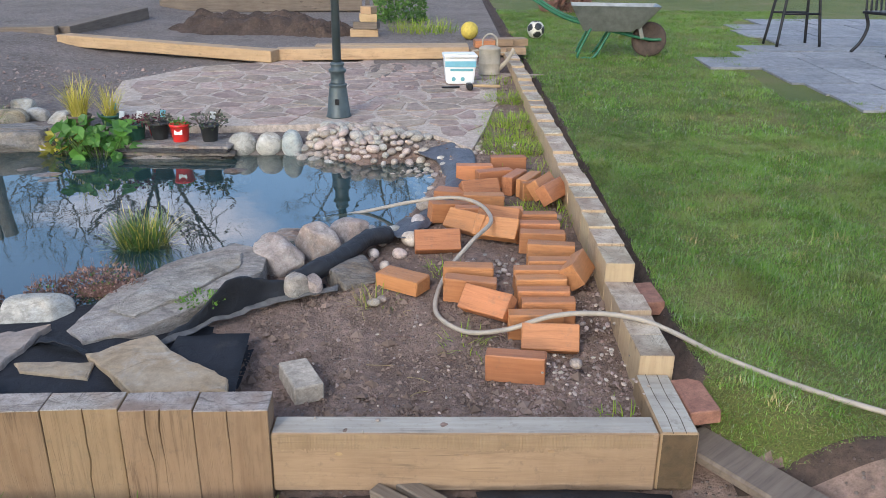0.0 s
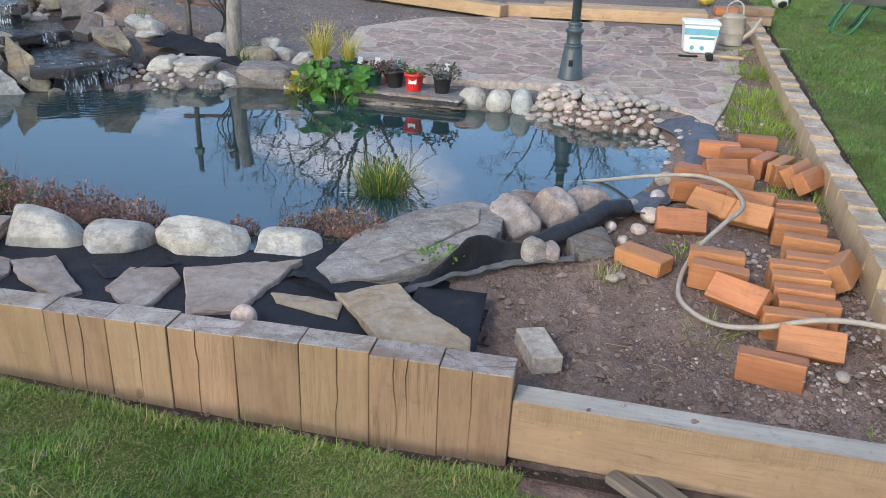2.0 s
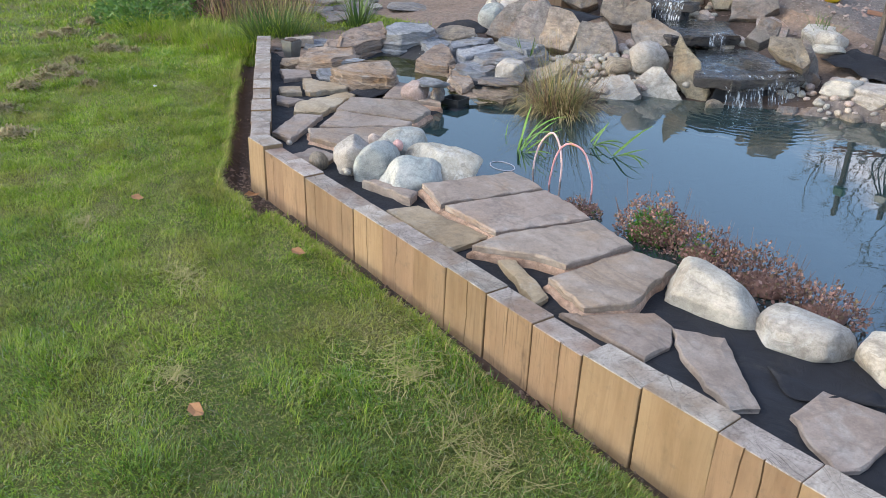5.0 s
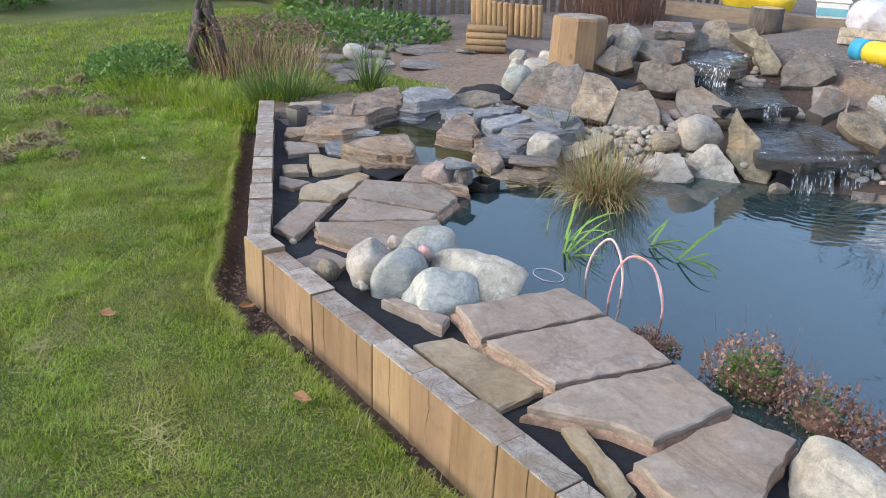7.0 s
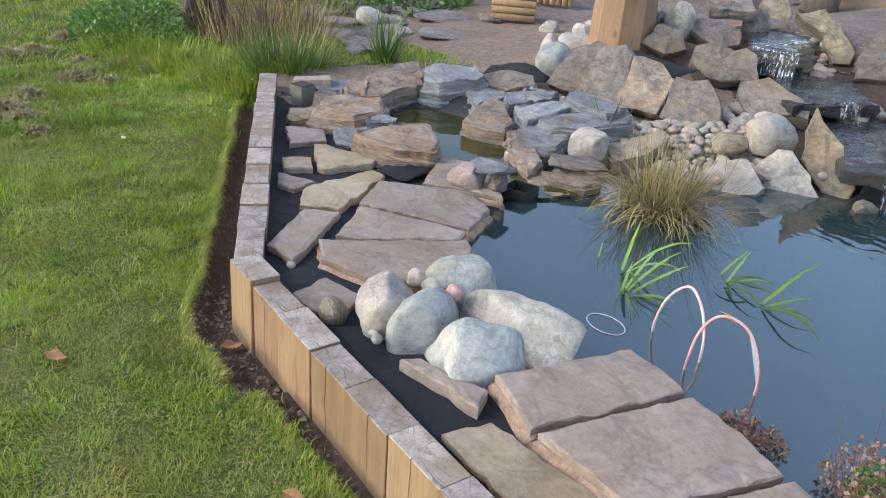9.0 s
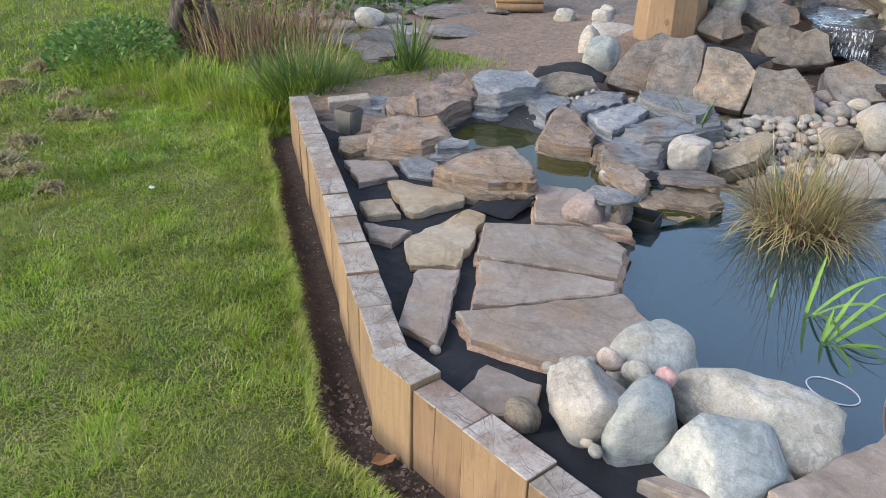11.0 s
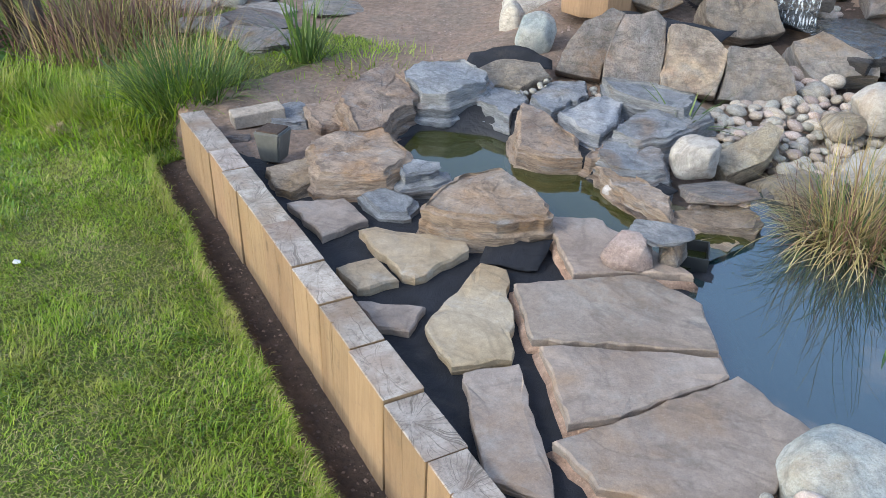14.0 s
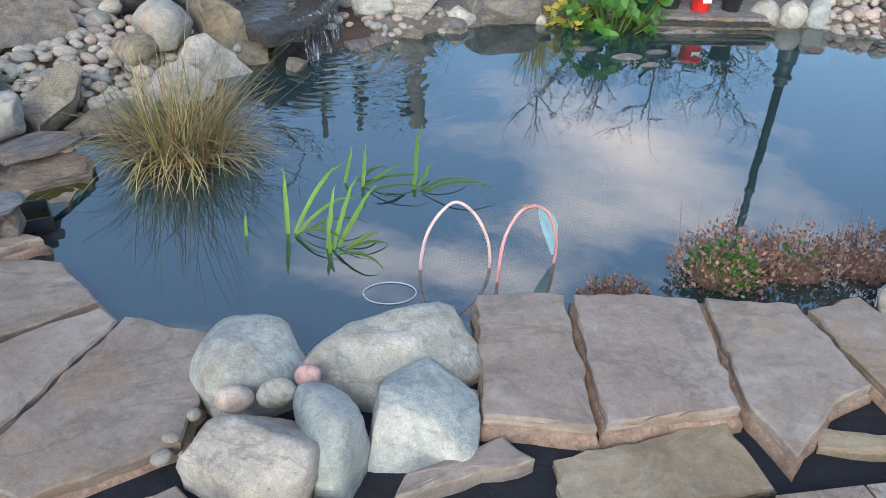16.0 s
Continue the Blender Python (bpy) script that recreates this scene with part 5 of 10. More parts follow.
boulder(-4.276, 2.255, 0.045, 0.28, 0.21, 0.225, -16, M_GRANITE, "large squarish white granite boulder at the pond edge", (0, 4), seed=11, kind="blocky")
boulder(-4.25, 2.545, 0.04, 0.29, 0.28, 0.215, -12, M_BLUEGRANITE, "blue-grey granite boulder at the pond edge", (0, -6), seed=12)
boulder(-4.10, 2.295, 0.055, 0.145, 0.26, 0.215, 8, M_BLUEGRANITE, "narrow blue-grey boulder between larger ones", (0, -6), seed=13)
boulder(-3.955, 2.55, 0.04, 0.46, 0.31, 0.205, -12, M_GRANITE, "broad flat white boulder at the water", seed=14, kind="blocky")
boulder(-3.925, 2.365, 0.035, 0.26, 0.32, 0.20, -10, M_BLUEGRANITE, "blue-grey granite boulder with a worn top", seed=15, kind="blocky")
boulder(-4.33, 2.10, 0.095, 0.10, 0.09, 0.10, 0, M_BROWNROCK, "small brown cobble on black fabric", name="cobble")
boulder(-4.715, 2.135, 0.105, 0.035, 0.03, 0.03, 0, M_COBBLE, "small white cobble on black fabric", name="cobble")
boulder(-0.71, 3.35, 0.07, 0.30, 0.20, 0.16, -32, M_BUFFROCK, "rounded pinkish brown boulder at the slab", (0, 10), seed=5, kind="blocky")
boulder(-0.57, 3.49, 0.06, 0.24, 0.19, 0.20, -40, M_BUFFROCK, "pale speckled wedge-shaped boulder at the water", (0, 12), seed=8, kind="blocky")
boulder(-0.42, 3.62, 0.07, 0.21, 0.17, 0.17, -30, M_BUFFROCK, "rounded buff boulder beside the liner roll", seed=17, kind="blocky")
boulder(-0.53, 3.72, 0.06, 0.10, 0.08, 0.10, 20, M_GRANITE, "small pale stone at the water", name="cobble")
boulder(-0.72, 3.74, 0.02, 0.20, 0.15, 0.13, 16, M_SLATE, "low grey stone in the water")
boulder(-0.585, 3.065, 0.09, 0.115, 0.10, 0.10, 16, M_BUFFROCK, "split buff cobble holding the liner down", seed=23)
boulder(-0.525, 3.085, 0.09, 0.07, 0.09, 0.085, 40, M_BUFFROCK, "split buff cobble holding the liner down", seed=24)
rock(-0.37, 3.22, 0.05, 0.24, 0.18, 0.13, 26, "slab", M_SLATE, "grey slate lying on bare soil", group=EDGEG)
boulder(-1.36, 5.44, 0.07, 0.20, 0.16, 0.19, 10, kind="egg")
boulder(-1.17, 5.44, 0.08, 0.19, 0.16, 0.18, 30, kind="egg")
boulder(-1.01, 5.43, 0.07, 0.15, 0.13, 0.21, 10, M_BLUEGRANITE, BG, kind="egg")
boulder(-1.30, 4.98, 0.02, 0.19, 0.14, 0.11, 10, M_SLATE, "flat stone just under the water")
rnd = random.Random(21)
for x, y, s in ((-0.34, 3.75, 0.08), (-0.27, 3.62, 0.07), (-0.22, 3.73, 0.09), (-0.13, 3.62, 0.11), (-0.10, 3.86, 0.10), (-0.06, 4.08, 0.12), (-0.30, 3.48, 0.07),
                (-0.18, 3.47, 0.08), (-0.08, 3.74, 0.06), (-0.50, 3.72, 0.07), (-0.62, 3.60, 0.06), (-0.02, 3.96, 0.07), (-0.24, 3.35, 0.06)):
    boulder(x, y, ground_height(x, y) - 0.01, s, s * 0.8, s * 0.7, rnd.uniform(0, 180), M_COBBLE if rnd.random() < 0.6 else M_GRANITE, "rounded cobble among liner and soil", name="cobble")

# ---- the rockery and the waterfall ----
BROWN = "brown split sandstone rock"


def slab(x, y, z, w, d, h, rz=54, tilt=(0, 0), mat=M_SLATE, label="split grey slate rock among others", seed=None):
    return rock(x, y, z - 0.02, w * 1.12, d * 1.2, h * 1.05, rz, "slab", mat, label, seed, tilt)


boulder(-4.65, 4.69, 0.21, 0.27, 0.22, 0.20, 54, group="rocks of the waterfall")
boulder(-4.76, 4.52, 0.20, 0.19, 0.15, 0.10, 54, M_BROWNROCK, "rounded brown stone among rocks", group="rocks of the waterfall")
slab(-6.28, 5.72, 0.42, 0.20, 0.18, 0.27, 50, (0, 0))
slab(-5.88, 6.16, 0.44, 0.18, 0.18, 0.25, 50, (0, 0))
boulder(-6.02, 5.52, 0.45, 0.20, 0.16, 0.26, 54, M_GRANITE, "white quartz rock behind a log", group="rocks of the waterfall")
boulder(-6.75, 5.36, 0.19, 0.34, 0.24, 0.17, 54, group="rocks of the waterfall")
boulder(-6.62, 4.95, 0.17, 0.15, 0.13, 0.24, 54, M_GRANITE, "white pointed quartz rock", group="rocks of the waterfall")
boulder(-6.33, 4.72, 0.20, 0.24, 0.19, 0.22, 54, M_BLUEGRANITE, "speckled green-grey rock beside a log", group="rocks of the waterfall")
slab(-6.74, 3.06, 0.06, 0.12, 0.09, 0.09, 54)
slab(-4.78, 4.10, 0.04, 0.28, 0.24, 0.14, 54, (-8, 0), M_BROWNROCK, BROWN)
boulder(-5.13, 3.92, 0.13, 0.21, 0.17, 0.15, 54, M_GRANITE, "round white boulder above the basin", group="rocks of the waterfall")
slab(-4.95, 3.66, 0.04, 0.25, 0.18, 0.09, 54)
boulder(-5.30, 3.56, 0.10, 0.06, 0.05, 0.06, 0, M_COBBLE, "small buff stone at the basin", name="cobble")
shard(-5.9, 4.46, 0.22, 26, 30, [(-0.136, 0.037), (-0.082, 0.183), (-0.022, 0.269), (0.095, 0.342), (0.15, 0.323), (0.106, 0.169), (0.078, 0.066), (0.075, 0.006), (-0.038, 0.02)], 0.12, M_SLATE, "upright slate slab split down its face")
shard(-5.66, 4.49, 0.22, 26, 30, [(-0.07, 0.341), (0.065, 0.365), (0.112, 0.319), (0.123, 0.189), (0.115, 0.02), (-0.018, 0.031), (-0.135, 0.032), (-0.137, 0.13)], 0.12, M_SLATE, "upright slate slab leaning on the rockery")
shard(-5.4, 4.56, 0.22, 26, 30, [(-0.125, 0.315), (-0.076, 0.324), (0.04, 0.304), (0.13, 0.214), (0.114, 0.098), (0.092, 0.013), (-0.01, 0.026), (-0.128, 0.031), (-0.124, 0.217)], 0.12, M_BROWNROCK, "upright brown slab leaning on the rockery")
shard(-5.14, 4.67, 0.22, 26, 30, [(-0.14, 0.246), (0.025, 0.265), (0.09, 0.201), (0.137, 0.129), (0.164, 0.026), (0.008, -0.009), (-0.168, 0.007), (-0.148, 0.118), (-0.149, 0.211)], 0.12, M_SLATE, "upright slab with a rust-brown flank")
shard(-5.45, 5.26, 0.34, 37, 40, [(-0.15, 0.10), (-0.16, 0.22), (-0.08, 0.25), (0.20, 0.21), (0.23, 0.05), (0.03, -0.00), (-0.07, 0.02)], 0.16, M_BROWNROCK, "ochre brown sandstone slab above the waterfall")
shard(-4.90, 5.02, 0.27, 34, 45, [(-0.16, 0.10), (-0.18, 0.22), (-0.04, 0.28), (0.20, 0.12), (0.20, 0.06), (0.05, 0.05), (-0.07, -0.00)], 0.16, M_SLATE, "sloping grey slate beside the stream")
shard(-4.34, 4.70, 0.08, 30, 22, [(-0.11, 0.17), (-0.12, 0.31), (-0.10, 0.42), (-0.01, 0.32), (0.15, 0.09), (0.13, 0.00), (0.05, -0.00)], 0.13, M_BROWNROCK, "long brown slab standing beside the waterfall")
shard(-4.43, 4.52, 0.08, 32, 30, [(-0.14, 0.12), (-0.05, 0.23), (0.01, 0.23), (0.17, 0.04), (0.07, 0.00), (-0.06, 0.03)], 0.14, M_GRANITE, "angular pale rock at the water")
shard(-4.52, 4.25, 0.09, 35, 45, [(-0.17, 0.06), (-0.06, 0.19), (0.06, 0.22), (0.15, 0.09), (0.12, 0.04), (-0.10, 0.00)], 0.14, M_GRANITE, "broken pale rock at the water")
shard(-5.90, 5.28, 0.40, 41, 25, [(-0.16, 0.06), (-0.05, 0.20), (0.09, 0.17), (0.13, 0.05), (0.00, 0.00)], 0.14, M_SLATE, "angular grey slate above black liner")
shard(-5.79, 5.57, 0.47, 38, 50, [(-0.22, 0.18), (-0.03, 0.22), (0.17, 0.16), (0.18, 0.04), (0.08, 0.00), (-0.17, 0.11)], 0.1, M_SLATE, "layered slate with greenish edges")
shard(-6.23, 5.47, 0.40, 42, 15, [(-0.10, 0.02), (0.06, 0.22), (0.09, 0.21), (-0.05, -0.00)], 0.06, M_SLATE, "narrow slate leaning on a log")
shard(-6.09, 6.67, 0.50, 34, 20, [(-0.13, 0.06), (-0.11, 0.18), (0.04, 0.21), (0.11, 0.09), (0.10, -0.00), (-0.01, 0.00)], 0.12, M_BROWNROCK, "upright reddish rock above the fall")
shard(-5.28, 6.10, 0.45, 31, 25, [(-0.24, 0.27), (-0.08, 0.32), (0.03, 0.24), (0.16, 0.07), (0.14, -0.00), (0.04, -0.01), (-0.05, 0.16)], 0.14, M_BROWNROCK, "brown split sandstone rock")
shard(-4.88, 6.05, 0.40, 28, 35, [(-0.14, 0.00), (-0.15, 0.15), (-0.09, 0.31), (0.12, 0.25), (0.19, 0.14), (0.07, 0.03)], 0.12, M_SLATE, "broad grey slab leaning over the stream")
shard(-4.53, 5.80, 0.29, 26, 45, [(-0.08, 0.00), (-0.12, 0.24), (-0.02, 0.27), (0.11, 0.19), (0.11, 0.03)], 0.12, M_SLATE, "grey slate beside the stream")
shard(-5.95, 5.93, 0.66, 37, 70, [(-0.16, 0.13), (0.12, 0.17), (0.17, 0.00), (-0.13, -0.02)], 0.06, M_SLATE, "flat blue slate slab capping the waterfall")
shard(-3.96, 5.16, 0.33, 31, 25, [(-0.12, 0.18), (0.05, 0.19), (0.13, 0.05), (0.10, -0.00), (-0.04, 0.05), (-0.12, 0.12)], 0.12, M_BROWNROCK, "brown split sandstone rock")
shard(-3.93, 5.38, 0.12, 29, 15, [(-0.06, 0.22), (-0.07, 0.36), (-0.03, 0.34), (0.08, 0.12), (0.07, 0.04), (0.01, 0.00)], 0.08, M_SLATE, "tall narrow slab beside the lower fall")
shard(-4.29, 5.38, 0.40, 33, 40, [(-0.11, 0.04), (-0.04, 0.20), (0.09, 0.16), (0.08, 0.08), (-0.02, 0.00)], 0.1, M_SLATE, "grey slate beside the stream")
shard(-4.16, 5.81, 0.42, 29, 70, [(-0.11, 0.10), (-0.08, 0.20), (0.09, 0.19), (0.09, 0.06), (0.00, 0.00)], 0.06, M_GRANITE, "pale flat stone on gravel")
shard(-6.07, 4.10, 0.22, 35, 72, [(-0.18, 0.14), (-0.07, 0.23), (0.13, 0.22), (0.17, 0.11), (0.03, 0.00), (-0.09, 0.03)], 0.08, M_BROWNROCK, "flat slate among pebbles")
shard(-4.96, 4.00, 0.14, 19, 60, [(-0.13, 0.09), (-0.06, 0.16), (0.07, 0.29), (0.12, 0.26), (0.07, 0.10), (-0.06, 0.00)], 0.1, M_BROWNROCK, "broad brown slab under the pebbles")
# bedded blocks round the small basin
bedded([(-6.33, 3.07), (-6.34, 3.21), (-6.21, 3.37), (-5.95, 3.23), (-5.90, 3.02), (-6.10, 2.88)], 0.205, 0.13, M_BEDROCK, "thick brown bedded sandstone block beside the basin", (3, -2))
bedded([(-5.62, 2.86), (-5.66, 3.00), (-5.66, 3.13), (-5.59, 3.26), (-5.41, 3.20), (-5.33, 3.16), (-5.29, 3.09), (-5.36, 2.99), (-5.51, 2.89)], 0.24, 0.15, M_BEDROCK, "thick layered slate block beside the basin", (2, 3))
bedded([(-5.94, 3.12), (-5.93, 3.20), (-5.83, 3.24), (-5.79, 3.20), (-5.86, 3.06)], 0.205, 0.10, M_BEDSLATE, "small blue slate block between larger ones", (0, -3))
bedded([(-6.50, 3.43), (-6.59, 3.64), (-6.60, 3.84), (-6.45, 3.78), (-6.28, 3.69), (-6.26, 3.51), (-6.18, 3.29), (-6.27, 3.28)], 0.245, 0.15, M_BEDROCK, "sloping reddish-brown block at the back of the basin", (4, 9))
bedded([(-6.47, 3.80), (-6.48, 3.95), (-6.34, 4.10), (-6.16, 4.04), (-6.10, 3.93), (-6.16, 3.71), (-6.25, 3.65)], 0.285, 0.14, M_BEDSLATE, "layered blue slate at the back of the basin", (5, 3))
bedded([(-6.85, 3.30), (-6.80, 3.48), (-6.61, 3.48), (-6.60, 3.32), (-6.71, 3.22)], 0.15, 0.09, M_BEDSLATE, "layered grey slate behind the basin")
bedded([(-6.72, 3.41), (-6.66, 3.52), (-6.47, 3.54), (-6.40, 3.50), (-6.50, 3.31)], 0.16, 0.09, M_BEDROCK, "layered brown rock behind the basin", (0, 4))
bedded([(-5.69, 3.56), (-5.83, 3.77), (-5.90, 3.91), (-5.75, 3.88), (-5.56, 3.77), (-5.48, 3.66), (-5.57, 3.57)], 0.22, 0.15, M_BEDROCK, "layered brown rock over the basin", (3, 4))
bedded([(-6.12, 3.86), (-6.17, 4.02), (-6.09, 4.17), (-5.94, 4.04), (-5.92, 3.91), (-5.89, 3.79)], 0.215, 0.06, M_BEDSLATE, "flat blue slate among pebbles", (3, 0))
bedded([(-5.46, 3.66), (-5.46, 4.00), (-5.32, 3.89), (-5.32, 3.69)], 0.205, 0.10, M_BEDROCK, "layered slate over the basin", (4, 2))
bedded([(-5.40, 3.62), (-5.30, 3.69), (-5.08, 3.58), (-5.03, 3.45), (-5.22, 3.50)], 0.175, 0.08, M_BEDROCK, "layered brown rock at the basin outlet", (3, 4))
bedded([(-5.04, 3.55), (-4.92, 3.71), (-4.81, 3.70), (-4.78, 3.57), (-4.93, 3.50)], 0.15, 0.06, M_BEDROCK, "flat brown stone at the water", (2, 0))
bedded([(-5.27, 3.50), (-5.21, 3.59), (-5.09, 3.54), (-5.11, 3.42)], 0.128, 0.05, M_BEDROCK, "wet brown stone in the shallow outlet", (2, 3))
bedded([(-5.10, 3.48), (-5.04, 3.55), (-4.92, 3.50), (-4.96, 3.41)], 0.125, 0.05, M_BEDROCK, "wet brown stone in the shallow outlet", (3, 0))
bedded([(-4.91, 3.44), (-4.88, 3.55), (-4.80, 3.51), (-4.81, 3.41)], 0.122, 0.05, M_BEDROCK, "wet brown stone in the shallow outlet", (2, 2))
bedded([(-6.37, 2.88), (-6.31, 3.05), (-6.14, 2.90), (-6.15, 2.80), (-6.21, 2.78)], 0.15, 0.07, M_BEDROCK, "brown split stone beside the timber wall", (2, 0))
bedded([(-5.94, 2.93), (-5.91, 3.02), (-5.78, 3.02), (-5.74, 2.94), (-5.81, 2.89)], 0.155, 0.08, M_BEDSLATE, "broken slate between larger blocks", (5, 2))
bedded([(-5.753, 4.347), (-5.648, 4.211), (-5.398, 4.176), (-5.304, 4.196), (-5.318, 4.396), (-5.527, 4.415)], 0.285, 0.10, M_BEDSLATE, "long layered slate at the foot of upright slabs", (3, 0))
bedded([(-5.456, 3.847), (-5.337, 3.845), (-5.271, 3.955), (-5.196, 4.268), (-5.238, 4.331), (-5.334, 4.38), (-5.415, 4.222), (-5.469, 4.052)], 0.245, 0.10, M_BEDSLATE, "long layered slate among pebbles", (3, 0))
bedded([(-5.428, 3.688), (-5.351, 3.627), (-5.233, 3.659), (-5.173, 3.746), (-5.243, 3.893), (-5.371, 3.944), (-5.481, 3.814)], 0.20, 0.12, M_BEDSLATE, "layered slate ledge over the basin outlet", (2, 0))
bedded([(-5.914, 3.988), (-5.751, 3.887), (-5.732, 4.199), (-5.822, 4.331), (-5.942, 4.211)], 0.25, 0.08, M_BEDSLATE, "flat blue slate among white pebbles", (3, 1))
bedded([(-5.73, 3.935), (-5.608, 3.85), (-5.49, 3.817), (-5.497, 3.984), (-5.574, 4.186), (-5.672, 4.227), (-5.735, 4.021)], 0.238, 0.08, M_BEDSLATE, "flat blue slate among white pebbles", (2, 0))
# a little stone arch: a slab on two stones
slab(-5.00, 3.64, 0.10, 0.08, 0.08, 0.09, 20)
boulder(-4.88, 3.72, 0.10, 0.08, 0.08, 0.09, 20, M_COBBLE, "rounded pinkish stone under a lintel", group="rocks of the waterfall")
slab(-4.94, 3.68, 0.185, 0.26, 0.14, 0.05, 50, (0, 0), M_SLATE, "pale slate lintel on two stones")
# pinkish rock with a slate cap on the flag beside the pond
rock(-5.01, 3.09, 0.155, 0.17, 0.13, 0.105, 30, "blocky", M_PINKROCK, "rough pinkish rock on a flagstone", 71)
rock(-4.905, 3.175, 0.15, 0.09, 0.08, 0.09, 10, "slab", M_SLATE, "small grey stone under a slate cap", 72)
slab(-4.945, 3.155, 0.255, 0.19, 0.12, 0.04, 40, (0, 4), M_BEDSLATE, "pale slate cap on two stones")
boulder(-4.15, 2.415, 0.195, 0.055, 0.05, 0.055, 0, M_PINKSTONE, "small round pink cobble between boulders", name="cobble")
boulder(-4.215, 2.378, 0.185, 0.085, 0.055, 0.065, 10, M_GRANITE, "smooth white cobble between boulders", name="cobble")
boulder(-4.295, 2.375, 0.185, 0.08, 0.05, 0.06, 0, M_COBBLE, "smooth beige cobble between boulders", name="cobble")
# right bank of the waterfall
boulder(-4.10, 5.88, 0.36, 0.22, 0.16, 0.12, 16, M_GRANITE, "pale flat stone on gravel", group="rocks of the waterfall")
boulder(-4.05, 5.78, 0.34, 0.23, 0.16, 0.06, 16, M_GRANITE, "pale flat stone on gravel", group="rocks of the waterfall")
slab(-3.68, 5.36, 0.14, 0.21, 0.17, 0.17, 16, (0, 0), M_GRANITE, "pale broken limestone rock")
slab(-3.44, 5.44, 0.12, 0.36, 0.22, 0.19, 16, (0, 0), M_GRANITE, "pale broken limestone rock")
slab(-3.20, 5.40, 0.10, 0.15, 0.12, 0.13, 16, (0, 0), M_GRANITE, "pale broken limestone rock")
boulder(-3.60, 6.04, 0.22, 0.22, 0.17, 0.16, 16, M_GRANITE, "white boulder beside a tree trunk")
boulder(-3.17, 5.86, 0.17, 0.29, 0.21, 0.16, 16, M_BROWNROCK, "rounded brown-grey boulder on gravel")
boulder(-3.18, 6.12, 0.20, 0.19, 0.16, 0.16, 16, M_GRANITE, "white rounded boulder on gravel")
boulder(-3.03, 6.02, 0.18, 0.18, 0.15, 0.13, 16, M_GRANITE, "white rounded boulder on gravel")
boulder(-2.81, 5.94, 0.18, 0.21, 0.17, 0.12, 16, M_GRANITE, "pale yellowish boulder beside golden sedge")
slab(-2.95, 5.50, 0.08, 0.40, 0.25, 0.21, 16, (0, 0), M_SLATE, "thick grey slab at the water")
slab(-2.72, 5.64, 0.13, 0.20, 0.14, 0.14, 16)
boulder(-2.73, 5.44, 0.09, 0.07, 0.06, 0.07, 0, M_GRANITE, "small white stone at the water", name="cobble")
for x, y, w in ((-2.45, 4.85, 0.20), (-2.62, 4.98, 0.16), (-2.25, 4.93, 0.16), (-2.38, 4.72, 0.13)):
    boulder(x, y, 0.085, w, w * 0.6, 0.034, 20, M_SLATE, "flat slate showing at the water surface", name="cobble")

# stream beds, water and falls
def falling(name, a, b, z1, z2, out, label):
    """A thin broken curtain of water that bows outwards as it drops."""
    bm = bmesh.new()
    a, b = Vector(a), Vector(b)
    side = b - a
    fwd = Vector((side.y, -side.x)).normalized()
    rows = []
    for j in range(9):
        t = j / 8
        rows.append([bm.verts.new((*(a.lerp(b, i / 24) + fwd * (out * math.sqrt(t) + 0.012 * noise.noise((i * 0.7, t * 1.5, z1)))), z1 + (z2 - z1) * t)) for i in range(25)])
    for r, s in zip(rows, rows[1:]):
        for i in range(24):
            bm.faces.new((r[i], r[i + 1], s[i + 1], s[i]))
    ob = solid(name, bm, M_FALL, pose(0, 0, 0), label, "waterfall", kind="structure", smooth=True)
    ob.visible_shadow = False
    return ob


for pool, (edge, level) in enumerate(POOLS):
    bm = bmesh.new()
    x0, x1 = min(p[0] for p in edge) - 0.05, max(p[0] for p in edge) + 0.05
    y0, y1 = min(p[1] for p in edge) - 0.05, max(p[1] for p in edge) + 0.05
    grid = {}
    for i in range(31):
        for j in range(31):
            px, py = x0 + (x1 - x0) * i / 30, y0 + (y1 - y0) * j / 30
            if in_poly(px, py, edge) or edge_dist(px, py, edge) < 0.03:
                grid[i, j] = bm.verts.new((px, py, level + 0.007 * noise.noise((px * 17, py * 17, pool)) + 0.004 * noise.noise((px * 41, py * 41, pool))))
    for i, j in list(grid):
        q4 = [(i, j), (i + 1, j), (i + 1, j + 1), (i, j + 1)]
        if all(k in grid for k in q4):
            bm.faces.new([grid[k] for k in q4])
    ob = solid("stream", bm, M_STREAM, pose(0, 0, 0), "shallow rippled water running over wet slate", "water", kind="structure", smooth=True)
    ob.visible_shadow = False
# wet slate lips and the curtains that drop from them
WET = "wet dark slate lip under running water"
for lip in (((-4.22, 4.66), (-4.05, 4.80), 0.28), ((-4.05, 4.80), (-3.97, 5.02), 0.275), ((-3.97, 5.02), (-3.90, 5.24), 0.28), ((-4.82, 5.14), (-4.64, 5.58), 0.375), ((-5.48, 5.55), (-5.18, 5.70), 0.51)):
    (ax, ay), (bx, by), top = lip
    ln = math.hypot(bx - ax, by - ay) + 0.05
    ang = math.degrees(math.atan2(by - ay, bx - ax))
    shard((ax + bx) / 2 + 0.02, (ay + by) / 2 - 0.02, top, ang, 88, [(-ln / 2, 0.0), (ln / 2, 0.0), (ln / 2 + 0.02, 0.14), (0, 0.18), (-ln / 2, 0.14)], 0.05, M_WETSLATE, WET)
falling("waterfall", (-4.11, 4.76), (-3.99, 4.98), 0.295, 0.105, 0.07, "broken curtain of falling water")
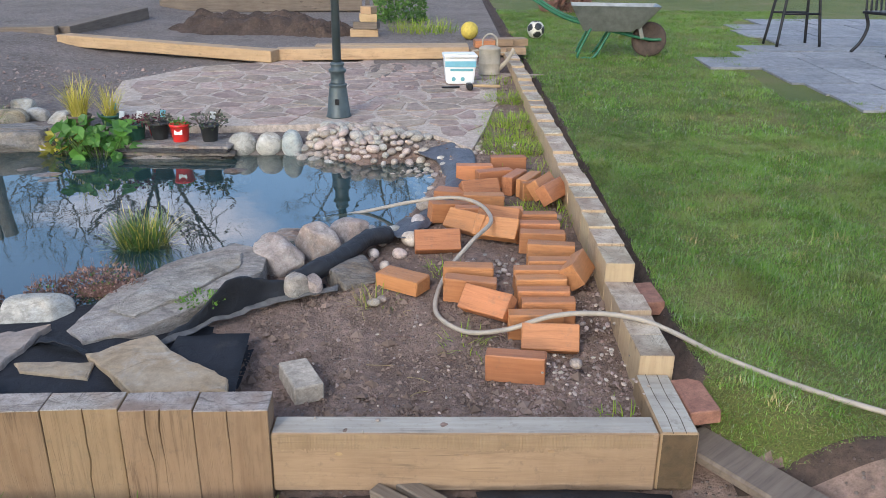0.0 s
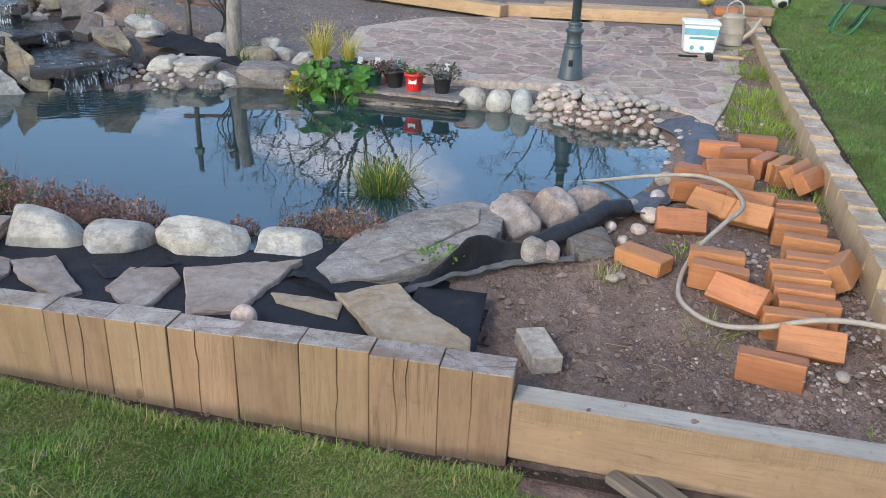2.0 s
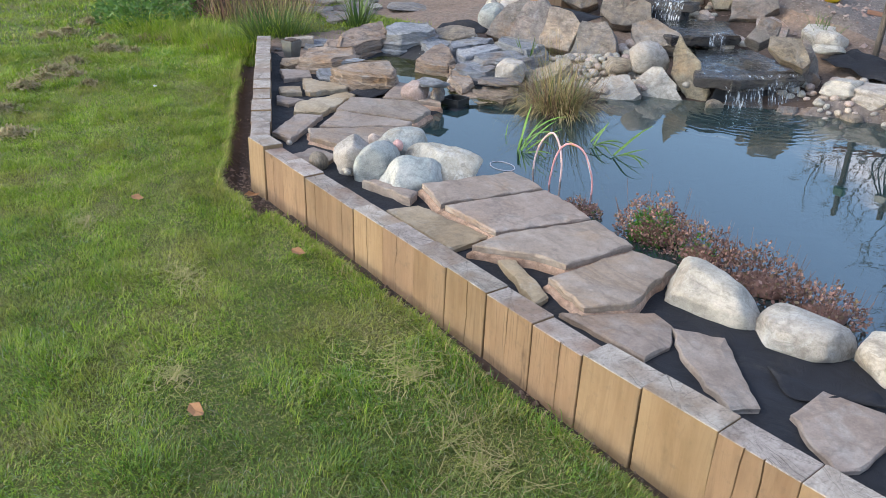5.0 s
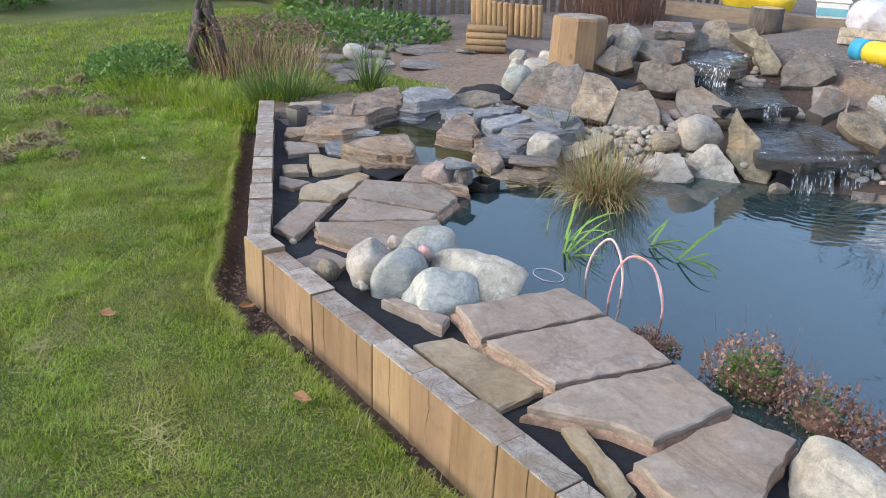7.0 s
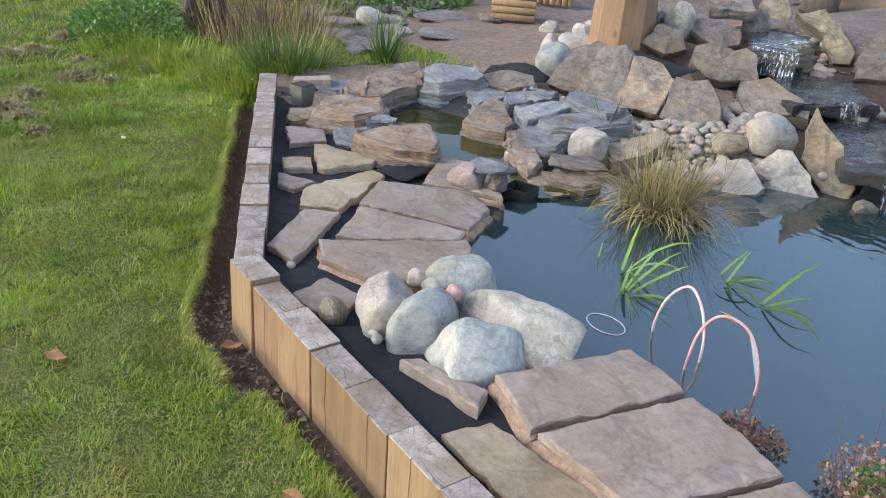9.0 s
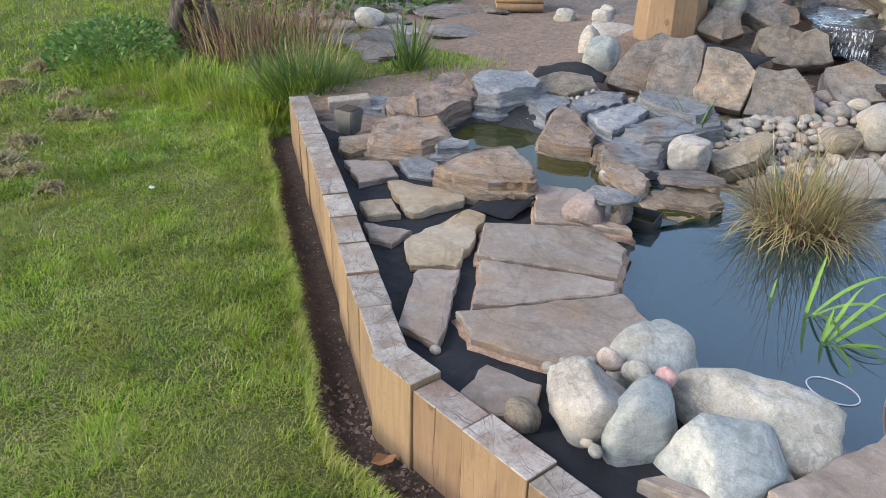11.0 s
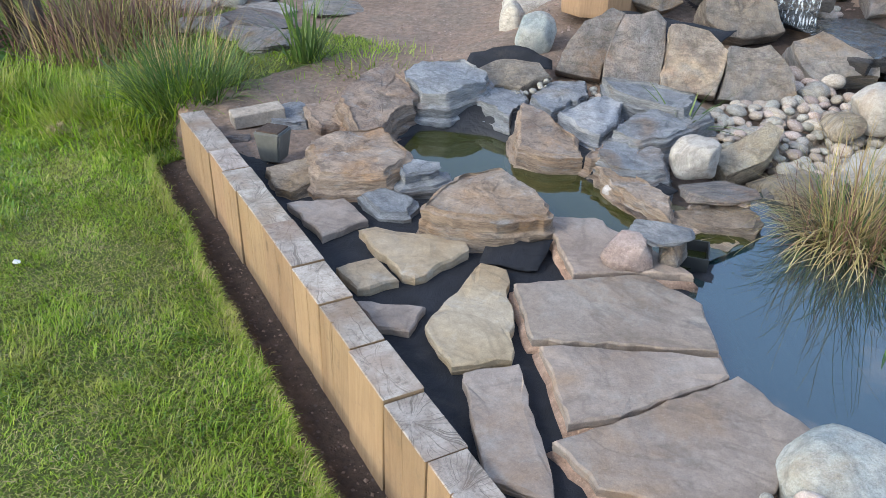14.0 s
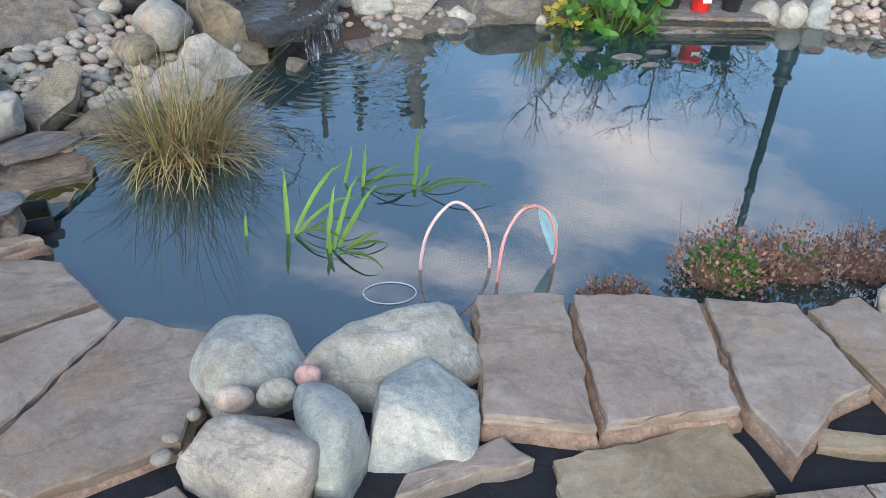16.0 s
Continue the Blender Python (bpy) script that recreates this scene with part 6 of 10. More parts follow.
falling("waterfall", (-3.98, 5.00), (-3.91, 5.22), 0.295, 0.105, 0.07, "white curtain of falling water")
falling("waterfall", (-4.72, 5.36), (-4.67, 5.48), 0.395, 0.28, 0.05, "short curtain of falling water")
falling("waterfall", (-5.46, 5.56), (-5.20, 5.67), 0.53, 0.38, 0.06, "narrow curtain of falling water")
# black blocks that put the dark of the hollows behind the falls into colour
slab(-4.10, 5.04, -0.10, 0.56, 0.10, 0.33, 68, (0, 0), M_RUBBER, "black block giving the dark hollow behind the waterfall")
slab(-5.38, 5.70, 0.30, 0.34, 0.10, 0.19, 22, (0, 0), M_RUBBER, "black block giving the dark hollow behind the waterfall")


# ---- pebbles ----
PEBBLES = []
for i in range(7):
    bmp = rock_mesh(900 + i, "egg", 1)
    PEBBLES.append(mesh_of("pebble", bmp, M_COBBLE, smooth=True))
PEBBLES_PALE = []
for i in range(4):
    bmp = rock_mesh(950 + i, "egg", 1)
    PEBBLES_PALE.append(mesh_of("pebble", bmp, M_GRANITE, smooth=True))


def pebble_heap(x, y, label, places, pale=0.3, seed=1, raised=0.0):
    """places: rows of x, y, radius of a scatter, count, stone size."""
    r = random.Random(seed)
    heap = thing("pebble_heap", x, y, ground_height(x, y), label, "pebbles")
    for cx, cy, rad, count, size in places:
        done = []
        tries = 0
        while len(done) < count and tries < count * 30:
            tries += 1
            a, q = r.uniform(0, 2 * math.pi), math.sqrt(r.random()) * rad
            px, py = cx + q * math.cos(a), cy + q * math.sin(a)
            s = size * r.uniform(0.55, 1.35)
            if any(math.hypot(px - dx, py - dy) < (s + ds) * 0.36 for dx, dy, ds in done):
                continue
            done.append((px, py, s))
            ob = new("pebble", r.choice(PEBBLES_PALE if r.random() < pale else PEBBLES))
            ob.parent = heap
            lift = 0.5 * size * (1 - q / rad) if count > 25 else 0.0
            ob.matrix_world = pose(px, py, max(ground_height(px, py), WATER - 0.03) - 0.2 * s + lift + raised, r.uniform(-15, 15), r.uniform(-15, 15), r.uniform(0, 360)) @ Matrix.Diagonal((s, s * r.uniform(0.65, 0.9), s * r.uniform(0.5, 0.7), 1))
    return heap


pebble_heap(-0.5, 5.45, "heap of rounded beige pebbles between patio and pond", [(-0.62, 5.48, 0.30, 85, 0.085), (-0.32, 5.38, 0.25, 60, 0.085), (-0.82, 5.40, 0.16, 22, 0.10)], 0.2, 2)
pebble_heap(-0.15, 4.95, "scattered pebbles on the pond liner", [(-0.14, 4.95, 0.22, 42, 0.05), (-0.08, 4.6, 0.12, 14, 0.04)], 0.1, 3)
pebble_heap(-4.85, 4.65, "white and beige cobbles filling gaps in the rockery", [(-4.90, 4.72, 0.16, 26, 0.08), (-4.80, 4.50, 0.14, 22, 0.06), (-5.02, 4.86, 0.10, 10, 0.12), (-4.90, 4.38, 0.16, 24, 0.06), (-5.10, 4.24, 0.16, 18, 0.06), (-4.72, 4.62, 0.08, 8, 0.07)], 0.5, 4)
pebble_heap(-4.95, 4.72, "rounded beige cobbles between rockery slabs", [(-5.02, 4.98, 0.13, 14, 0.12), (-4.88, 4.82, 0.14, 22, 0.10), (-4.95, 4.62, 0.15, 30, 0.08), (-4.78, 4.62, 0.10, 14, 0.09), (-5.12, 4.50, 0.14, 26, 0.07), (-4.66, 4.48, 0.14, 22, 0.08), (-4.95, 4.30, 0.18, 40, 0.06), (-5.20, 4.34, 0.12, 18, 0.07), (-4.74, 4.24, 0.14, 22, 0.07), (-4.40, 4.86, 0.12, 12, 0.09), (-5.10, 5.15, 0.08, 6, 0.11)], 0.4, 14, 0.06)
pebble_heap(-5.6, 4.1, "small white pebbles among flat slates", [(-5.76, 4.27, 0.10, 14, 0.055), (-5.98, 4.20, 0.14, 22, 0.045), (-5.55, 3.90, 0.12, 20, 0.045), (-5.40, 3.93, 0.10, 12, 0.04), (-5.85, 4.02, 0.10, 7, 0.04), (-5.66, 4.30, 0.04, 2, 0.09), (-5.20, 4.12, 0.08, 4, 0.07)], 0.7, 5, 0.07)
pebble_heap(-5.3, 5.75, "rounded cobbles round the upper fall", [(-5.45, 6.2, 0.14, 9, 0.12), (-5.25, 6.0, 0.1, 6, 0.11), (-4.9, 5.35, 0.06, 3, 0.10), (-4.75, 5.62, 0.14, 10, 0.11), (-4.45, 5.40, 0.10, 7, 0.09), (-5.15, 4.95, 0.05, 2, 0.13), (-5.55, 5.15, 0.06, 3, 0.10)], 0.4, 6)
pebble_heap(-4.2, 4.95, "rounded stones beside the stream", [(-4.40, 4.85, 0.08, 5, 0.11), (-3.92, 5.28, 0.12, 10, 0.07), (-4.05, 5.32, 0.08, 6, 0.10), (-4.55, 4.98, 0.08, 5, 0.08)], 0.3, 7)
for k, (x, y, w, h) in enumerate(((-4.55, 4.42, 0.20, 0.12), (-4.70, 4.20, 0.18, 0.10), (-4.82, 3.98, 0.16, 0.09), (-3.50, 5.22, 0.18, 0.10), (-3.28, 5.33, 0.22, 0.12), (-2.55, 5.46, 0.16, 0.10), (-2.35, 5.40, 0.18, 0.09), (-4.10, 4.68, 0.14, 0.10), (-3.80, 5.02, 0.16, 0.10))):
    rock(x, y, 0.05, w, w * 0.8, h, 37 * k, "slab", M_BROWNROCK if k % 2 else M_SLATE, "small wet brown rock along the water line", 60 + k)
pebble_heap(-3.7, 5.3, "pebbles at the foot of pale rocks", [(-3.62, 5.24, 0.16, 18, 0.07), (-3.30, 5.32, 0.12, 12, 0.06), (-3.72, 5.52, 0.12, 10, 0.09)], 0.5, 8)
pebble_heap(-4.05, 2.4, "small pebbles between white boulders", [(-4.15, 2.14, 0.02, 2, 0.05), (-4.01, 2.44, 0.03, 3, 0.08), (-3.795, 2.40, 0.012, 2, 0.035), (-3.79, 2.47, 0.012, 2, 0.03), (-3.785, 2.54, 0.012, 2, 0.03), (-4.42, 2.42, 0.04, 5, 0.03), (-4.41, 2.32, 0.03, 3, 0.035)], 0.6, 9, 0.03)
pebble_heap(0.45, 2.8, "stony rubble on bare soil", [(0.55, 2.45, 0.2, 46, 0.016), (0.56, 2.9, 0.16, 36, 0.022), (0.26, 3.35, 0.16, 40, 0.026), (0.12, 3.28, 0.08, 8, 0.07), (0.35, 5.3, 0.22, 16, 0.032), (-0.2, 2.35, 0.3, 16, 0.012), (0.05, 2.7, 0.3, 16, 0.012), (0.30, 6.0, 0.22, 16, 0.03), (0.22, 5.2, 0.1, 10, 0.06)], 0.05, 10)
pebble_heap(0.46, 2.62, "buff stone on bare soil", [(0.50, 2.49, 0.01, 1, 0.045), (-0.24, 3.02, 0.03, 2, 0.07), (0.15, 3.2, 0.05, 3, 0.07)], 0.2, 11)


# ---- liner folds ----
def cloth(name, rows, mat, label, category, wrinkle=0.012, n=5, thick=0.006, kind=""):
    """A draped sheet lofted through a few cross lines, with wrinkles and thickness."""
    lines = [smooth_line(r, n) for r in rows]
    cols = [smooth_line([ln[i] for ln in lines], n) for i in range(len(lines[0]))]
    bm = bmesh.new()
    grid = [[bm.verts.new(p + Vector((0, 0, wrinkle * noise.noise(p * 13) + 0.5 * wrinkle * noise.noise(p * 31)))) for p in c] for c in cols]
    for a, b in zip(grid, grid[1:]):
        for i in range(len(a) - 1):
            bm.faces.new((a[i], a[i + 1], b[i + 1], b[i]))
    bmesh.ops.recalc_face_normals(bm, faces=bm.faces[:])
    bmesh.ops.solidify(bm, geom=bm.faces[:], thickness=thick)
    return solid(name, bm, mat, pose(0, 0, 0), label, category, smooth=True, kind=kind)


cloth("liner_fold", [[(-0.99, 2.62, 0.088), (-0.93, 2.74, 0.082), (-0.865, 2.84, 0.08), (-0.80, 2.895, 0.08), (-0.72, 2.985, 0.082), (-0.605, 3.035, 0.09), (-0.48, 3.09, 0.09)],
                     [(-0.995, 2.64, 0.092), (-0.922, 2.752, 0.105), (-0.85, 2.85, 0.14), (-0.79, 2.91, 0.15), (-0.715, 3.0, 0.125), (-0.605, 3.06, 0.115), (-0.475, 3.11, 0.10)],
                     [(-1.0, 2.66, 0.10), (-0.92, 2.765, 0.14), (-0.845, 2.852, 0.218), (-0.80, 2.905, 0.235), (-0.73, 2.99, 0.192), (-0.62, 3.09, 0.15), (-0.48, 3.14, 0.11)],
                     [(-1.0, 2.69, 0.09), (-0.925, 2.80, 0.11), (-0.86, 2.90, 0.16), (-0.81, 2.95, 0.17), (-0.74, 3.04, 0.14), (-0.63, 3.13, 0.11), (-0.49, 3.17, 0.08)]],
      M_RUBBER, "folded black pond liner with a grey underside", "pond liner", 0.016, 6)
cloth("underlay", [[(-1.04, 2.56, 0.10), (-0.95, 2.665, 0.085), (-0.88, 2.795, 0.082), (-0.80, 2.865, 0.08), (-0.72, 2.95, 0.084), (-0.605, 3.01, 0.092), (-0.42, 3.08, 0.10)],
                   [(-1.0, 2.64, 0.105), (-0.935, 2.735, 0.09), (-0.87, 2.83, 0.092), (-0.80, 2.89, 0.092), (-0.725, 2.98, 0.094), (-0.61, 3.035, 0.105), (-0.42, 3.115, 0.11)]],
      M_FLEECE, "grey fleece edge under the pond liner", "underlay", 0.010, 6)
bm = tube([(-0.62, 3.10, 0.13), (-0.50, 3.20, 0.16), (-0.40, 3.36, 0.175), (-0.33, 3.52, 0.18), (-0.24, 3.62, 0.16)], 0.042, 10, n=5)
for v in bm.verts:
    v.co += Vector((0, 0, 0.010 * noise.noise(v.co * 17)))
solid("liner_roll", bm, M_RUBBER, pose(0, 0, 0), "rolled black rubber liner on stones", "pond liner", smooth=True)
cloth("liner_edge", [[(-0.14, 5.25, 0.17), (0.00, 5.0, 0.16), (0.02, 4.6, 0.15), (-0.06, 4.25, 0.13), (-0.18, 3.95, 0.13), (-0.30, 3.72, 0.14)],
                     [(0.02, 5.32, 0.215), (0.10, 5.0, 0.205), (0.10, 4.6, 0.20), (0.03, 4.2, 0.18), (-0.08, 3.85, 0.17), (-0.20, 3.62, 0.165)],
                     [(0.16, 5.36, 0.225), (0.23, 5.0, 0.215), (0.20, 4.6, 0.20), (0.10, 4.2, 0.175), (-0.03, 3.85, 0.15), (-0.16, 3.58, 0.15)]],
      M_LINERGREY, "grey-black pond liner edge lying on soil", "pond liner", 0.02, 5, 0.005)
cloth("liner_edge", [[(-6.18, 3.34, 0.10), (-6.22, 3.55, 0.10), (-6.0, 3.74, 0.10), (-5.7, 3.68, 0.10), (-5.42, 3.60, 0.10), (-5.15, 3.58, 0.10)],
                     [(-6.25, 3.38, 0.17), (-6.31, 3.64, 0.18), (-6.03, 3.84, 0.19), (-5.70, 3.75, 0.17), (-5.40, 3.67, 0.155), (-5.13, 3.64, 0.14)],
                     [(-6.34, 3.40, 0.19), (-6.40, 3.70, 0.20), (-6.05, 3.93, 0.21), (-5.66, 3.83, 0.185), (-5.36, 3.75, 0.165), (-5.10, 3.70, 0.15)]],
      M_RUBBER, "smooth blue-black liner wall of the small basin", "pond liner", 0.012, 5, 0.005)
cloth("fabric_sheet", [[(-0.96, 2.66, 0.098), (-0.71, 2.72, 0.082)], [(-0.96, 2.24, 0.098), (-0.665, 2.27, 0.075)]], M_LINER, "square corner of black weed fabric on soil", "weed fabric", 0.006, 6, 0.003)
cloth("fabric_fold", [[(-5.38, 2.84, 0.118), (-5.22, 2.92, 0.124)], [(-5.42, 2.94, 0.135), (-5.26, 3.08, 0.15)]], M_LINER, "black weed fabric turned up at a flagstone", "weed fabric", 0.012, 6, 0.003)
cloth("fabric_fold", [[(-2.10, 2.48, 0.11), (-1.98, 2.46, 0.10), (-1.84, 2.50, 0.12)], [(-2.18, 2.42, 0.12), (-2.04, 2.34, 0.13), (-1.92, 2.52, 0.14)]], M_LINER, "crumpled black weed fabric between flags", "weed fabric", 0.02, 6, 0.003)
cloth("fabric_fold", [[(-1.46, 2.62, 0.12), (-1.34, 2.56, 0.14), (-1.22, 2.52, 0.12)], [(-1.44, 2.54, 0.12), (-1.34, 2.50, 0.16), (-1.20, 2.46, 0.12)]], M_LINER, "crumpled black weed fabric between flags", "weed fabric", 0.02, 6, 0.003)
cloth("fleece_fold", [[(-6.42, 4.20, 0.21), (-6.25, 4.32, 0.22), (-6.05, 4.42, 0.24)], [(-6.46, 4.32, 0.26), (-6.28, 4.44, 0.31), (-6.10, 4.50, 0.26)]], M_LINER, "black fabric flap on trodden soil", "weed fabric", 0.01, 6, 0.004)
cloth("liner_fold", [[(-6.0, 4.86, 0.36), (-5.7, 4.76, 0.38), (-5.42, 4.86, 0.40)], [(-6.05, 5.10, 0.42), (-5.72, 5.02, 0.44), (-5.40, 5.02, 0.42)]], M_LINER, "black liner fold behind leaning slabs", "pond liner", 0.03, 6, 0.004)
cloth("liner_edge", [[(-4.0, 5.62, 0.33), (-3.7, 5.66, 0.27), (-3.4, 5.70, 0.22), (-3.1, 5.60, 0.19)], [(-3.95, 5.95, 0.37), (-3.65, 5.92, 0.32), (-3.4, 5.88, 0.27), (-3.05, 5.68, 0.20)]], M_LINER, "black liner lying behind the rocks", "pond liner", 0.03, 6, 0.004)


# ---- timber blocks in a loose pile ----
def block_mesh(seed):
    bm = box(0.215, 0.068, 0.105, 0.004)
    r = random.Random(seed)
    for v in bm.verts:
        v.co += Vector((r.gauss(0, 0.0012), r.gauss(0, 0.0008), r.gauss(0, 0.0012)))
    return mesh_of("timber_block", bm, M_BLOCK)


BLOCKS = [block_mesh(i) for i in range(4)]


def block(x, y, rz=0, stance="edge", lift=0.0, tilt=0.0):
    z = ground_height(x, y) + lift
    rx, up = {"edge": (0, 0.0), "flat": (90, 0.034), "lean": (-38, 0.02)}[stance]
    ob = new("timber_block", random.choice(BLOCKS))
    ob.matrix_world = pose(x, y, z + up, rx, tilt, rz) if stance != "flat" else pose(x, y, z + up, 0, 0, rz) @ pose(0, 0.05, 0, 90, tilt, 0)
    return tagged(ob, "orange-stained timber block lying in a loose pile", "timber block", "orange timber blocks")


random.seed(3)
block(0.21, 4.55, 0)
block(0.42, 4.72, 2)
block(0.32, 4.46, 20, "edge")
block(0.43, 4.40, 62)
block(0.51, 4.36, 62)
block(0.56, 4.27, 14)
block(0.09, 4.22, -15, "flat")
block(0.24, 4.21, 20, "lean")
block(0.24, 4.05, -3)
block(0.05, 3.92, 20, "edge", 0.0, 6)
block(0.19, 3.86, -4)
block(0.32, 3.84, 4)
block(0.29, 3.74, -25, "lean", 0.02)
block(0.12, 3.68, -38, "lean", 0.02)
block(0.27, 3.60, -18, "lean", 0.02)
block(0.00, 3.49, 6, "lean", 0.0)
block(-0.15, 3.16, -32, "flat")
block(0.48, 3.78, 1)
block(0.48, 3.66, -2)
block(0.49, 3.54, -5, "edge")
block(0.51, 3.38, -9, "edge", 0.01)
block(0.64, 4.12, 58, "lean", 0.03)
block(0.60, 4.20, 60, "lean", 0.03)
block(0.63, 3.17, 68, "lean", 0.02)
block(0.50, 3.23, -2)
block(0.43, 3.15, 0)
block(0.43, 3.07, 1)
block(0.43, 2.98, -1)
block(0.44, 2.90, 0)
block(0.13, 3.17, -4)
block(0.13, 3.06, -4, "edge", 0.0, 4)
block(0.18, 2.89, -34, "lean", 0.02)
block(0.38, 2.81, 0)
block(0.42, 2.66, -4, "lean", 0.01)
block(0.28, 2.53, -9, "edge")

# ---- hose ----
bm = tube([(-0.62, 4.10, 0.08), (-0.36, 4.12, 0.125), (-0.16, 4.02, 0.20), (0.06, 3.92, 0.26), (0.20, 3.80, 0.265), (0.25, 3.58, 0.25), (0.16, 3.40, 0.22), (0.06, 3.26, 0.15), (0.0, 3.08, 0.10),
           (0.0, 2.92, 0.07), (0.11, 2.79, 0.06), (0.26, 2.73, 0.10), (0.42, 2.70, 0.17), (0.58, 2.71, 0.18), (0.74, 2.69, 0.168), (0.86, 2.64, 0.14), (1.0, 2.50, 0.115), (1.22, 2.28, 0.11), (1.5, 2.10, 0.10), (1.9, 1.9, 0.09), (2.6, 1.7, 0.08)],
          0.0098, 10, n=8)
solid("garden_hose", bm, M_HOSE, pose(0, 0, 0), "dusty grey-beige garden hose over timber blocks", "hose", smooth=True)
bm = box(0.105, 0.205, 0.068, 0.005)
solid("paving_block", bm, M_CONCRETE, pose(-0.478, 2.458, ground_height(-0.478, 2.458) - 0.004, 0, 2, 26), "whitish concrete paving block on bare soil", "paving block")
bm = box(0.10, 0.21, 0.05, 0.004)
solid("clay_brick", bm, M_TERRACOTTA, pose(0.855, 2.30, 0.03, 0, -6, 3), "flat red clay brick beside the corner post", "brick")
bm = box(0.09, 0.20, 0.06, 0.004)
solid("clay_brick", bm, M_TERRACOTTA, pose(0.855, 2.98, 0.09, 0, -4, 2), "flat red clay brick beside the timber wall", "brick")
bm = box(0.14, 0.5, 0.04, 0.008)
solid("old_plank", bm, M_OLDWOOD, pose(0.98, 2.04, -0.075, 3, -4, 38), "weathered grey plank half buried in soil", "plank")
bm = box(0.30, 0.055, 0.03, 0.005)
solid("old_plank", bm, M_OLDWOOD, pose(0.0, 2.0, -0.135, 4, 0, -40), "weathered grey board in front of the beam", "plank")
bm = box(0.26, 0.05, 0.03, 0.005)
solid("old_plank", bm, M_OLDWOOD, pose(-0.09, 1.98, -0.135, 4, 0, -37), "weathered grey board in front of the beam", "plank")
cloth("fabric_sheet", [[(0.12, 2.04, -0.115), (0.4, 2.04, -0.11), (0.72, 2.03, -0.115)], [(0.16, 1.86, -0.125), (0.42, 1.84, -0.12), (0.74, 1.86, -0.125)]], M_LINER, "black weed fabric with red lines below the beam", "weed fabric", 0.012, 5, 0.003)


# ---- crazy-paved patio with the lamp ----
def clip_half(poly, px, py, nx, ny):
    """Keep the part of poly on the side of the line where (p - (px, py)) . n < 0."""
    out = []
    for i in range(len(poly)):
        a, b = poly[i], poly[(i + 1) % len(poly)]
        da, db = (a[0] - px) * nx + (a[1] - py) * ny, (b[0] - px) * nx + (b[1] - py) * ny
        if da < 0:
            out.append(a)
        if da * db < 0:
            t = da / (da - db)
            out.append((a[0] + (b[0] - a[0]) * t, a[1] + (b[1] - a[1]) * t))
    return out


def shrink(poly, d):
    cx, cy = sum(p[0] for p in poly) / len(poly), sum(p[1] for p in poly) / len(poly)
    res = poly
    for i in range(len(poly)):
        a, b = poly[i], poly[(i + 1) % len(poly)]
        ex, ey = b[0] - a[0], b[1] - a[1]
        ln = math.hypot(ex, ey)
        if ln < 1e-6:
            continue
        nx, ny = ey / ln, -ex / ln
        if (cx - a[0]) * nx + (cy - a[1]) * ny > 0:
            nx, ny = -nx, -ny
        res = clip_half(res, a[0] - nx * d, a[1] - ny * d, nx, ny)
        if len(res) < 3:
            return []
    return res


def patio_z(y):
    return 0.272 + 0.047 * (y - 5.95)


PATIO = [(0.22, 5.12), (0.34, 5.7), (0.48, 6.6), (0.52, 7.4), (0.60, 8.27), (-1.7, 8.2), (-2.35, 7.9), (-2.82, 7.2), (-2.62, 6.3), (-2.05, 5.66), (-1.4, 5.66), (-0.9, 5.72), (-0.4, 5.80), (-0.1, 5.55)]
patio = thing("patio", -1.0, 6.8, 0.3, "crazy paving of irregular brown-purple stones with pale joints", "patio", kind="structure")
bm = bmesh.new()
low = [bm.verts.new((x, y, patio_z(y) - 0.09)) for x, y in PATIO]
top = [bm.verts.new((x, y, patio_z(y) - 0.0035)) for x, y in PATIO]
for i in range(len(PATIO)):
    k = (i + 1) % len(PATIO)
    bm.faces.new((low[i], low[k], top[k], top[i]))
bm.faces.new(top)
bmesh.ops.recalc_face_normals(bm, faces=bm.faces[:])
bmesh.ops.triangulate(bm, faces=[f for f in bm.faces if len(f.verts) > 4])
joint = part("mortar", bm, M_MORTAR, patio, "sandy mortar bed")
joint.matrix_world = Matrix.Identity(4)
rnd = random.Random(8)
seeds = []
while len(seeds) < 215:
    p = (rnd.uniform(-2.8, 0.6), rnd.uniform(5.1, 8.3))
    if all(math.hypot((p[0] - q[0]) * 0.85, (p[1] - q[1]) * 1.25) > 0.125 for q in seeds):
        seeds.append(p)
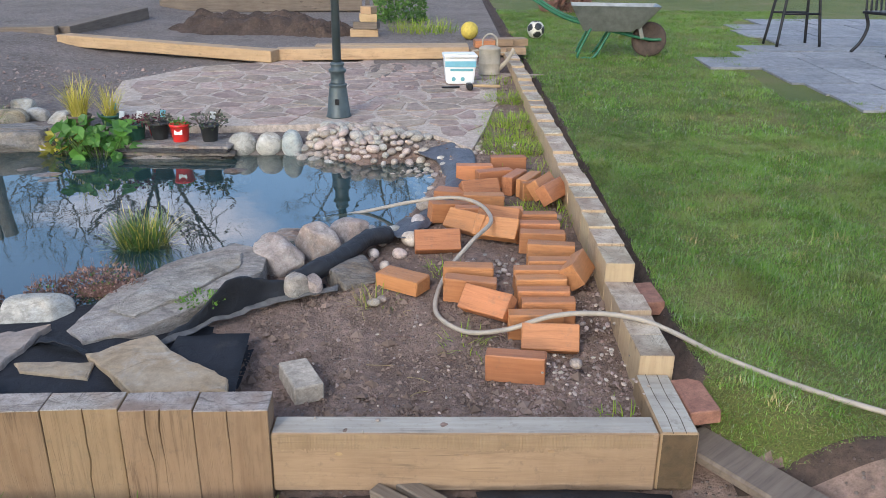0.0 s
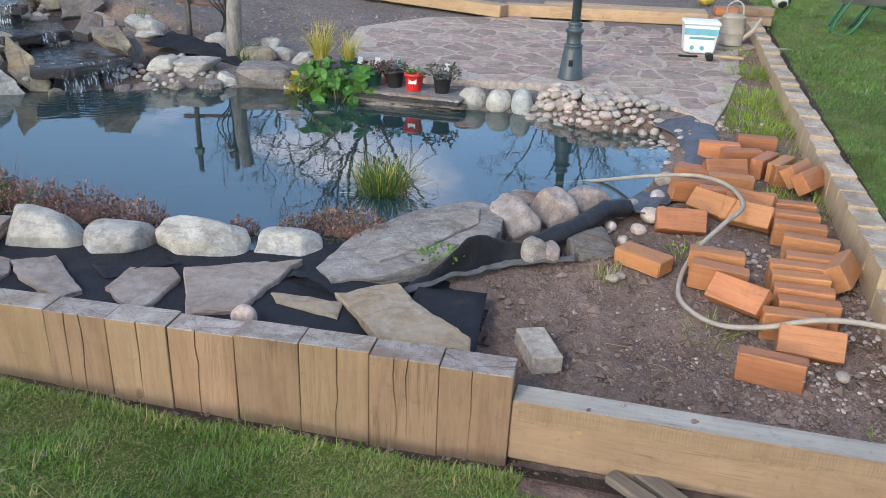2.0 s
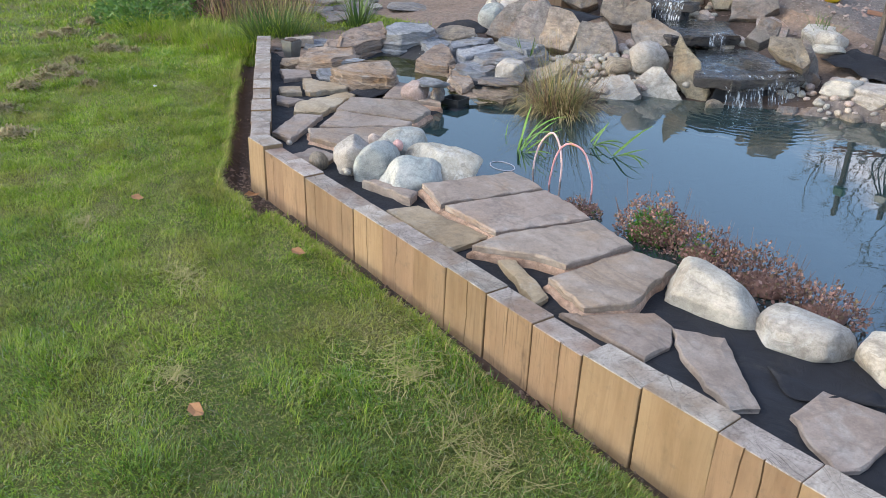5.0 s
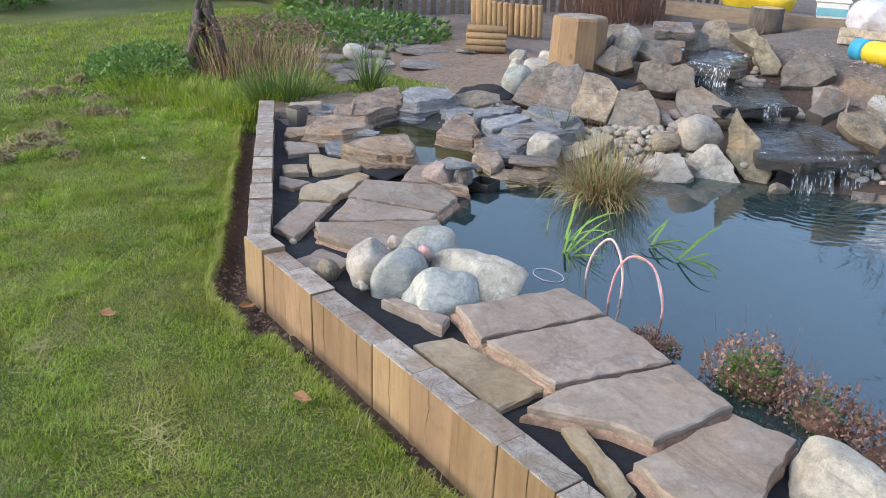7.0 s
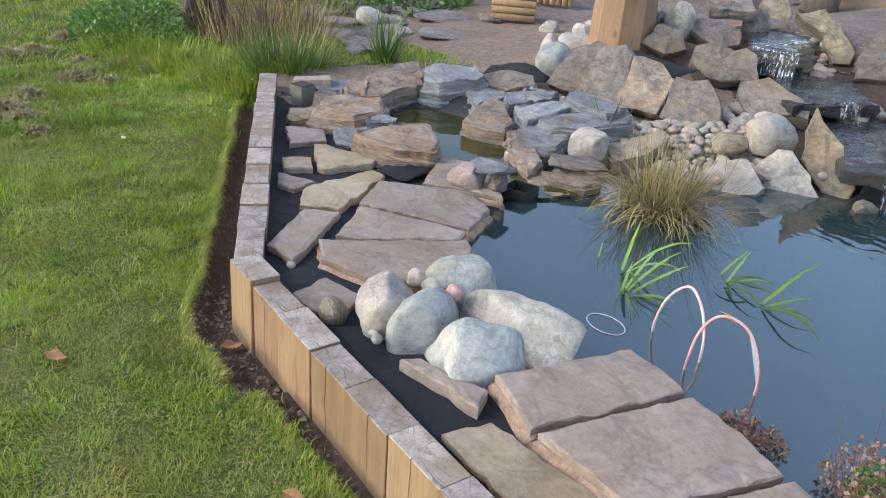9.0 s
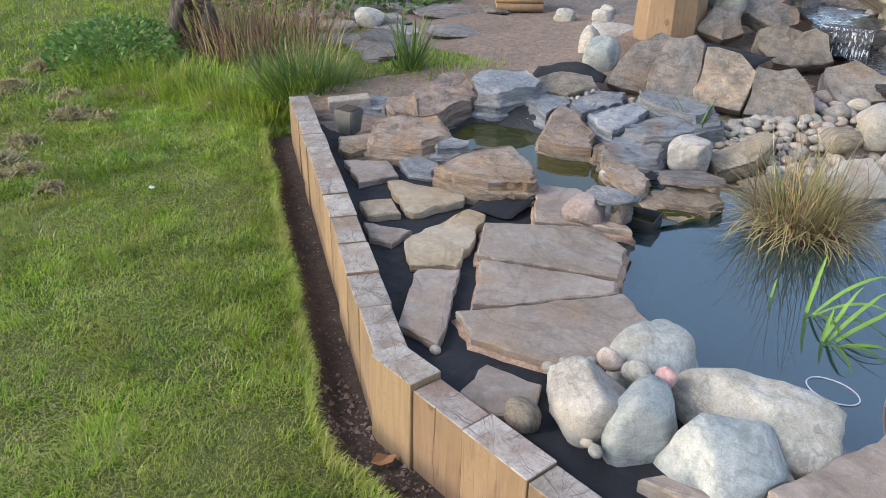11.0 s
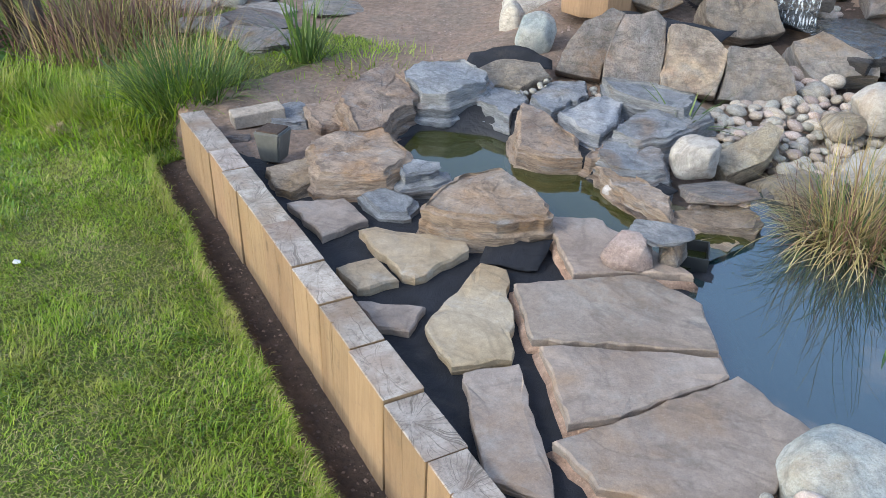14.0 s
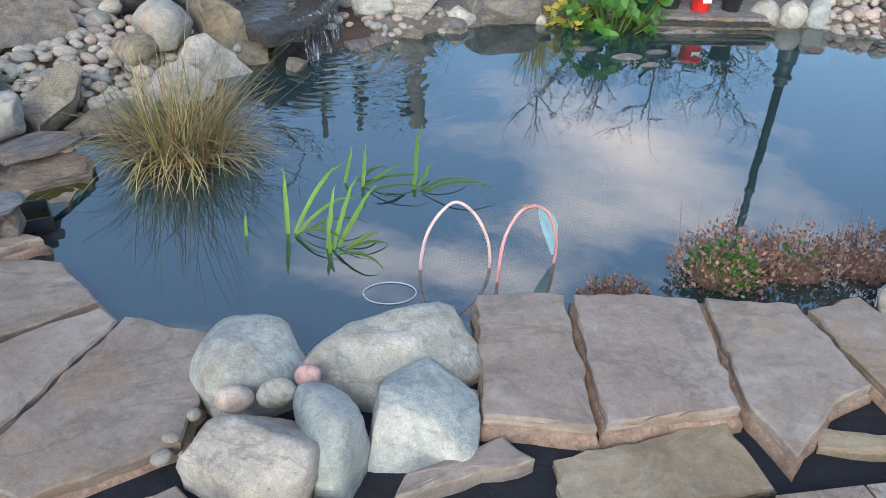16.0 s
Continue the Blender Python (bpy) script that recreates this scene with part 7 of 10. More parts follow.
for i, (sx, sy) in enumerate(seeds):
    if not in_poly(sx, sy, PATIO):
        continue
    cell = [(sx - 0.6, sy - 0.6), (sx + 0.6, sy - 0.6), (sx + 0.6, sy + 0.6), (sx - 0.6, sy + 0.6)]
    for j, (tx, ty) in enumerate(seeds):
        if j != i and abs(tx - sx) < 1.2 and abs(ty - sy) < 1.2:
            cell = clip_half(cell, (sx + tx) / 2, (sy + ty) / 2, tx - sx, ty - sy)
            if len(cell) < 3:
                break
    cell = [(x, y) for x, y in cell]
    if len(cell) < 3 or sum(in_poly(x, y, PATIO) for x, y in cell) < len(cell) - 1:
        continue
    cell = shrink(cell, rnd.uniform(0.010, 0.021))
    if len(cell) < 3:
        continue
    bm = bmesh.new()
    cx, cy = sum(p[0] for p in cell) / len(cell), sum(p[1] for p in cell) / len(cell)
    ring = []
    for a, b in zip(cell, cell[1:] + cell[:1]):
        n = max(1, int(math.hypot(b[0] - a[0], b[1] - a[1]) / 0.07))
        for k in range(n):
            t = k / n
            ring.append((a[0] + (b[0] - a[0]) * t - cx + rnd.gauss(0, 0.006), a[1] + (b[1] - a[1]) * t - cy + rnd.gauss(0, 0.006)))
    lo = [bm.verts.new((x, y, -0.03)) for x, y in ring]
    mid = [bm.verts.new((x, y, -0.004)) for x, y in ring]
    hi = [bm.verts.new((x * 0.985, y * 0.985, rnd.gauss(0, 0.0008))) for x, y in ring]
    for a, b in ((lo, mid), (mid, hi)):
        for k in range(len(ring)):
            bm.faces.new((a[k], a[(k + 1) % len(ring)], b[(k + 1) % len(ring)], b[k]))
    bm.faces.new(hi)
    bmesh.ops.recalc_face_normals(bm, faces=bm.faces[:])
    ob = part("paving_stone", bm, M_PAVING, patio)
    ob.matrix_world = pose(cx, cy, patio_z(cy) + rnd.uniform(-0.002, 0.003), 2.7, 0, 0)

lamp = thing("lamp_post", -0.75, 5.97, 0.265, "grey-green cast lamp post with ringed base on the patio", "lamp post")
part("base", lathe([(0.092, 0), (0.095, 0.008), (0.088, 0.02), (0.066, 0.21), (0.062, 0.225), (0.068, 0.235), (0.068, 0.245), (0.058, 0.25)], 24), M_LAMP, lamp, "flared base", True)
part("collar", lathe([(0.058, 0.25), (0.052, 0.26), (0.052, 0.325), (0.06, 0.33), (0.066, 0.34), (0.066, 0.352), (0.05, 0.36), (0.045, 0.375), (0.052, 0.385), (0.052, 0.395), (0.04, 0.405)], 24), M_LAMP, lamp, "ringed collar", True)
part("pole", lathe([(0.032, 0.40), (0.029, 1.2), (0.040, 1.21), (0.040, 1.24), (0.027, 1.25), (0.025, 1.95), (0.04, 1.97), (0.04, 2.0)], 20), M_LAMP, lamp, "", True)
part("lantern", lathe([(0.04, 2.0), (0.10, 2.08), (0.13, 2.32), (0.15, 2.33), (0.06, 2.44), (0.02, 2.52)], 6), M_LAMP, lamp, "six-sided lantern head")
part("hatch", box(0.03, 0.008, 0.045, 0.002, (0, -0.078, 0.1), (6, 0, 0)), M_DARKMETAL, lamp, "small service hatch")

# ---- shelf with potted plants ----
rock(-1.72, 5.43, 0.02, 0.80, 0.34, 0.15, 4, "slab", M_SLATE, "stacked dark slate ledge at the water", 41, (0, 0), group=EDGEG)
flagstone([(-2.12, 5.32), (-1.42, 5.28), (-1.34, 5.62), (-1.95, 5.70), (-2.1, 5.6)], 0.195, 0.022, M_SLATE, "dark flat slate shelf carrying plant pots", (1, 0), 5, "slate_shelf", EDGEG)
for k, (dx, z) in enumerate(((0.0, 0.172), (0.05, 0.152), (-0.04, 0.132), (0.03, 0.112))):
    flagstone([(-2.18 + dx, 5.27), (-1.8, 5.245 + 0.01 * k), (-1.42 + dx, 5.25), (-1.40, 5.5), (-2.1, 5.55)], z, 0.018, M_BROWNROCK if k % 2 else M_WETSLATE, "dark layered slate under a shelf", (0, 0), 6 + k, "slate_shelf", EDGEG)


def leaves(n, radius, height, size, mat_seed, up=0.4, droop=0.0, base=0.0):
    """A tuft of small pointed leaves filling a rounded crown."""
    r = random.Random(mat_seed)
    bm = bmesh.new()
    for i in range(n):
        a, e = r.uniform(0, 2 * math.pi), r.random()
        q = math.sqrt(r.random()) * radius
        p = Vector((q * math.cos(a), q * math.sin(a), base + height * e * (1 - 0.5 * (q / radius) ** 2)))
        d = Vector((math.cos(a) + r.gauss(0, 0.6), math.sin(a) + r.gauss(0, 0.6), up + r.gauss(0, 0.5))).normalized()
        w = d.cross(Vector((r.gauss(0, 1), r.gauss(0, 1), r.gauss(0, 1)))).normalized()
        s = size * r.uniform(0.6, 1.3)
        n2 = d.cross(w)
        vs = [p, p + d * s * 0.5 + w * s * 0.28 + n2 * s * 0.05, p + d * s - Vector((0, 0, droop * s)), p + d * s * 0.5 - w * s * 0.28 + n2 * s * 0.05]
        bm.faces.new([bm.verts.new(v) for v in vs])
    return bm


def blades(n, radius, length, width, seed, lean=0.5, curve=0.5, base_r=0.5, segs=4):
    """Arching grass blades from a common foot."""
    r = random.Random(seed)
    bm = bmesh.new()
    for i in range(n):
        a = r.uniform(0, 2 * math.pi)
        q = math.sqrt(r.random()) * radius * base_r
        p = Vector((q * math.cos(a), q * math.sin(a), 0))
        a += r.gauss(0, 0.5)
        out = Vector((math.cos(a), math.sin(a), 0))
        side = Vector((-math.sin(a), math.cos(a), 0))
        ln = length * r.uniform(0.55, 1.15)
        tilt, cv, twist = abs(r.gauss(0, lean)), curve * r.uniform(0.1, 1.6), r.gauss(0, 0.6)
        prev = None
        for k in range(segs + 1):
            t = k / segs
            ang = tilt + cv * t
            if k:
                out = (out + side * twist / segs).normalized()
                side = Vector((-out.y, out.x, 0))
                p = p + (out * math.sin(ang) + Vector((0, 0, math.cos(ang)))) * (ln / segs)
            w = width * (1 - t) ** 0.7 * 0.5 + 0.0004
            cur = (bm.verts.new(p - side * w), bm.verts.new(p + side * w))
            if prev:
                bm.faces.new((prev[0], prev[1], cur[1], cur[0]))
            prev = cur
    return bm


def flower_pot(x, y, z, r, h, mat, label, plant_label, leaf_mat, plant, tag=None):
    pot = thing("plant_pot", x, y, z, label, "plant pot", "potted plants on the shelf")
    part("pot", lathe([(r * 0.72, 0), (r * 0.74, 0.004), (r * 0.95, h * 0.86), (r * 1.03, h * 0.87), (r * 1.04, h), (r * 0.94, h), (r * 0.9, h * 0.9), (r * 0.2, h * 0.88)], 20), mat, pot, "", True).matrix_world = pose(x, y, z)
    o = part("plant", plant, leaf_mat, pot, plant_label)
    o.matrix_world = pose(x, y, z + h * 0.85)
    if tag:
        o = part("plant_tag", box(0.035, 0.003, 0.055, 0.001), tag, pot, "plastic plant label")
        o.matrix_world = pose(x + r * 0.3, y + r * 0.4, z + h + 0.03, 14, 8, 20)
    return pot


flower_pot(-2.10, 5.49, 0.19, 0.068, 0.115, M_GREENPLASTIC, "green plastic pot with a purple plant", "purple leafy plant", M_PURPLELEAF, leaves(150, 0.09, 0.09, 0.03, 1), M_WHITEPLASTIC)
flower_pot(-2.00, 5.60, 0.19, 0.055, 0.10, M_REDPLASTIC, "small red plastic pot behind others", "purple leafy plant", M_PURPLELEAF, leaves(80, 0.06, 0.07, 0.026, 2))
flower_pot(-1.94, 5.50, 0.19, 0.068, 0.12, M_BLACKPLASTIC, "black plastic pot with a grey-green herb", "grey-green herb", M_HERB, leaves(170, 0.09, 0.10, 0.028, 3), M_BLUEPLASTIC)
redp = flower_pot(-1.78, 5.44, 0.19, 0.068, 0.125, M_REDPLASTIC, "red plastic pot with a low green plant", "low green plant", M_GREENLEAF, leaves(90, 0.06, 0.05, 0.024, 4))
o = part("sticker", box(0.055, 0.004, 0.035, 0.001), M_WHITEPLASTIC, redp, "white paper label")
o.matrix_world = pose(-1.775, 5.379, 0.25, -10, 0, 4)
flower_pot(-1.58, 5.45, 0.19, 0.066, 0.12, M_BLACKPLASTIC, "black plastic pot with a spreading herb", "spreading dusty herb", M_HERB, leaves(240, 0.12, 0.12, 0.028, 5), M_WHITEPLASTIC)
flower_pot(-2.62, 5.80, 0.19, 0.085, 0.11, M_OLDWOOD, "pot of tall golden sedge at the pond", "tall golden sedge", M_YELLOWGRASS, blades(150, 0.1, 0.30, 0.006, 6, 0.25, 0.5))
flower_pot(-2.42, 5.86, 0.19, 0.07, 0.10, M_GREENPLASTIC, "pot of golden sedge with a label", "golden sedge", M_YELLOWGRASS, blades(110, 0.08, 0.24, 0.005, 7, 0.3, 0.5), M_BLUEPLASTIC)
flower_pot(-2.28, 5.66, 0.19, 0.05, 0.08, M_TEAL, "small teal pot with a plant label", "low green plant", M_GREENLEAF, leaves(40, 0.05, 0.05, 0.024, 8), M_WHITEPLASTIC)

# marsh marigold with broad round leaves on stalks
marsh = thing("marsh_plant", -2.32, 5.36, WATER - 0.05, "broad-leaved bright green marsh plant at the water edge", "plant")
rnd = random.Random(31)
bm_s = None
bm_l = bmesh.new()
for i in range(86):
    a, q = rnd.uniform(0, 2 * math.pi), math.sqrt(rnd.random()) * 0.30
    tip = Vector((q * math.cos(a), q * math.sin(a) * 0.7, rnd.uniform(0.10, 0.36) - 0.35 * q))
    bm_s = tube([(0.3 * tip.x, 0.3 * tip.y, 0), (0.8 * tip.x, 0.8 * tip.y, tip.z * 0.6), tuple(tip)], 0.005, 5, bm_s, 0.6, 3)
    n = Vector((math.cos(a) * 0.5 + rnd.gauss(0, 0.25), math.sin(a) * 0.5 - 0.35 + rnd.gauss(0, 0.25), 0.7)).normalized()
    u = n.orthogonal().normalized()
    v = n.cross(u)
    s = rnd.uniform(0.032, 0.065)
    c = bm_l.verts.new(tip + n * -0.012)
    ring = []
    for k in range(11):
        th = 0.35 + (2 * math.pi - 0.7) * k / 10
        rr = s * (1 + 0.1 * math.sin(5 * th))
        ring.append(bm_l.verts.new(tip + u * rr * math.cos(th) + v * rr * math.sin(th) + n * (0.008 * math.sin(3 * th))))
    for k in range(10):
        bm_l.faces.new((c, ring[k], ring[k + 1]))
part("stalk_tangle", bm_s, M_RUSH, marsh).matrix_world = marsh.matrix_world
part("foliage", bm_l, M_BROADLEAF, marsh, "broad round leaves").matrix_world = marsh.matrix_world
o = part("old_foliage", leaves(60, 0.12, 0.16, 0.07, 9), M_YELLOWGRASS, marsh, "yellowing long leaves")
o.matrix_world = pose(-2.58, 5.40, WATER)

# ---- tub, can and hammer ----
tub = thing("plastic_tub", 0.18, 7.23, patio_z(7.23), "white plastic tub with pale blue print and closed lid", "tub", rz=4)


def taper_box(w1, d1, w2, d2, h, bev=0.012):
    bm = box(1, 1, 1, 0)
    for v in bm.verts:
        k = v.co.z
        v.co = Vector((v.co.x * (w1 + (w2 - w1) * k), v.co.y * (d1 + (d2 - d1) * k), k * h))
    bmesh.ops.bevel(bm, geom=bm.edges[:], offset=bev, segments=2, affect="EDGES")
    return bm


def put(ob, parent, m=None):
    ob.parent = parent
    ob.matrix_world = parent.matrix_world @ (m if m is not None else Matrix.Identity(4))
    return ob


put(part("body", taper_box(0.24, 0.2, 0.285, 0.235, 0.235), M_WHITEPLASTIC, tub), tub)
put(part("lid", box(0.30, 0.25, 0.03, 0.01, (0, 0, 0.225)), M_WHITEPLASTIC, tub, "white rimmed lid"), tub)
put(part("band", box(0.272, 0.004, 0.05, 0.001, (0, -0.117, 0.15), (3.5, 0, 0)), M_BLUEPLASTIC, tub, "pale blue printed band"), tub)
put(part("print", box(0.20, 0.004, 0.018, 0.001, (0.01, -0.113, 0.115), (3.5, 0, 0)), M_TEAL, tub, "unreadable teal lettering"), tub)
put(part("badge", lathe([(0.018, 0), (0.018, 0.003)], 14, None, pose(-0.06, -0.106, 0.045, 93, 0, 0)), M_TEAL, tub, "round printed badge"), tub)
put(part("badge", lathe([(0.018, 0), (0.018, 0.003)], 14, None, pose(0.02, -0.106, 0.045, 93, 0, 0)), M_TEAL, tub, "round printed badge"), tub)
put(part("handle", tube([(-0.15, 0, 0.23), (-0.13, -0.09, 0.255), (0, -0.125, 0.262), (0.13, -0.09, 0.255), (0.15, 0, 0.23)], 0.005, 6), M_WHITEPLASTIC, tub, "folded carrying handle"), tub)

can = thing("watering_can", 0.47, 7.62, patio_z(7.62), "tarnished zinc watering can with an arched handle", "watering can", rz=-6)
put(part("body", lathe([(0.10, 0), (0.105, 0.004), (0.104, 0.012), (0.10, 0.02), (0.10, 0.10), (0.103, 0.105), (0.10, 0.11), (0.10, 0.23), (0.104, 0.235), (0.09, 0.25), (0.05, 0.262)], 24), M_CANMETAL, can, "", True), can)
put(part("spout", tube([(0.09, 0, 0.05), (0.17, -0.02, 0.14), (0.22, -0.03, 0.24)], 0.022, 10, None, 0.7), M_CANMETAL, can, "straight spout", True), can)
put(part("brace", tube([(0.09, 0, 0.20), (0.19, -0.02, 0.20)], 0.005, 6), M_CANMETAL, can), can)
put(part("handle", tube([(-0.07, 0, 0.24), (-0.06, 0, 0.33), (0.0, 0, 0.37), (0.06, 0, 0.33), (0.07, 0, 0.24)], 0.008, 8), M_CANMETAL, can, "arched carrying handle", True), can)
put(part("grip", tube([(-0.1, 0, 0.22), (-0.17, 0, 0.20), (-0.18, 0, 0.12), (-0.1, 0, 0.06)], 0.008, 8), M_CANMETAL, can, "rear handle", True), can)
hammer = thing("lump_hammer", 0.36, 6.93, patio_z(6.93) + 0.005, "short lump hammer with a wooden handle on the patio", "hammer", rz=6)
put(part("head", box(0.05, 0.05, 0.10, 0.008, (-0.1, 0.05, 0.025), (90, 0, 0)), M_DARKMETAL, hammer, "dark steel head"), hammer)
put(part("handle", tube([(-0.09, 0, 0.03), (0.05, 0, 0.026), (0.17, 0, 0.022)], 0.013, 8), M_NEWBEAM, hammer, "wooden handle", True), hammer)
solid("trowel", box(0.16, 0.03, 0.012, 0.004), M_DARKMETAL, pose(0.10, 6.98, patio_z(6.98) + 0.004, 2.7, 0, 14), "dark pointing tool on the patio", "trowel")

# ---- timbers, soil bed and clutter behind the patio ----
def beam(x1, y1, z1, x2, y2, z2, w, h, mat, label, group=""):
    d = Vector((x2 - x1, y2 - y1, z2 - z1))
    bm = box(d.length, w, h, 0.006)
    return solid("timber_beam", bm, mat, pose((x1 + x2) / 2, (y1 + y2) / 2, (z1 + z2) / 2, 0, -math.degrees(math.asin(d.z / d.length)), math.degrees(math.atan2(d.y, d.x))), label, "timber beam", group)


beam(-1.66, 8.36, 0.375, 0.30, 8.46, 0.40, 0.2, 0.115, M_NEWBEAM, "fresh orange pine sleeper lying behind the patio", "sleepers behind the patio")
beam(-4.12, 9.02, 0.435, -1.64, 8.20, 0.375, 0.2, 0.115, M_NEWBEAM, "fresh pine sleeper lying on gravel", "sleepers behind the patio")
beam(-1.3, 8.62, 0.40, 0.3, 8.72, 0.41, 0.2, 0.10, M_NEWBEAM, "fresh pine sleeper behind another one", "sleepers behind the patio")
for i, (x, y, z, m, c) in enumerate(((0.42, 8.52, 0.41, M_BEAM, "pale"), (0.60, 8.56, 0.42, M_BEAM, "pale"), (0.80, 8.62, 0.42, M_BEAM, "pale"), (0.47, 8.60, 0.49, M_BLOCK, "orange"), (0.66, 8.66, 0.50, M_BEAM, "pale"), (0.82, 8.80, 0.49, M_BEAM, "pale"))):
    solid("timber_offcut", box(0.21, 0.2, 0.075, 0.005), m, pose(x, y, z, 0, 0, 4 * i - 8), c + " timber offcut stacked at the wall end", "timber offcut", "stacked offcuts")
beam(-5.6, 9.05, 0.44, -4.30, 9.30, 0.45, 0.22, 0.16, M_OLDWOOD, "old dark sleeper edging a soil bed", "old dark sleepers")
beam(-4.28, 9.35, 0.44, -4.05, 11.3, 0.52, 0.22, 0.16, M_OLDWOOD, "old dark sleeper edging a soil bed", "old dark sleepers")
beam(-8.5, 9.0, 0.40, -5.62, 9.03, 0.44, 0.22, 0.16, M_OLDWOOD, "old dark sleeper edging a soil bed", "old dark sleepers")
beam(-4.2, 12.6, 0.52, -1.2, 12.9, 0.55, 0.2, 0.18, M_OLDWOOD, "old dark sleeper at the back", "old dark sleepers")
for x, y, w, d, h, s in ((-2.4, 10.7, 2.6, 1.4, 0.20, 1), (-1.5, 10.3, 1.2, 0.8, 0.16, 2)):
    bm = bmesh.new()
    bmesh.ops.create_grid(bm, x_segments=60, y_segments=40, size=1)
    for v in bm.verts:
        q = max(0, 1 - v.co.length)
        v.co = Vector((v.co.x * w / 2, v.co.y * d / 2, h * smoothstep(0, 0.5, q) * (1 + 0.7 * noise.noise((v.co.x * 5, v.co.y * 5, s))) + 0.04 * noise.noise((v.co.x * 16, v.co.y * 16, s)) - 0.06))
    solid("soil_heap", bm, M_TRENCH, pose(x, y, ground_height(x, y)), "rough heap of dug dark soil", "soil heap", smooth=True)
for i, (dx, dz, w, rz) in enumerate(((0, 0, 0.34, 5), (0.03, 0.09, 0.30, -8), (0.05, 0.18, 0.20, 10), (0.06, 0.27, 0.14, -20))):
    solid("timber_offcut", box(w, 0.18, 0.088, 0.005), M_NEWBEAM if i != 1 else M_OLDWOOD, pose(-0.92 + dx, 10.1, ground_height(-0.9, 10.1) + dz, 0, 0, rz), "pale timber offcut in a small stack", "timber offcut", "stacked offcuts")

# ---- wheelbarrow ----
bx, by, bz = 1.78, 8.75, ground_height(1.78, 8.75)
barrow = thing("wheelbarrow", bx, by, bz, "dented galvanised wheelbarrow on green tube legs", "wheelbarrow", rz=-8)
bm = box(1, 1, 1, 0)
for v in bm.verts:
    k = v.co.z
    v.co = Vector((v.co.x * (0.50 + 0.42 * k) + 0.06 * k, v.co.y * (0.40 + 0.22 * k), 0.27 + 0.27 * k))
top_face = max(bm.faces, key=lambda f: f.calc_center_median().z)
bmesh.ops.inset_region(bm, faces=[top_face], thickness=0.012)
top_face = max((f for f in bm.faces), key=lambda f: f.calc_center_median().z if f.calc_area() > 0.2 else -1)
for v in top_face.verts:
    v.co = Vector((v.co.x * 0.62, v.co.y * 0.68, 0.30))
bmesh.ops.bevel(bm, geom=bm.edges[:], offset=0.012, segments=2, affect="EDGES")
put(part("tray", bm, M_GALV, barrow, "dented grey metal tray"), barrow)
for s in (-1, 1):
    put(part("handle_tube", tube([(-0.85, s * 0.26, 0.62), (-0.45, s * 0.22, 0.40), (0.1, s * 0.14, 0.26), (0.42, s * 0.07, 0.19), (0.56, s * 0.07, 0.19)], 0.016, 8), M_GREENMETAL, barrow, "", True), barrow)
    put(part("leg", tube([(-0.18, s * 0.20, 0.30), (-0.30, s * 0.22, 0.02), (-0.22, s * 0.22, 0.0), (-0.12, s * 0.20, 0.02), (0.02, s * 0.15, 0.26)], 0.014, 8), M_GREENMETAL, barrow, "bent green leg", True), barrow)
    put(part("stay", box(0.04, 0.006, 0.30, 0.002, (0.36, s * 0.10, 0.20), (0, -16, 0)), M_GALV, barrow, "flat steel stay"), barrow)
wheel = put(part("wheel", lathe([(0.10, -0.04), (0.155, -0.045), (0.178, -0.03), (0.182, 0), (0.178, 0.03), (0.155, 0.045), (0.10, 0.04)], 28, None, pose(0.44, 0, 0.182, 90, 0, 0)), M_TYRE, barrow, "dusty rubber tyre", True), barrow)
o = part("rim", lathe([(0.02, -0.05), (0.03, -0.03), (0.09, -0.025), (0.112, -0.036), (0.112, 0.036), (0.09, 0.025), (0.03, 0.03), (0.02, 0.05)], 24, None, pose(0.44, 0, 0.182, 90, 0, 0)), M_DARKMETAL, wheel, "dark rim", True)
o.matrix_world = barrow.matrix_world

# ---- balls ----
def ball(x, y, r, mat, label, patches=None):
    z = ground_height(x, y) + r
    bm = bmesh.new()
    bmesh.ops.create_icosphere(bm, subdivisions=4, radius=r)
    if patches:
        for f in bm.faces:
            d = f.calc_center_median().normalized()
            if any(d.dot(Vector(p).normalized()) > 0.90 for p in patches):
                f.material_index = 1
        return solid("football", bm, (mat, M_BLACKPLASTIC), pose(x, y, z), label, "ball", smooth=True)
    return solid("football", bm, mat, pose(x, y, z), label, "ball", smooth=True)


ball(1.18, 10.1, 0.105, M_BALLWHITE, "scuffed white football with black patches on grass", [(0.2, -1, 0.5), (0.9, -0.5, 0), (-0.8, -0.5, 0.3), (0, 0, 1), (0.1, -0.9, -0.6)])
ball(0.36, 9.9, 0.105, M_BALLYELLOW, "scuffed yellow football on grass")
o = thing("brush_heap", 2.0, 13.2, ground_height(2.0, 13.2), "small heap of dead brown cuttings on grass", "brush heap")
put(part("cuttings", leaves(260, 0.32, 0.30, 0.16, 51, 0.6), M_RUSSET, o), o)

# ---- grey stone terrace with bar stool and chair ----
TERR = [(2.87, 6.61), (3.62, 6.46), (8.5, 6.3), (8.5, 12.1), (4.28, 12.11), (3.81, 9.68), (3.15, 8.17), (2.99, 7.97)]
terrace = thing("terrace", 5, 9, 0.35, "terrace of large grey slate flags", "terrace", kind="structure")


def terr_z(y):
    return outside(4, y) + 0.018


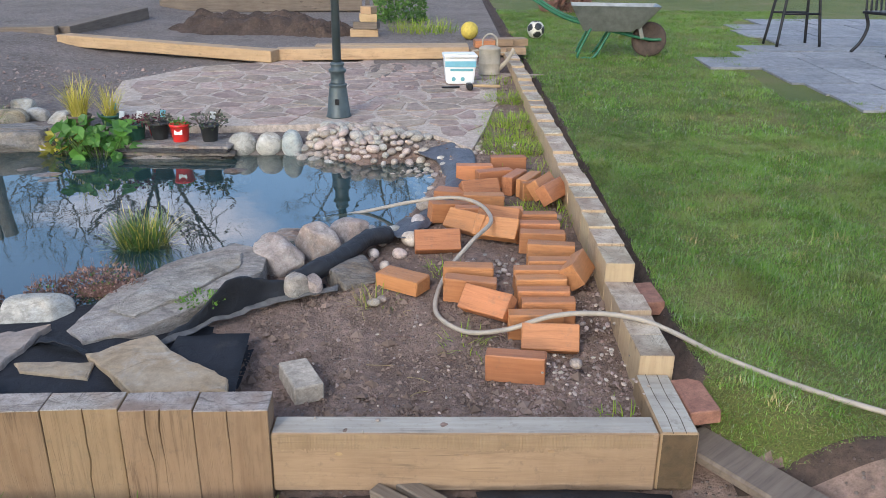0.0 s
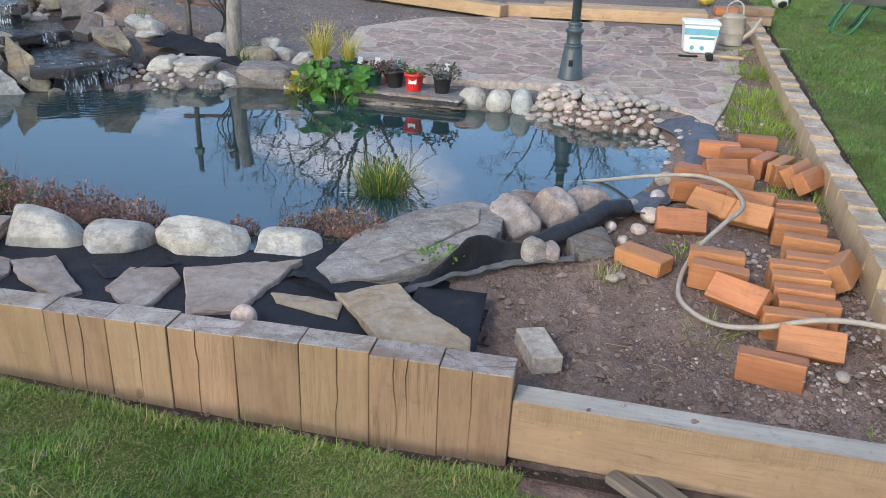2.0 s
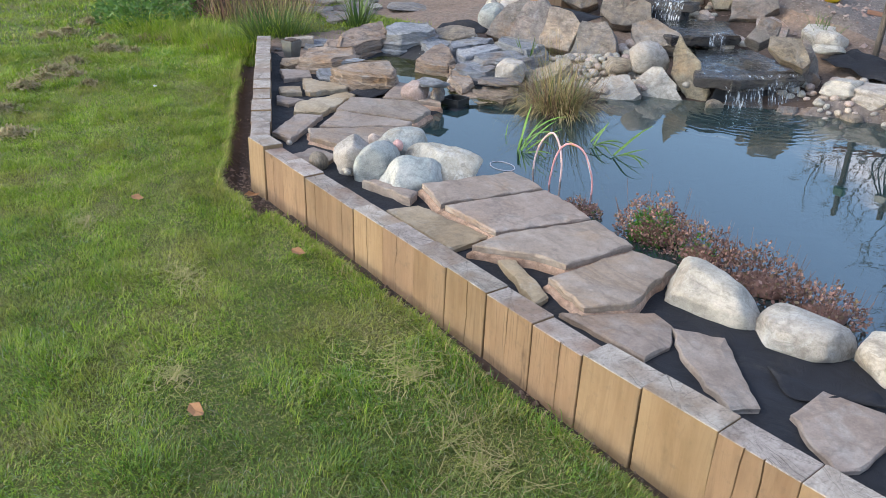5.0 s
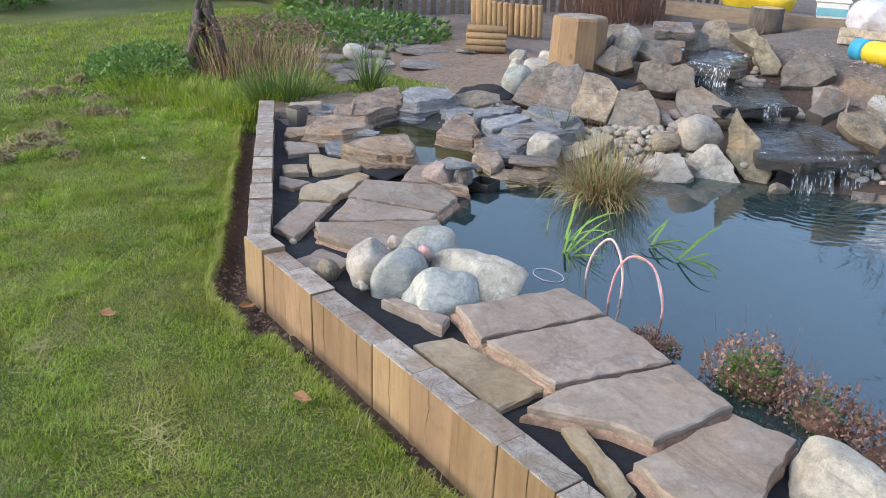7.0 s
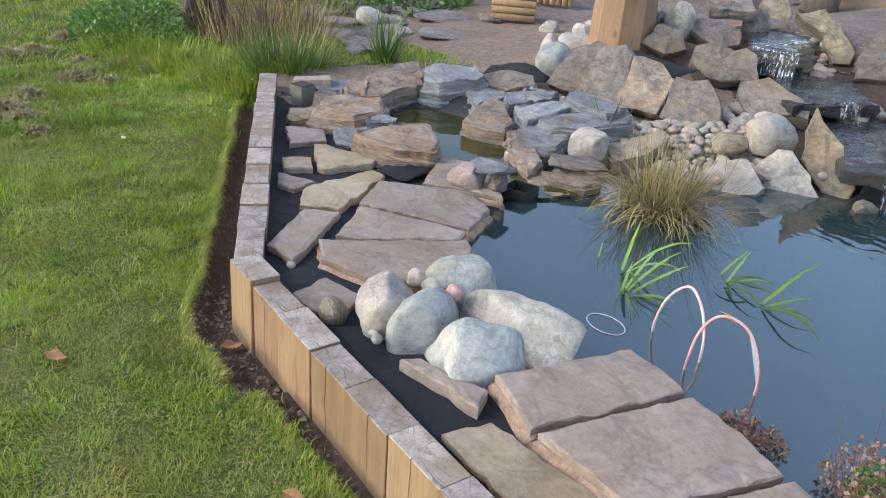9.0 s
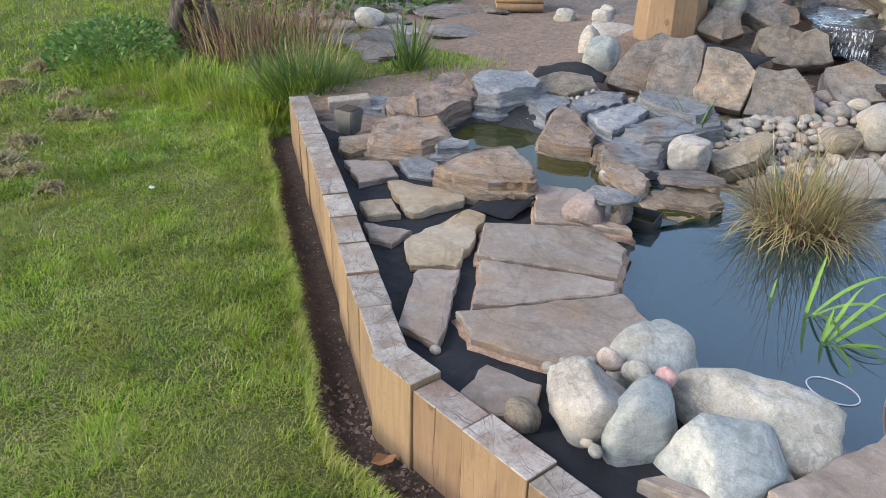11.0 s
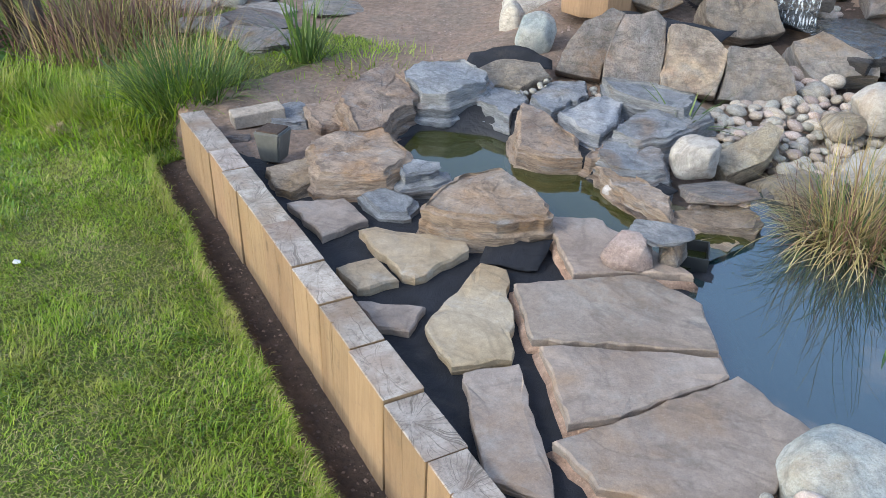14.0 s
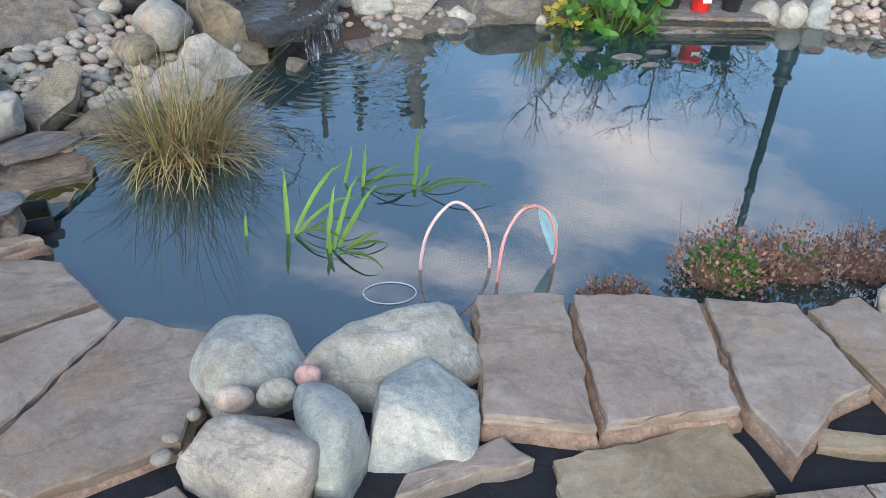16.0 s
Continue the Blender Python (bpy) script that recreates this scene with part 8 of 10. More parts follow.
rnd = random.Random(12)
yv = 6.2
while yv < 12.2:
    dy = rnd.choice((0.45, 0.6, 0.75))
    xv = 2.7 + rnd.uniform(-0.4, 0)
    while xv < 8.6:
        dx = rnd.choice((0.6, 0.75, 0.9, 1.1))
        cell = [(xv, yv), (xv + dx, yv), (xv + dx, yv + dy), (xv, yv + dy)]
        inside_n = sum(in_poly(px, py, TERR) for px, py in cell)
        if inside_n >= 3 or (inside_n >= 1 and in_poly(xv + dx / 2, yv + dy / 2, TERR)):
            cell = shrink(cell, 0.008)
            bm = bmesh.new()
            cx, cy = xv + dx / 2, yv + dy / 2
            lo = [bm.verts.new((x - cx, y - cy, terr_z(y) - terr_z(cy) - 0.04)) for x, y in cell]
            hi = [bm.verts.new((x - cx, y - cy, terr_z(y) - terr_z(cy))) for x, y in cell]
            for k in range(4):
                bm.faces.new((lo[k], lo[(k + 1) % 4], hi[(k + 1) % 4], hi[k]))
            bm.faces.new(hi)
            bmesh.ops.recalc_face_normals(bm, faces=bm.faces[:])
            ob = part("paving_stone", bm, M_GREYPAVING, terrace)
            ob.matrix_world = pose(cx, cy, terr_z(cy) + rnd.uniform(-0.003, 0.003))
        xv += dx
    yv += dy

stool = thing("bar_stool", 4.1, 9.55, terr_z(9.55), "tall black metal bar stool with splayed legs on the terrace", "stool", rz=6)
for sx, sy in ((-1, -1), (1, -1), (-1, 1), (1, 1)):
    put(part("leg", tube([(sx * 0.26, sy * 0.16, 0), (sx * 0.21, sy * 0.13, 0.42), (sx * 0.17, sy * 0.11, 0.80)], 0.017, 8), M_DARKMETAL, stool, "", True), stool)
put(part("footrest", tube([(-0.225, -0.14, 0.36), (0.225, -0.14, 0.36)], 0.013, 8), M_DARKMETAL, stool, "", True), stool)
put(part("footrest", tube([(-0.225, 0.14, 0.36), (0.225, 0.14, 0.36)], 0.013, 8), M_DARKMETAL, stool, "", True), stool)
put(part("seat", box(0.40, 0.36, 0.03, 0.01, (0, 0, 0.80)), M_DARKMETAL, stool), stool)
chair = thing("garden_chair", 4.95, 8.95, terr_z(8.95), "black cast metal garden chair with curved legs", "chair", rz=20)
for sx, sy in ((-1, -1), (1, -1), (-1, 1), (1, 1)):
    put(part("leg", tube([(sx * 0.32, sy * 0.24, 0), (sx * 0.24, sy * 0.20, 0.12), (sx * 0.20, sy * 0.18, 0.28), (sx * 0.24, sy * 0.20, 0.42)], 0.018, 8), M_DARKMETAL, chair, "curved leg", True), chair)
put(part("seat", box(0.52, 0.48, 0.03, 0.01, (0, 0, 0.41)), M_DARKMETAL, chair, "pierced seat"), chair)
for i in range(7):
    put(part("back_slat", box(0.03, 0.012, 0.42, 0.004, (-0.21 + 0.07 * i, 0.23, 0.44), (-8, 0, 0)), M_DARKMETAL, chair), chair)
put(part("back_rail", box(0.54, 0.025, 0.04, 0.01, (0, 0.30, 0.86)), M_DARKMETAL, chair), chair)

# ---- trunk, posts and clutter beyond the waterfall ----
trunk = thing("tree_stub", -3.38, 5.86, 0.20, "leaning silver-grey cut tree trunk beside boulders", "tree trunk")
put(part("trunk", tube([(0, 0, 0), (0.02, 0, 0.2), (0.03, 0.01, 0.45), (0.06, 0.02, 0.68)], 0.062, 14, None, 0.85), M_PALEBARK, trunk, "", True), trunk)
put(part("stub", tube([(0.0, 0, 0.56), (-0.07, -0.02, 0.60)], 0.035, 10, None, 0.8), M_BARK, trunk, "short cut branch", True), trunk)
posts = thing("cable_stand", -3.9, 6.2, 0.28, "two rusty stakes with cable boxes and hanging leads", "cable stand")
for dx, dy in ((0, -0.08), (0.25, 0.1)):
    put(part("stake", box(0.035, 0.035, 0.80, 0.005, (dx, dy, 0)), M_BARK, posts), posts)
put(part("rail", box(0.55, 0.02, 0.03, 0.004, (0.13, -0.02, 0.28), (0, 4, 8)), M_TWIG, posts), posts)
put(part("cable_box", box(0.08, 0.05, 0.06, 0.008, (0.02, -0.12, 0.56)), M_GREENPLASTIC, posts, "dark green switch box"), posts)
put(part("cable_box", box(0.09, 0.06, 0.07, 0.008, (0.25, 0.05, 0.58)), M_GALV, posts, "grey switch box"), posts)
for i in range(4):
    put(part("lead", tube([(0.22 + 0.02 * i, 0.04, 0.58), (0.16 + 0.05 * i, -0.04, 0.36), (0.26 + 0.01 * i, 0.02, 0.20), (0.2, 0.05, 0.03)], 0.006, 6), M_BLACKPLASTIC, posts, "black cable", True), posts)
bottle = thing("plastic_bottle", -5.05, 7.25, ground_height(-5.05, 7.25), "yellow and blue plastic bottle lying on gravel", "bottle", rz=-20)
put(part("body", lathe([(0.02, 0), (0.085, 0.01), (0.09, 0.04), (0.09, 0.24), (0.06, 0.29)], 18, None, pose(-0.05, 0, 0.09, 0, 90, 0)), M_YELLOWPLASTIC, bottle, "yellow body", True), bottle)
put(part("cap", lathe([(0.088, 0), (0.09, 0.02), (0.088, 0.12), (0.05, 0.14)], 18, None, pose(-0.06, 0, 0.09, 0, -90, 0)), M_BLUEBOTTLE, bottle, "blue end", True), bottle)
log = thing("cut_log", -6.24, 5.22, 0.36, "upright pale debarked log block on the rockery", "log", rz=30)
put(part("log", lathe([(0.21, 0), (0.215, 0.02), (0.205, 0.38), (0.195, 0.40)], 9), M_SIDE, log), log)
put(part("top", lathe([(0.17, 0.398), (0.165, 0.405)], 9), M_TOP, log, "sawn weathered top"), log)
for x, y, r, h in ((-6.85, 8.5, 0.17, 0.26),):
    st = thing("tree_stump", x, y, ground_height(x, y), "low sawn stump with bark on soil", "stump")
    put(part("bark", lathe([(r * 1.1, 0), (r, 0.06), (r * 0.97, h), (r * 0.9, h)], 18), M_BARK, st, "", True), st)
    put(part("top", lathe([(r * 0.9, h - 0.004), (r * 0.86, h + 0.003)], 18), M_NEWBEAM, st, "pale sawn face"), st)
tub2 = thing("plastic_tub", -6.5, 9.1, ground_height(-6.5, 9.1), "white plastic tub with blue print on soil", "tub", rz=30)
put(part("body", taper_box(0.26, 0.2, 0.32, 0.26, 0.25), M_WHITEPLASTIC, tub2), tub2)
put(part("lid", box(0.34, 0.28, 0.03, 0.01, (0, 0, 0.24)), M_WHITEPLASTIC, tub2), tub2)
put(part("band", box(0.29, 0.004, 0.08, 0.001, (0, -0.12, 0.11), (5, 0, 0)), M_BLUEPLASTIC, tub2), tub2)
rock(-5.55, 8.15, ground_height(-5.6, 8.1) + 0.10, 0.5, 0.35, 0.28, 20, "boulder", M_BAG, "crumpled translucent plastic bags on bricks", 61, name="plastic_bags", group="clutter")
for i in range(8):
    solid("clay_brick", box(0.215, 0.1, 0.065, 0.004), M_CONCRETE, pose(-5.62 + 0.22 * (i % 2), 7.95 + 0.11 * (i // 2 % 2), ground_height(-5.5, 8) + 0.068 * (i // 4), 0, 0, 24), "pale brick in a small stack", "brick", "stacked bricks")
rock(-8.6, 10.9, ground_height(-8.6, 10.9), 1.0, 0.6, 0.42, 20, "boulder", M_YELLOWPLASTIC, "large yellow plastic sack on soil", 62, name="yellow_sack", group="clutter")

# log edging and a pile of stakes
edging = thing("log_edging", -9.2, 6.9, ground_height(-9.2, 6.9), "curved roll of half-round log edging", "log edging")
for i in range(19):
    a = math.radians(200 + 140 * i / 18)
    put(part("half_log", lathe([(0.033, 0.03), (0.036, 0.04), (0.036, 0.36), (0.03, 0.375)], 10), M_STAKE, edging, "", True), edging, pose(0.62 * math.cos(a), 0.35 * math.sin(a) + 0.2, 0, 4, 0, 0))
pile = thing("stake_pile", -8.25, 6.2, ground_height(-8.25, 6.2), "tight bundle of round wooden stakes", "log pile", rz=-40)
rnd = random.Random(14)
for row in range(4):
    for i in range(5 - row):
        put(part("stake", lathe([(0.030, 0), (0.034, 0.006), (0.034, 0.4), (0.03, 0.406)], 10, None, pose((i - (4 - row) / 2) * 0.07, 0, 0.035 + row * 0.06, 90, 0, 0)), M_STAKE, pile, "", True), pile)
fence = thing("picket_fence", -10.4, 7.6, 0.15, "weathered grey picket fence", "fence", kind="structure")
for i in range(46):
    t = i / 45
    x, y = -11.4 + 2.4 * t, 6.1 + 5.2 * t
    o = part("picket", box(0.075, 0.02, 0.95 + 0.04 * random.random(), 0.006), M_OLDWOOD, fence)
    o.matrix_world = pose(x, y, ground_height(x, y) - 0.03, random.uniform(-1, 1), random.uniform(-1.5, 1.5), 65)
for zz in (0.25, 0.72):
    o = part("rail", box(5.8, 0.03, 0.07, 0.004), M_OLDWOOD, fence)
    o.matrix_world = pose(-10.22, 8.72, ground_height(-10.2, 8.7) + zz, 0, 0, 65.2)
fence2 = thing("picket_fence", -1.2, 13.2, 0.5, "short pale picket panel at the back", "fence", kind="structure")
for i in range(6):
    o = part("picket", box(0.07, 0.02, 0.5, 0.006), M_OLDWOOD, fence2)
    o.matrix_world = pose(-1.5 + 0.12 * i, 13.2, ground_height(-1.3, 13.2), 0, random.uniform(-3, 3), 0)

# stones of the old path, left of the rockery
for i, (x, y, w, d) in enumerate(((-8.3, 4.5, 0.6, 0.4), (-8.9, 4.9, 0.7, 0.45), (-9.4, 5.1, 0.6, 0.5), (-8.1, 5.1, 0.5, 0.4), (-8.7, 5.5, 0.6, 0.4), (-9.3, 5.7, 0.55, 0.4), (-7.8, 4.2, 0.5, 0.35), (-9.9, 5.5, 0.6, 0.4), (-8.5, 5.9, 0.5, 0.3))):
    rock(x, y, ground_height(x, y) - 0.02, w, d, 0.07, 20 * i, "slab", M_SLATE, "flat grey stone of an old path", 70 + i, name="path_stone", group="old path stones")
rnd = random.Random(83)
laid = []
for k in range(400):
    x, y = rnd.uniform(-10.3, -8.0), rnd.uniform(4.2, 5.9)
    if abs((y - 4.15) - 0.62 * (-7.9 - x)) > 0.55 or any(math.hypot(x - a, y - b) < 0.36 for a, b in laid) or len(laid) > 17:
        continue
    laid.append((x, y))
    n, turn = rnd.choice((5, 6, 7)), rnd.uniform(0, 6.28)
    ring = [(x + 0.21 * rnd.uniform(0.75, 1.15) * math.cos(turn + 6.283 * i / n), y + 0.19 * rnd.uniform(0.75, 1.15) * math.sin(turn + 6.283 * i / n)) for i in range(n)]
    flagstone(ring, ground_height(x, y) + 0.03, 0.05, M_PALESLATE if k % 3 else M_SLATE, "flat grey stone of an old path", (0, 0), 300 + k, "path_stone", "old path stones")
boulder(-8.75, 4.72, 0.06, 0.32, 0.2, 0.16, 10, M_GRANITE, "white oval boulder on an old path")
for i, (x, y, s) in enumerate(((-7.7, 5.9, 0.2), (-7.4, 6.0, 0.18), (-7.9, 6.1, 0.14), (-7.2, 5.7, 0.12), (-7.6, 6.3, 0.16), (-7.0, 6.0, 0.14))):
    boulder(x, y, ground_height(x, y) - 0.02, s, s * 0.7, s * 0.6, 40 * i, M_GRANITE, "pale stone at the edge of trodden soil", name="stone")
solid("concrete_offcut", box(0.22, 0.10, 0.06, 0.004), M_PALEOFF, pose(-6.80, 3.23, ground_height(-6.80, 3.23) + 0.01, 0, -4, 62), "pale concrete edging piece lying on stones", "concrete block")
pot = thing("plant_pot", -6.44, 2.99, 0.13, "small grey square pot beside rocks", "plant pot", rz=20)
put(part("pot", taper_box(0.08, 0.08, 0.11, 0.11, 0.12, 0.006), M_GALV, pot), pot)
put(part("soil", box(0.09, 0.09, 0.01, 0.002, (0, 0, 0.115)), M_TRENCH, pot), pot)
basket = thing("pond_basket", -4.90, 3.30, 0.075, "small black mesh pond basket in the water", "basket", rz=20)
for i in range(4):
    put(part("side", box(0.12, 0.004, 0.085, 0.001, (0, -0.06, 0)), M_BLACKPLASTIC, basket), basket, pose(0, 0, 0, 0, 0, 90 * i))
put(part("base", box(0.118, 0.118, 0.006, 0.001), M_BLACKPLASTIC, basket), basket)


# ---- plants ----
def clump(name, x, y, z, label, category, parts):
    t = thing(name, x, y, z, label, category)
    for nm, bm, mat in parts:
        put(part(nm, bm, mat, t), t)
    return t


clump("rush_clump", -4.52, 3.78, WATER - 0.02, "straw-coloured rush clump standing in the pond", "plant", [("dry_foliage", blades(460, 0.2, 0.38, 0.004, 1, 0.55, 1.9, 0.55, 8), M_DRYRUSH), ("green_foliage", blades(120, 0.2, 0.30, 0.004, 2, 0.5, 1.0, 0.6, 6), M_RUSH), ("drooping_foliage", blades(220, 0.24, 0.25, 0.004, 3, 1.2, 1.5, 0.8, 7), M_DRYRUSH), ("long_foliage", blades(70, 0.18, 0.50, 0.0028, 4, 0.35, 0.7, 0.6, 8), M_DRYRUSH), ("dark_foliage", blades(150, 0.2, 0.24, 0.005, 5, 0.9, 0.9, 0.7, 5), M_TWIG), ("floating_foliage", blades(90, 0.2, 0.36, 0.0035, 6, 1.45, 0.15, 0.9, 5), M_TWIG)])
clump("water_tuft", -1.42, 3.62, WATER - 0.02, "yellow-green rush tuft standing in the pond", "plant", [("foliage", blades(330, 0.16, 0.19, 0.005, 4, 0.5, 0.7, 0.7), M_RUSH), ("yellow_foliage", blades(120, 0.15, 0.2, 0.004, 5, 0.5, 0.6, 0.7), M_YELLOWGRASS)])
for i, (x, y, rx, ry, h, green) in enumerate(((-2.98, 2.84, 0.16, 0.13, 0.18, 330), (-2.75, 2.84, 0.13, 0.11, 0.15, 60), (-2.50, 2.84, 0.18, 0.12, 0.15, 0), (-2.26, 2.84, 0.14, 0.11, 0.12, 0), (-1.38, 3.05, 0.18, 0.12, 0.12, 30), (-1.58, 2.96, 0.08, 0.07, 0.10, 10), (-1.80, 2.90, 0.08, 0.06, 0.07, 0), (-3.32, 2.80, 0.10, 0.05, 0.06, 4))):
    r = random.Random(90 + i)
    bm = bmesh.new()
    for k in range(int(60000 * rx * ry)):
        a, q = r.uniform(0, 2 * math.pi), math.sqrt(r.random())
        p = Vector((q * rx * math.cos(a), q * ry * math.sin(a), h * r.random() ** 0.7 * (1 - 0.6 * q * q) * (1 + 0.5 * noise.noise((q * math.cos(a) * 3, q * math.sin(a) * 3, i)))))
        d = Vector((r.gauss(0, 0.7) + math.cos(a) * 0.4, r.gauss(0, 0.7) + math.sin(a) * 0.4, 0.7 + r.gauss(0, 0.4))).normalized()
        w = d.cross(Vector((r.gauss(0, 1), r.gauss(0, 1), r.gauss(0, 1)))).normalized()
        s = 0.014 * r.uniform(0.6, 1.4)
        bm.faces.new([bm.verts.new(c) for c in (p, p + d * s * 0.5 + w * s * 0.32, p + d * s, p + d * s * 0.5 - w * s * 0.32)])
    bm_t = None
    for k in range(26):
        a, q = r.uniform(0, 2 * math.pi), math.sqrt(r.random())
        p = Vector((q * rx * math.cos(a), q * ry * math.sin(a), 0))
        bm_t = tube([tuple(p * 0.7), tuple(p + Vector((0, 0, h * 0.6))), tuple(p * 1.12 + Vector((0, 0, h * r.uniform(0.8, 1.25))))], 0.0011, 4, bm_t, 0.5, 2)
    core = rock_mesh(700 + i, "boulder", 2)
    bmesh.ops.scale(core, vec=(rx * 1.15, ry * 1.15, h * 0.36), verts=core.verts)
    parts = [("root_mass", core, M_TWIG), ("foliage", bm, M_RUSSET), ("stem_tangle", bm_t, M_TWIG)]
    if green:
        parts.append(("green_foliage", leaves(green * 3, rx * 0.6, h * 0.75, 0.016, 60 + i, 0.8), M_BROADLEAF))
    clump("creeping_plant", x, y, WATER - 0.01, "russet creeping plant at the pond edge", "plant", parts)

# arching iris leaves and the two hoops
def strap_leaf(base, heading, rise, length, width, droop, seed):
    """A long strap leaf with a keel that rises at an angle and arches over; heading and rise in degrees."""
    r = random.Random(seed)
    bm, rows = bmesh.new(), []
    p, n = Vector(base), 12
    for k in range(n + 1):
        f = k / n
        el, az = radians(rise - droop * f ** 1.6), radians(heading + 14 * r.uniform(-1, 1) * 0.1 * k)
        d = Vector((math.cos(el) * math.cos(az), math.cos(el) * math.sin(az), math.sin(el)))
        side = Vector((-math.sin(az), math.cos(az), 0.25)).normalized()
        w = width * 0.5 * (0.75 + 0.6 * f) * (1 - f ** 3) + 0.0004
        keel = side.cross(d).normalized() * w * 0.35
        rows.append([bm.verts.new(p - side * w), bm.verts.new(p + keel), bm.verts.new(p + side * w)])
        p = p + d * (length / n)
    for a, b in zip(rows, rows[1:]):
        for m in range(2):
            bm.faces.new((a[m], a[m + 1], b[m + 1], b[m]))
    return bm


def iris_clump(x, y, rows, seed):
    iris = thing("iris", x, y, WATER - 0.02, "bright green strap-leaved iris rising from the pond", "plant", "irises in the pond")
    for k, (dx, dy, heading, rise, length, width, droop, dark) in enumerate(rows):
        put(part("bent_leaf" if dark else "leaf", strap_leaf((dx, dy, 0), heading, rise, length, width, droop, seed + k), M_RUSH if dark else M_IRIS, iris, "darker leaf bent down to the water" if dark else "", True), iris)


iris_clump(-4.06, 3.08, ((0, 0, 62, 52, 0.26, 0.014, 25, 0), (0.01, 0.01, 48, 44, 0.25, 0.016, 20, 0), (-0.01, 0.01, 75, 60, 0.21, 0.013, 15, 0), (0, -0.01, 100, 74, 0.13, 0.012, 10, 0),
                         (0.02, 0, 30, 30, 0.17, 0.015, 55, 0), (0, 0, -40, 40, 0.20, 0.012, 95, 1), (0.01, 0, 10, 34, 0.19, 0.013, 90, 1)), 500)
iris_clump(-4.175, 3.19, ((0, 0, 95, 76, 0.22, 0.014, 12, 0), (0.01, 0, 40, 58, 0.30, 0.015, 62, 0), (0.01, -0.01, 22, 50, 0.26, 0.014, 80, 0), (0, 0, -30, 45, 0.22, 0.012, 100, 1),
                          (0.02, 0.01, 5, 36, 0.24, 0.012, 80, 1), (-0.12, 0.0, 80, 84, 0.09, 0.009, 5, 0)), 520)
iris_clump(-3.99, 3.50, ((0, 0, 70, 50, 0.16, 0.012, 15, 0), (0.06, -0.03, 80, 62, 0.17, 0.013, 15, 0), (0.02, -0.02, 5, 30, 0.26, 0.014, 62, 1), (0.05, -0.05, -15, 34, 0.25, 0.014, 75, 1),
                         (0.02, 0.0, 40, 28, 0.20, 0.013, 60, 1), (0.05, -0.03, 20, 40, 0.18, 0.012, 40, 0)), 540)
iris_clump(-3.77, 3.43, ((0, 0, 76, 38, 0.29, 0.015, 14, 0), (0, 0, 60, 22, 0.20, 0.012, 20, 0), (0, 0, -10, 35, 0.30, 0.016, 78, 1), (-0.01, 0, 15, 30, 0.24, 0.013, 70, 1), (0, 0, 200, 34, 0.16, 0.012, 75, 1)), 560)
hoop = thing("wire_hoop", -3.72, 2.965, WATER - 0.04, "pale pink plastic-covered wire hoop standing in the pond", "hoop")
put(part("hoop", tube([(-0.098, 0.005, 0), (-0.10, 0.005, 0.07), (-0.085, 0.012, 0.15), (-0.05, 0.018, 0.21), (-0.007, 0.022, 0.237), (0.045, 0.015, 0.20), (0.082, 0.004, 0.13), (0.094, -0.004, 0.06), (0.09, -0.005, 0)], 0.0047, 8), M_PINK, hoop, "", True), hoop)
hoop2 = thing("wire_hoop", -3.53, 2.935, WATER - 0.04, "red and pink wire hoop standing in the pond", "hoop")
put(part("hoop", tube([(-0.09, -0.05, 0), (-0.09, -0.045, 0.08), (-0.08, -0.035, 0.17), (-0.046, -0.022, 0.235), (0.0, 0.0, 0.245), (0.05, 0.015, 0.215), (0.088, 0.026, 0.13), (0.096, 0.032, 0.06), (0.09, 0.033, 0)], 0.0045, 8), M_RED, hoop2, "", True), hoop2)
put(part("leaf", blades(2, 0.02, 0.10, 0.02, 9, 0.9, 0.4), M_YELLOWGRASS, hoop2, "yellowing leaf caught on the hoop"), hoop2, pose(0.01, 0.005, 0.24))
bm = bmesh.new()
rows = []
for k in range(9):
    f = k / 8
    c = Vector((-3.50, 2.95, 0.30)).lerp(Vector((-3.44, 2.975, 0.13)), f) + Vector((0, 0, 0.03 * math.sin(3.1 * f)))
    w = 0.022 * math.sin(0.25 + 2.7 * f)
    rows.append([bm.verts.new(c + Vector((w, -w * 0.6, 0)) * s + Vector((0, 0, 0.004 * abs(s)))) for s in (-1, 0, 1)])
for a, b in zip(rows, rows[1:]):
    for i in range(2):
        bm.faces.new((a[i], a[i + 1], b[i + 1], b[i]))
bmesh.ops.solidify(bm, geom=bm.faces[:], thickness=0.002)
solid("film_strip", bm, M_CLOTH, pose(0, 0, 0), "pale cyan film strip hanging on the hoop", "plastic film")
bm = tube([(0.07 * math.cos(a / 12 * math.pi), 0.05 * math.sin(a / 12 * math.pi), 0) for a in range(25)], 0.002, 5, None, 1, 2)
solid("ring", bm, M_BAG, pose(-3.92, 2.86, WATER + 0.002), "thin pale ring floating in the pond", "ring")

# plants left of the rockery
clump("grass_tuft", -7.42, 3.32, 0.04, "long green grass tuft at the wall end", "plant", [("foliage", blades(520, 0.34, 0.36, 0.008, 11, 0.45, 0.9, 0.7), M_RUSH), ("pale_foliage", blades(120, 0.36, 0.34, 0.007, 12, 0.4, 0.9, 0.7), M_GRASS)])
clump("grass_tuft", -7.75, 3.55, 0.05, "tuft of pale dead grass stalks", "plant", [("stalk_tangle", blades(130, 0.34, 0.36, 0.005, 13, 0.3, 0.4, 0.8), M_DRYRUSH)])
clump("grass_tuft", -7.35, 4.05, 0.08, "broad blue-green grass tuft", "plant", [("foliage", blades(60, 0.12, 0.42, 0.016, 14, 0.35, 0.7, 0.6, 5), M_RUSH)])
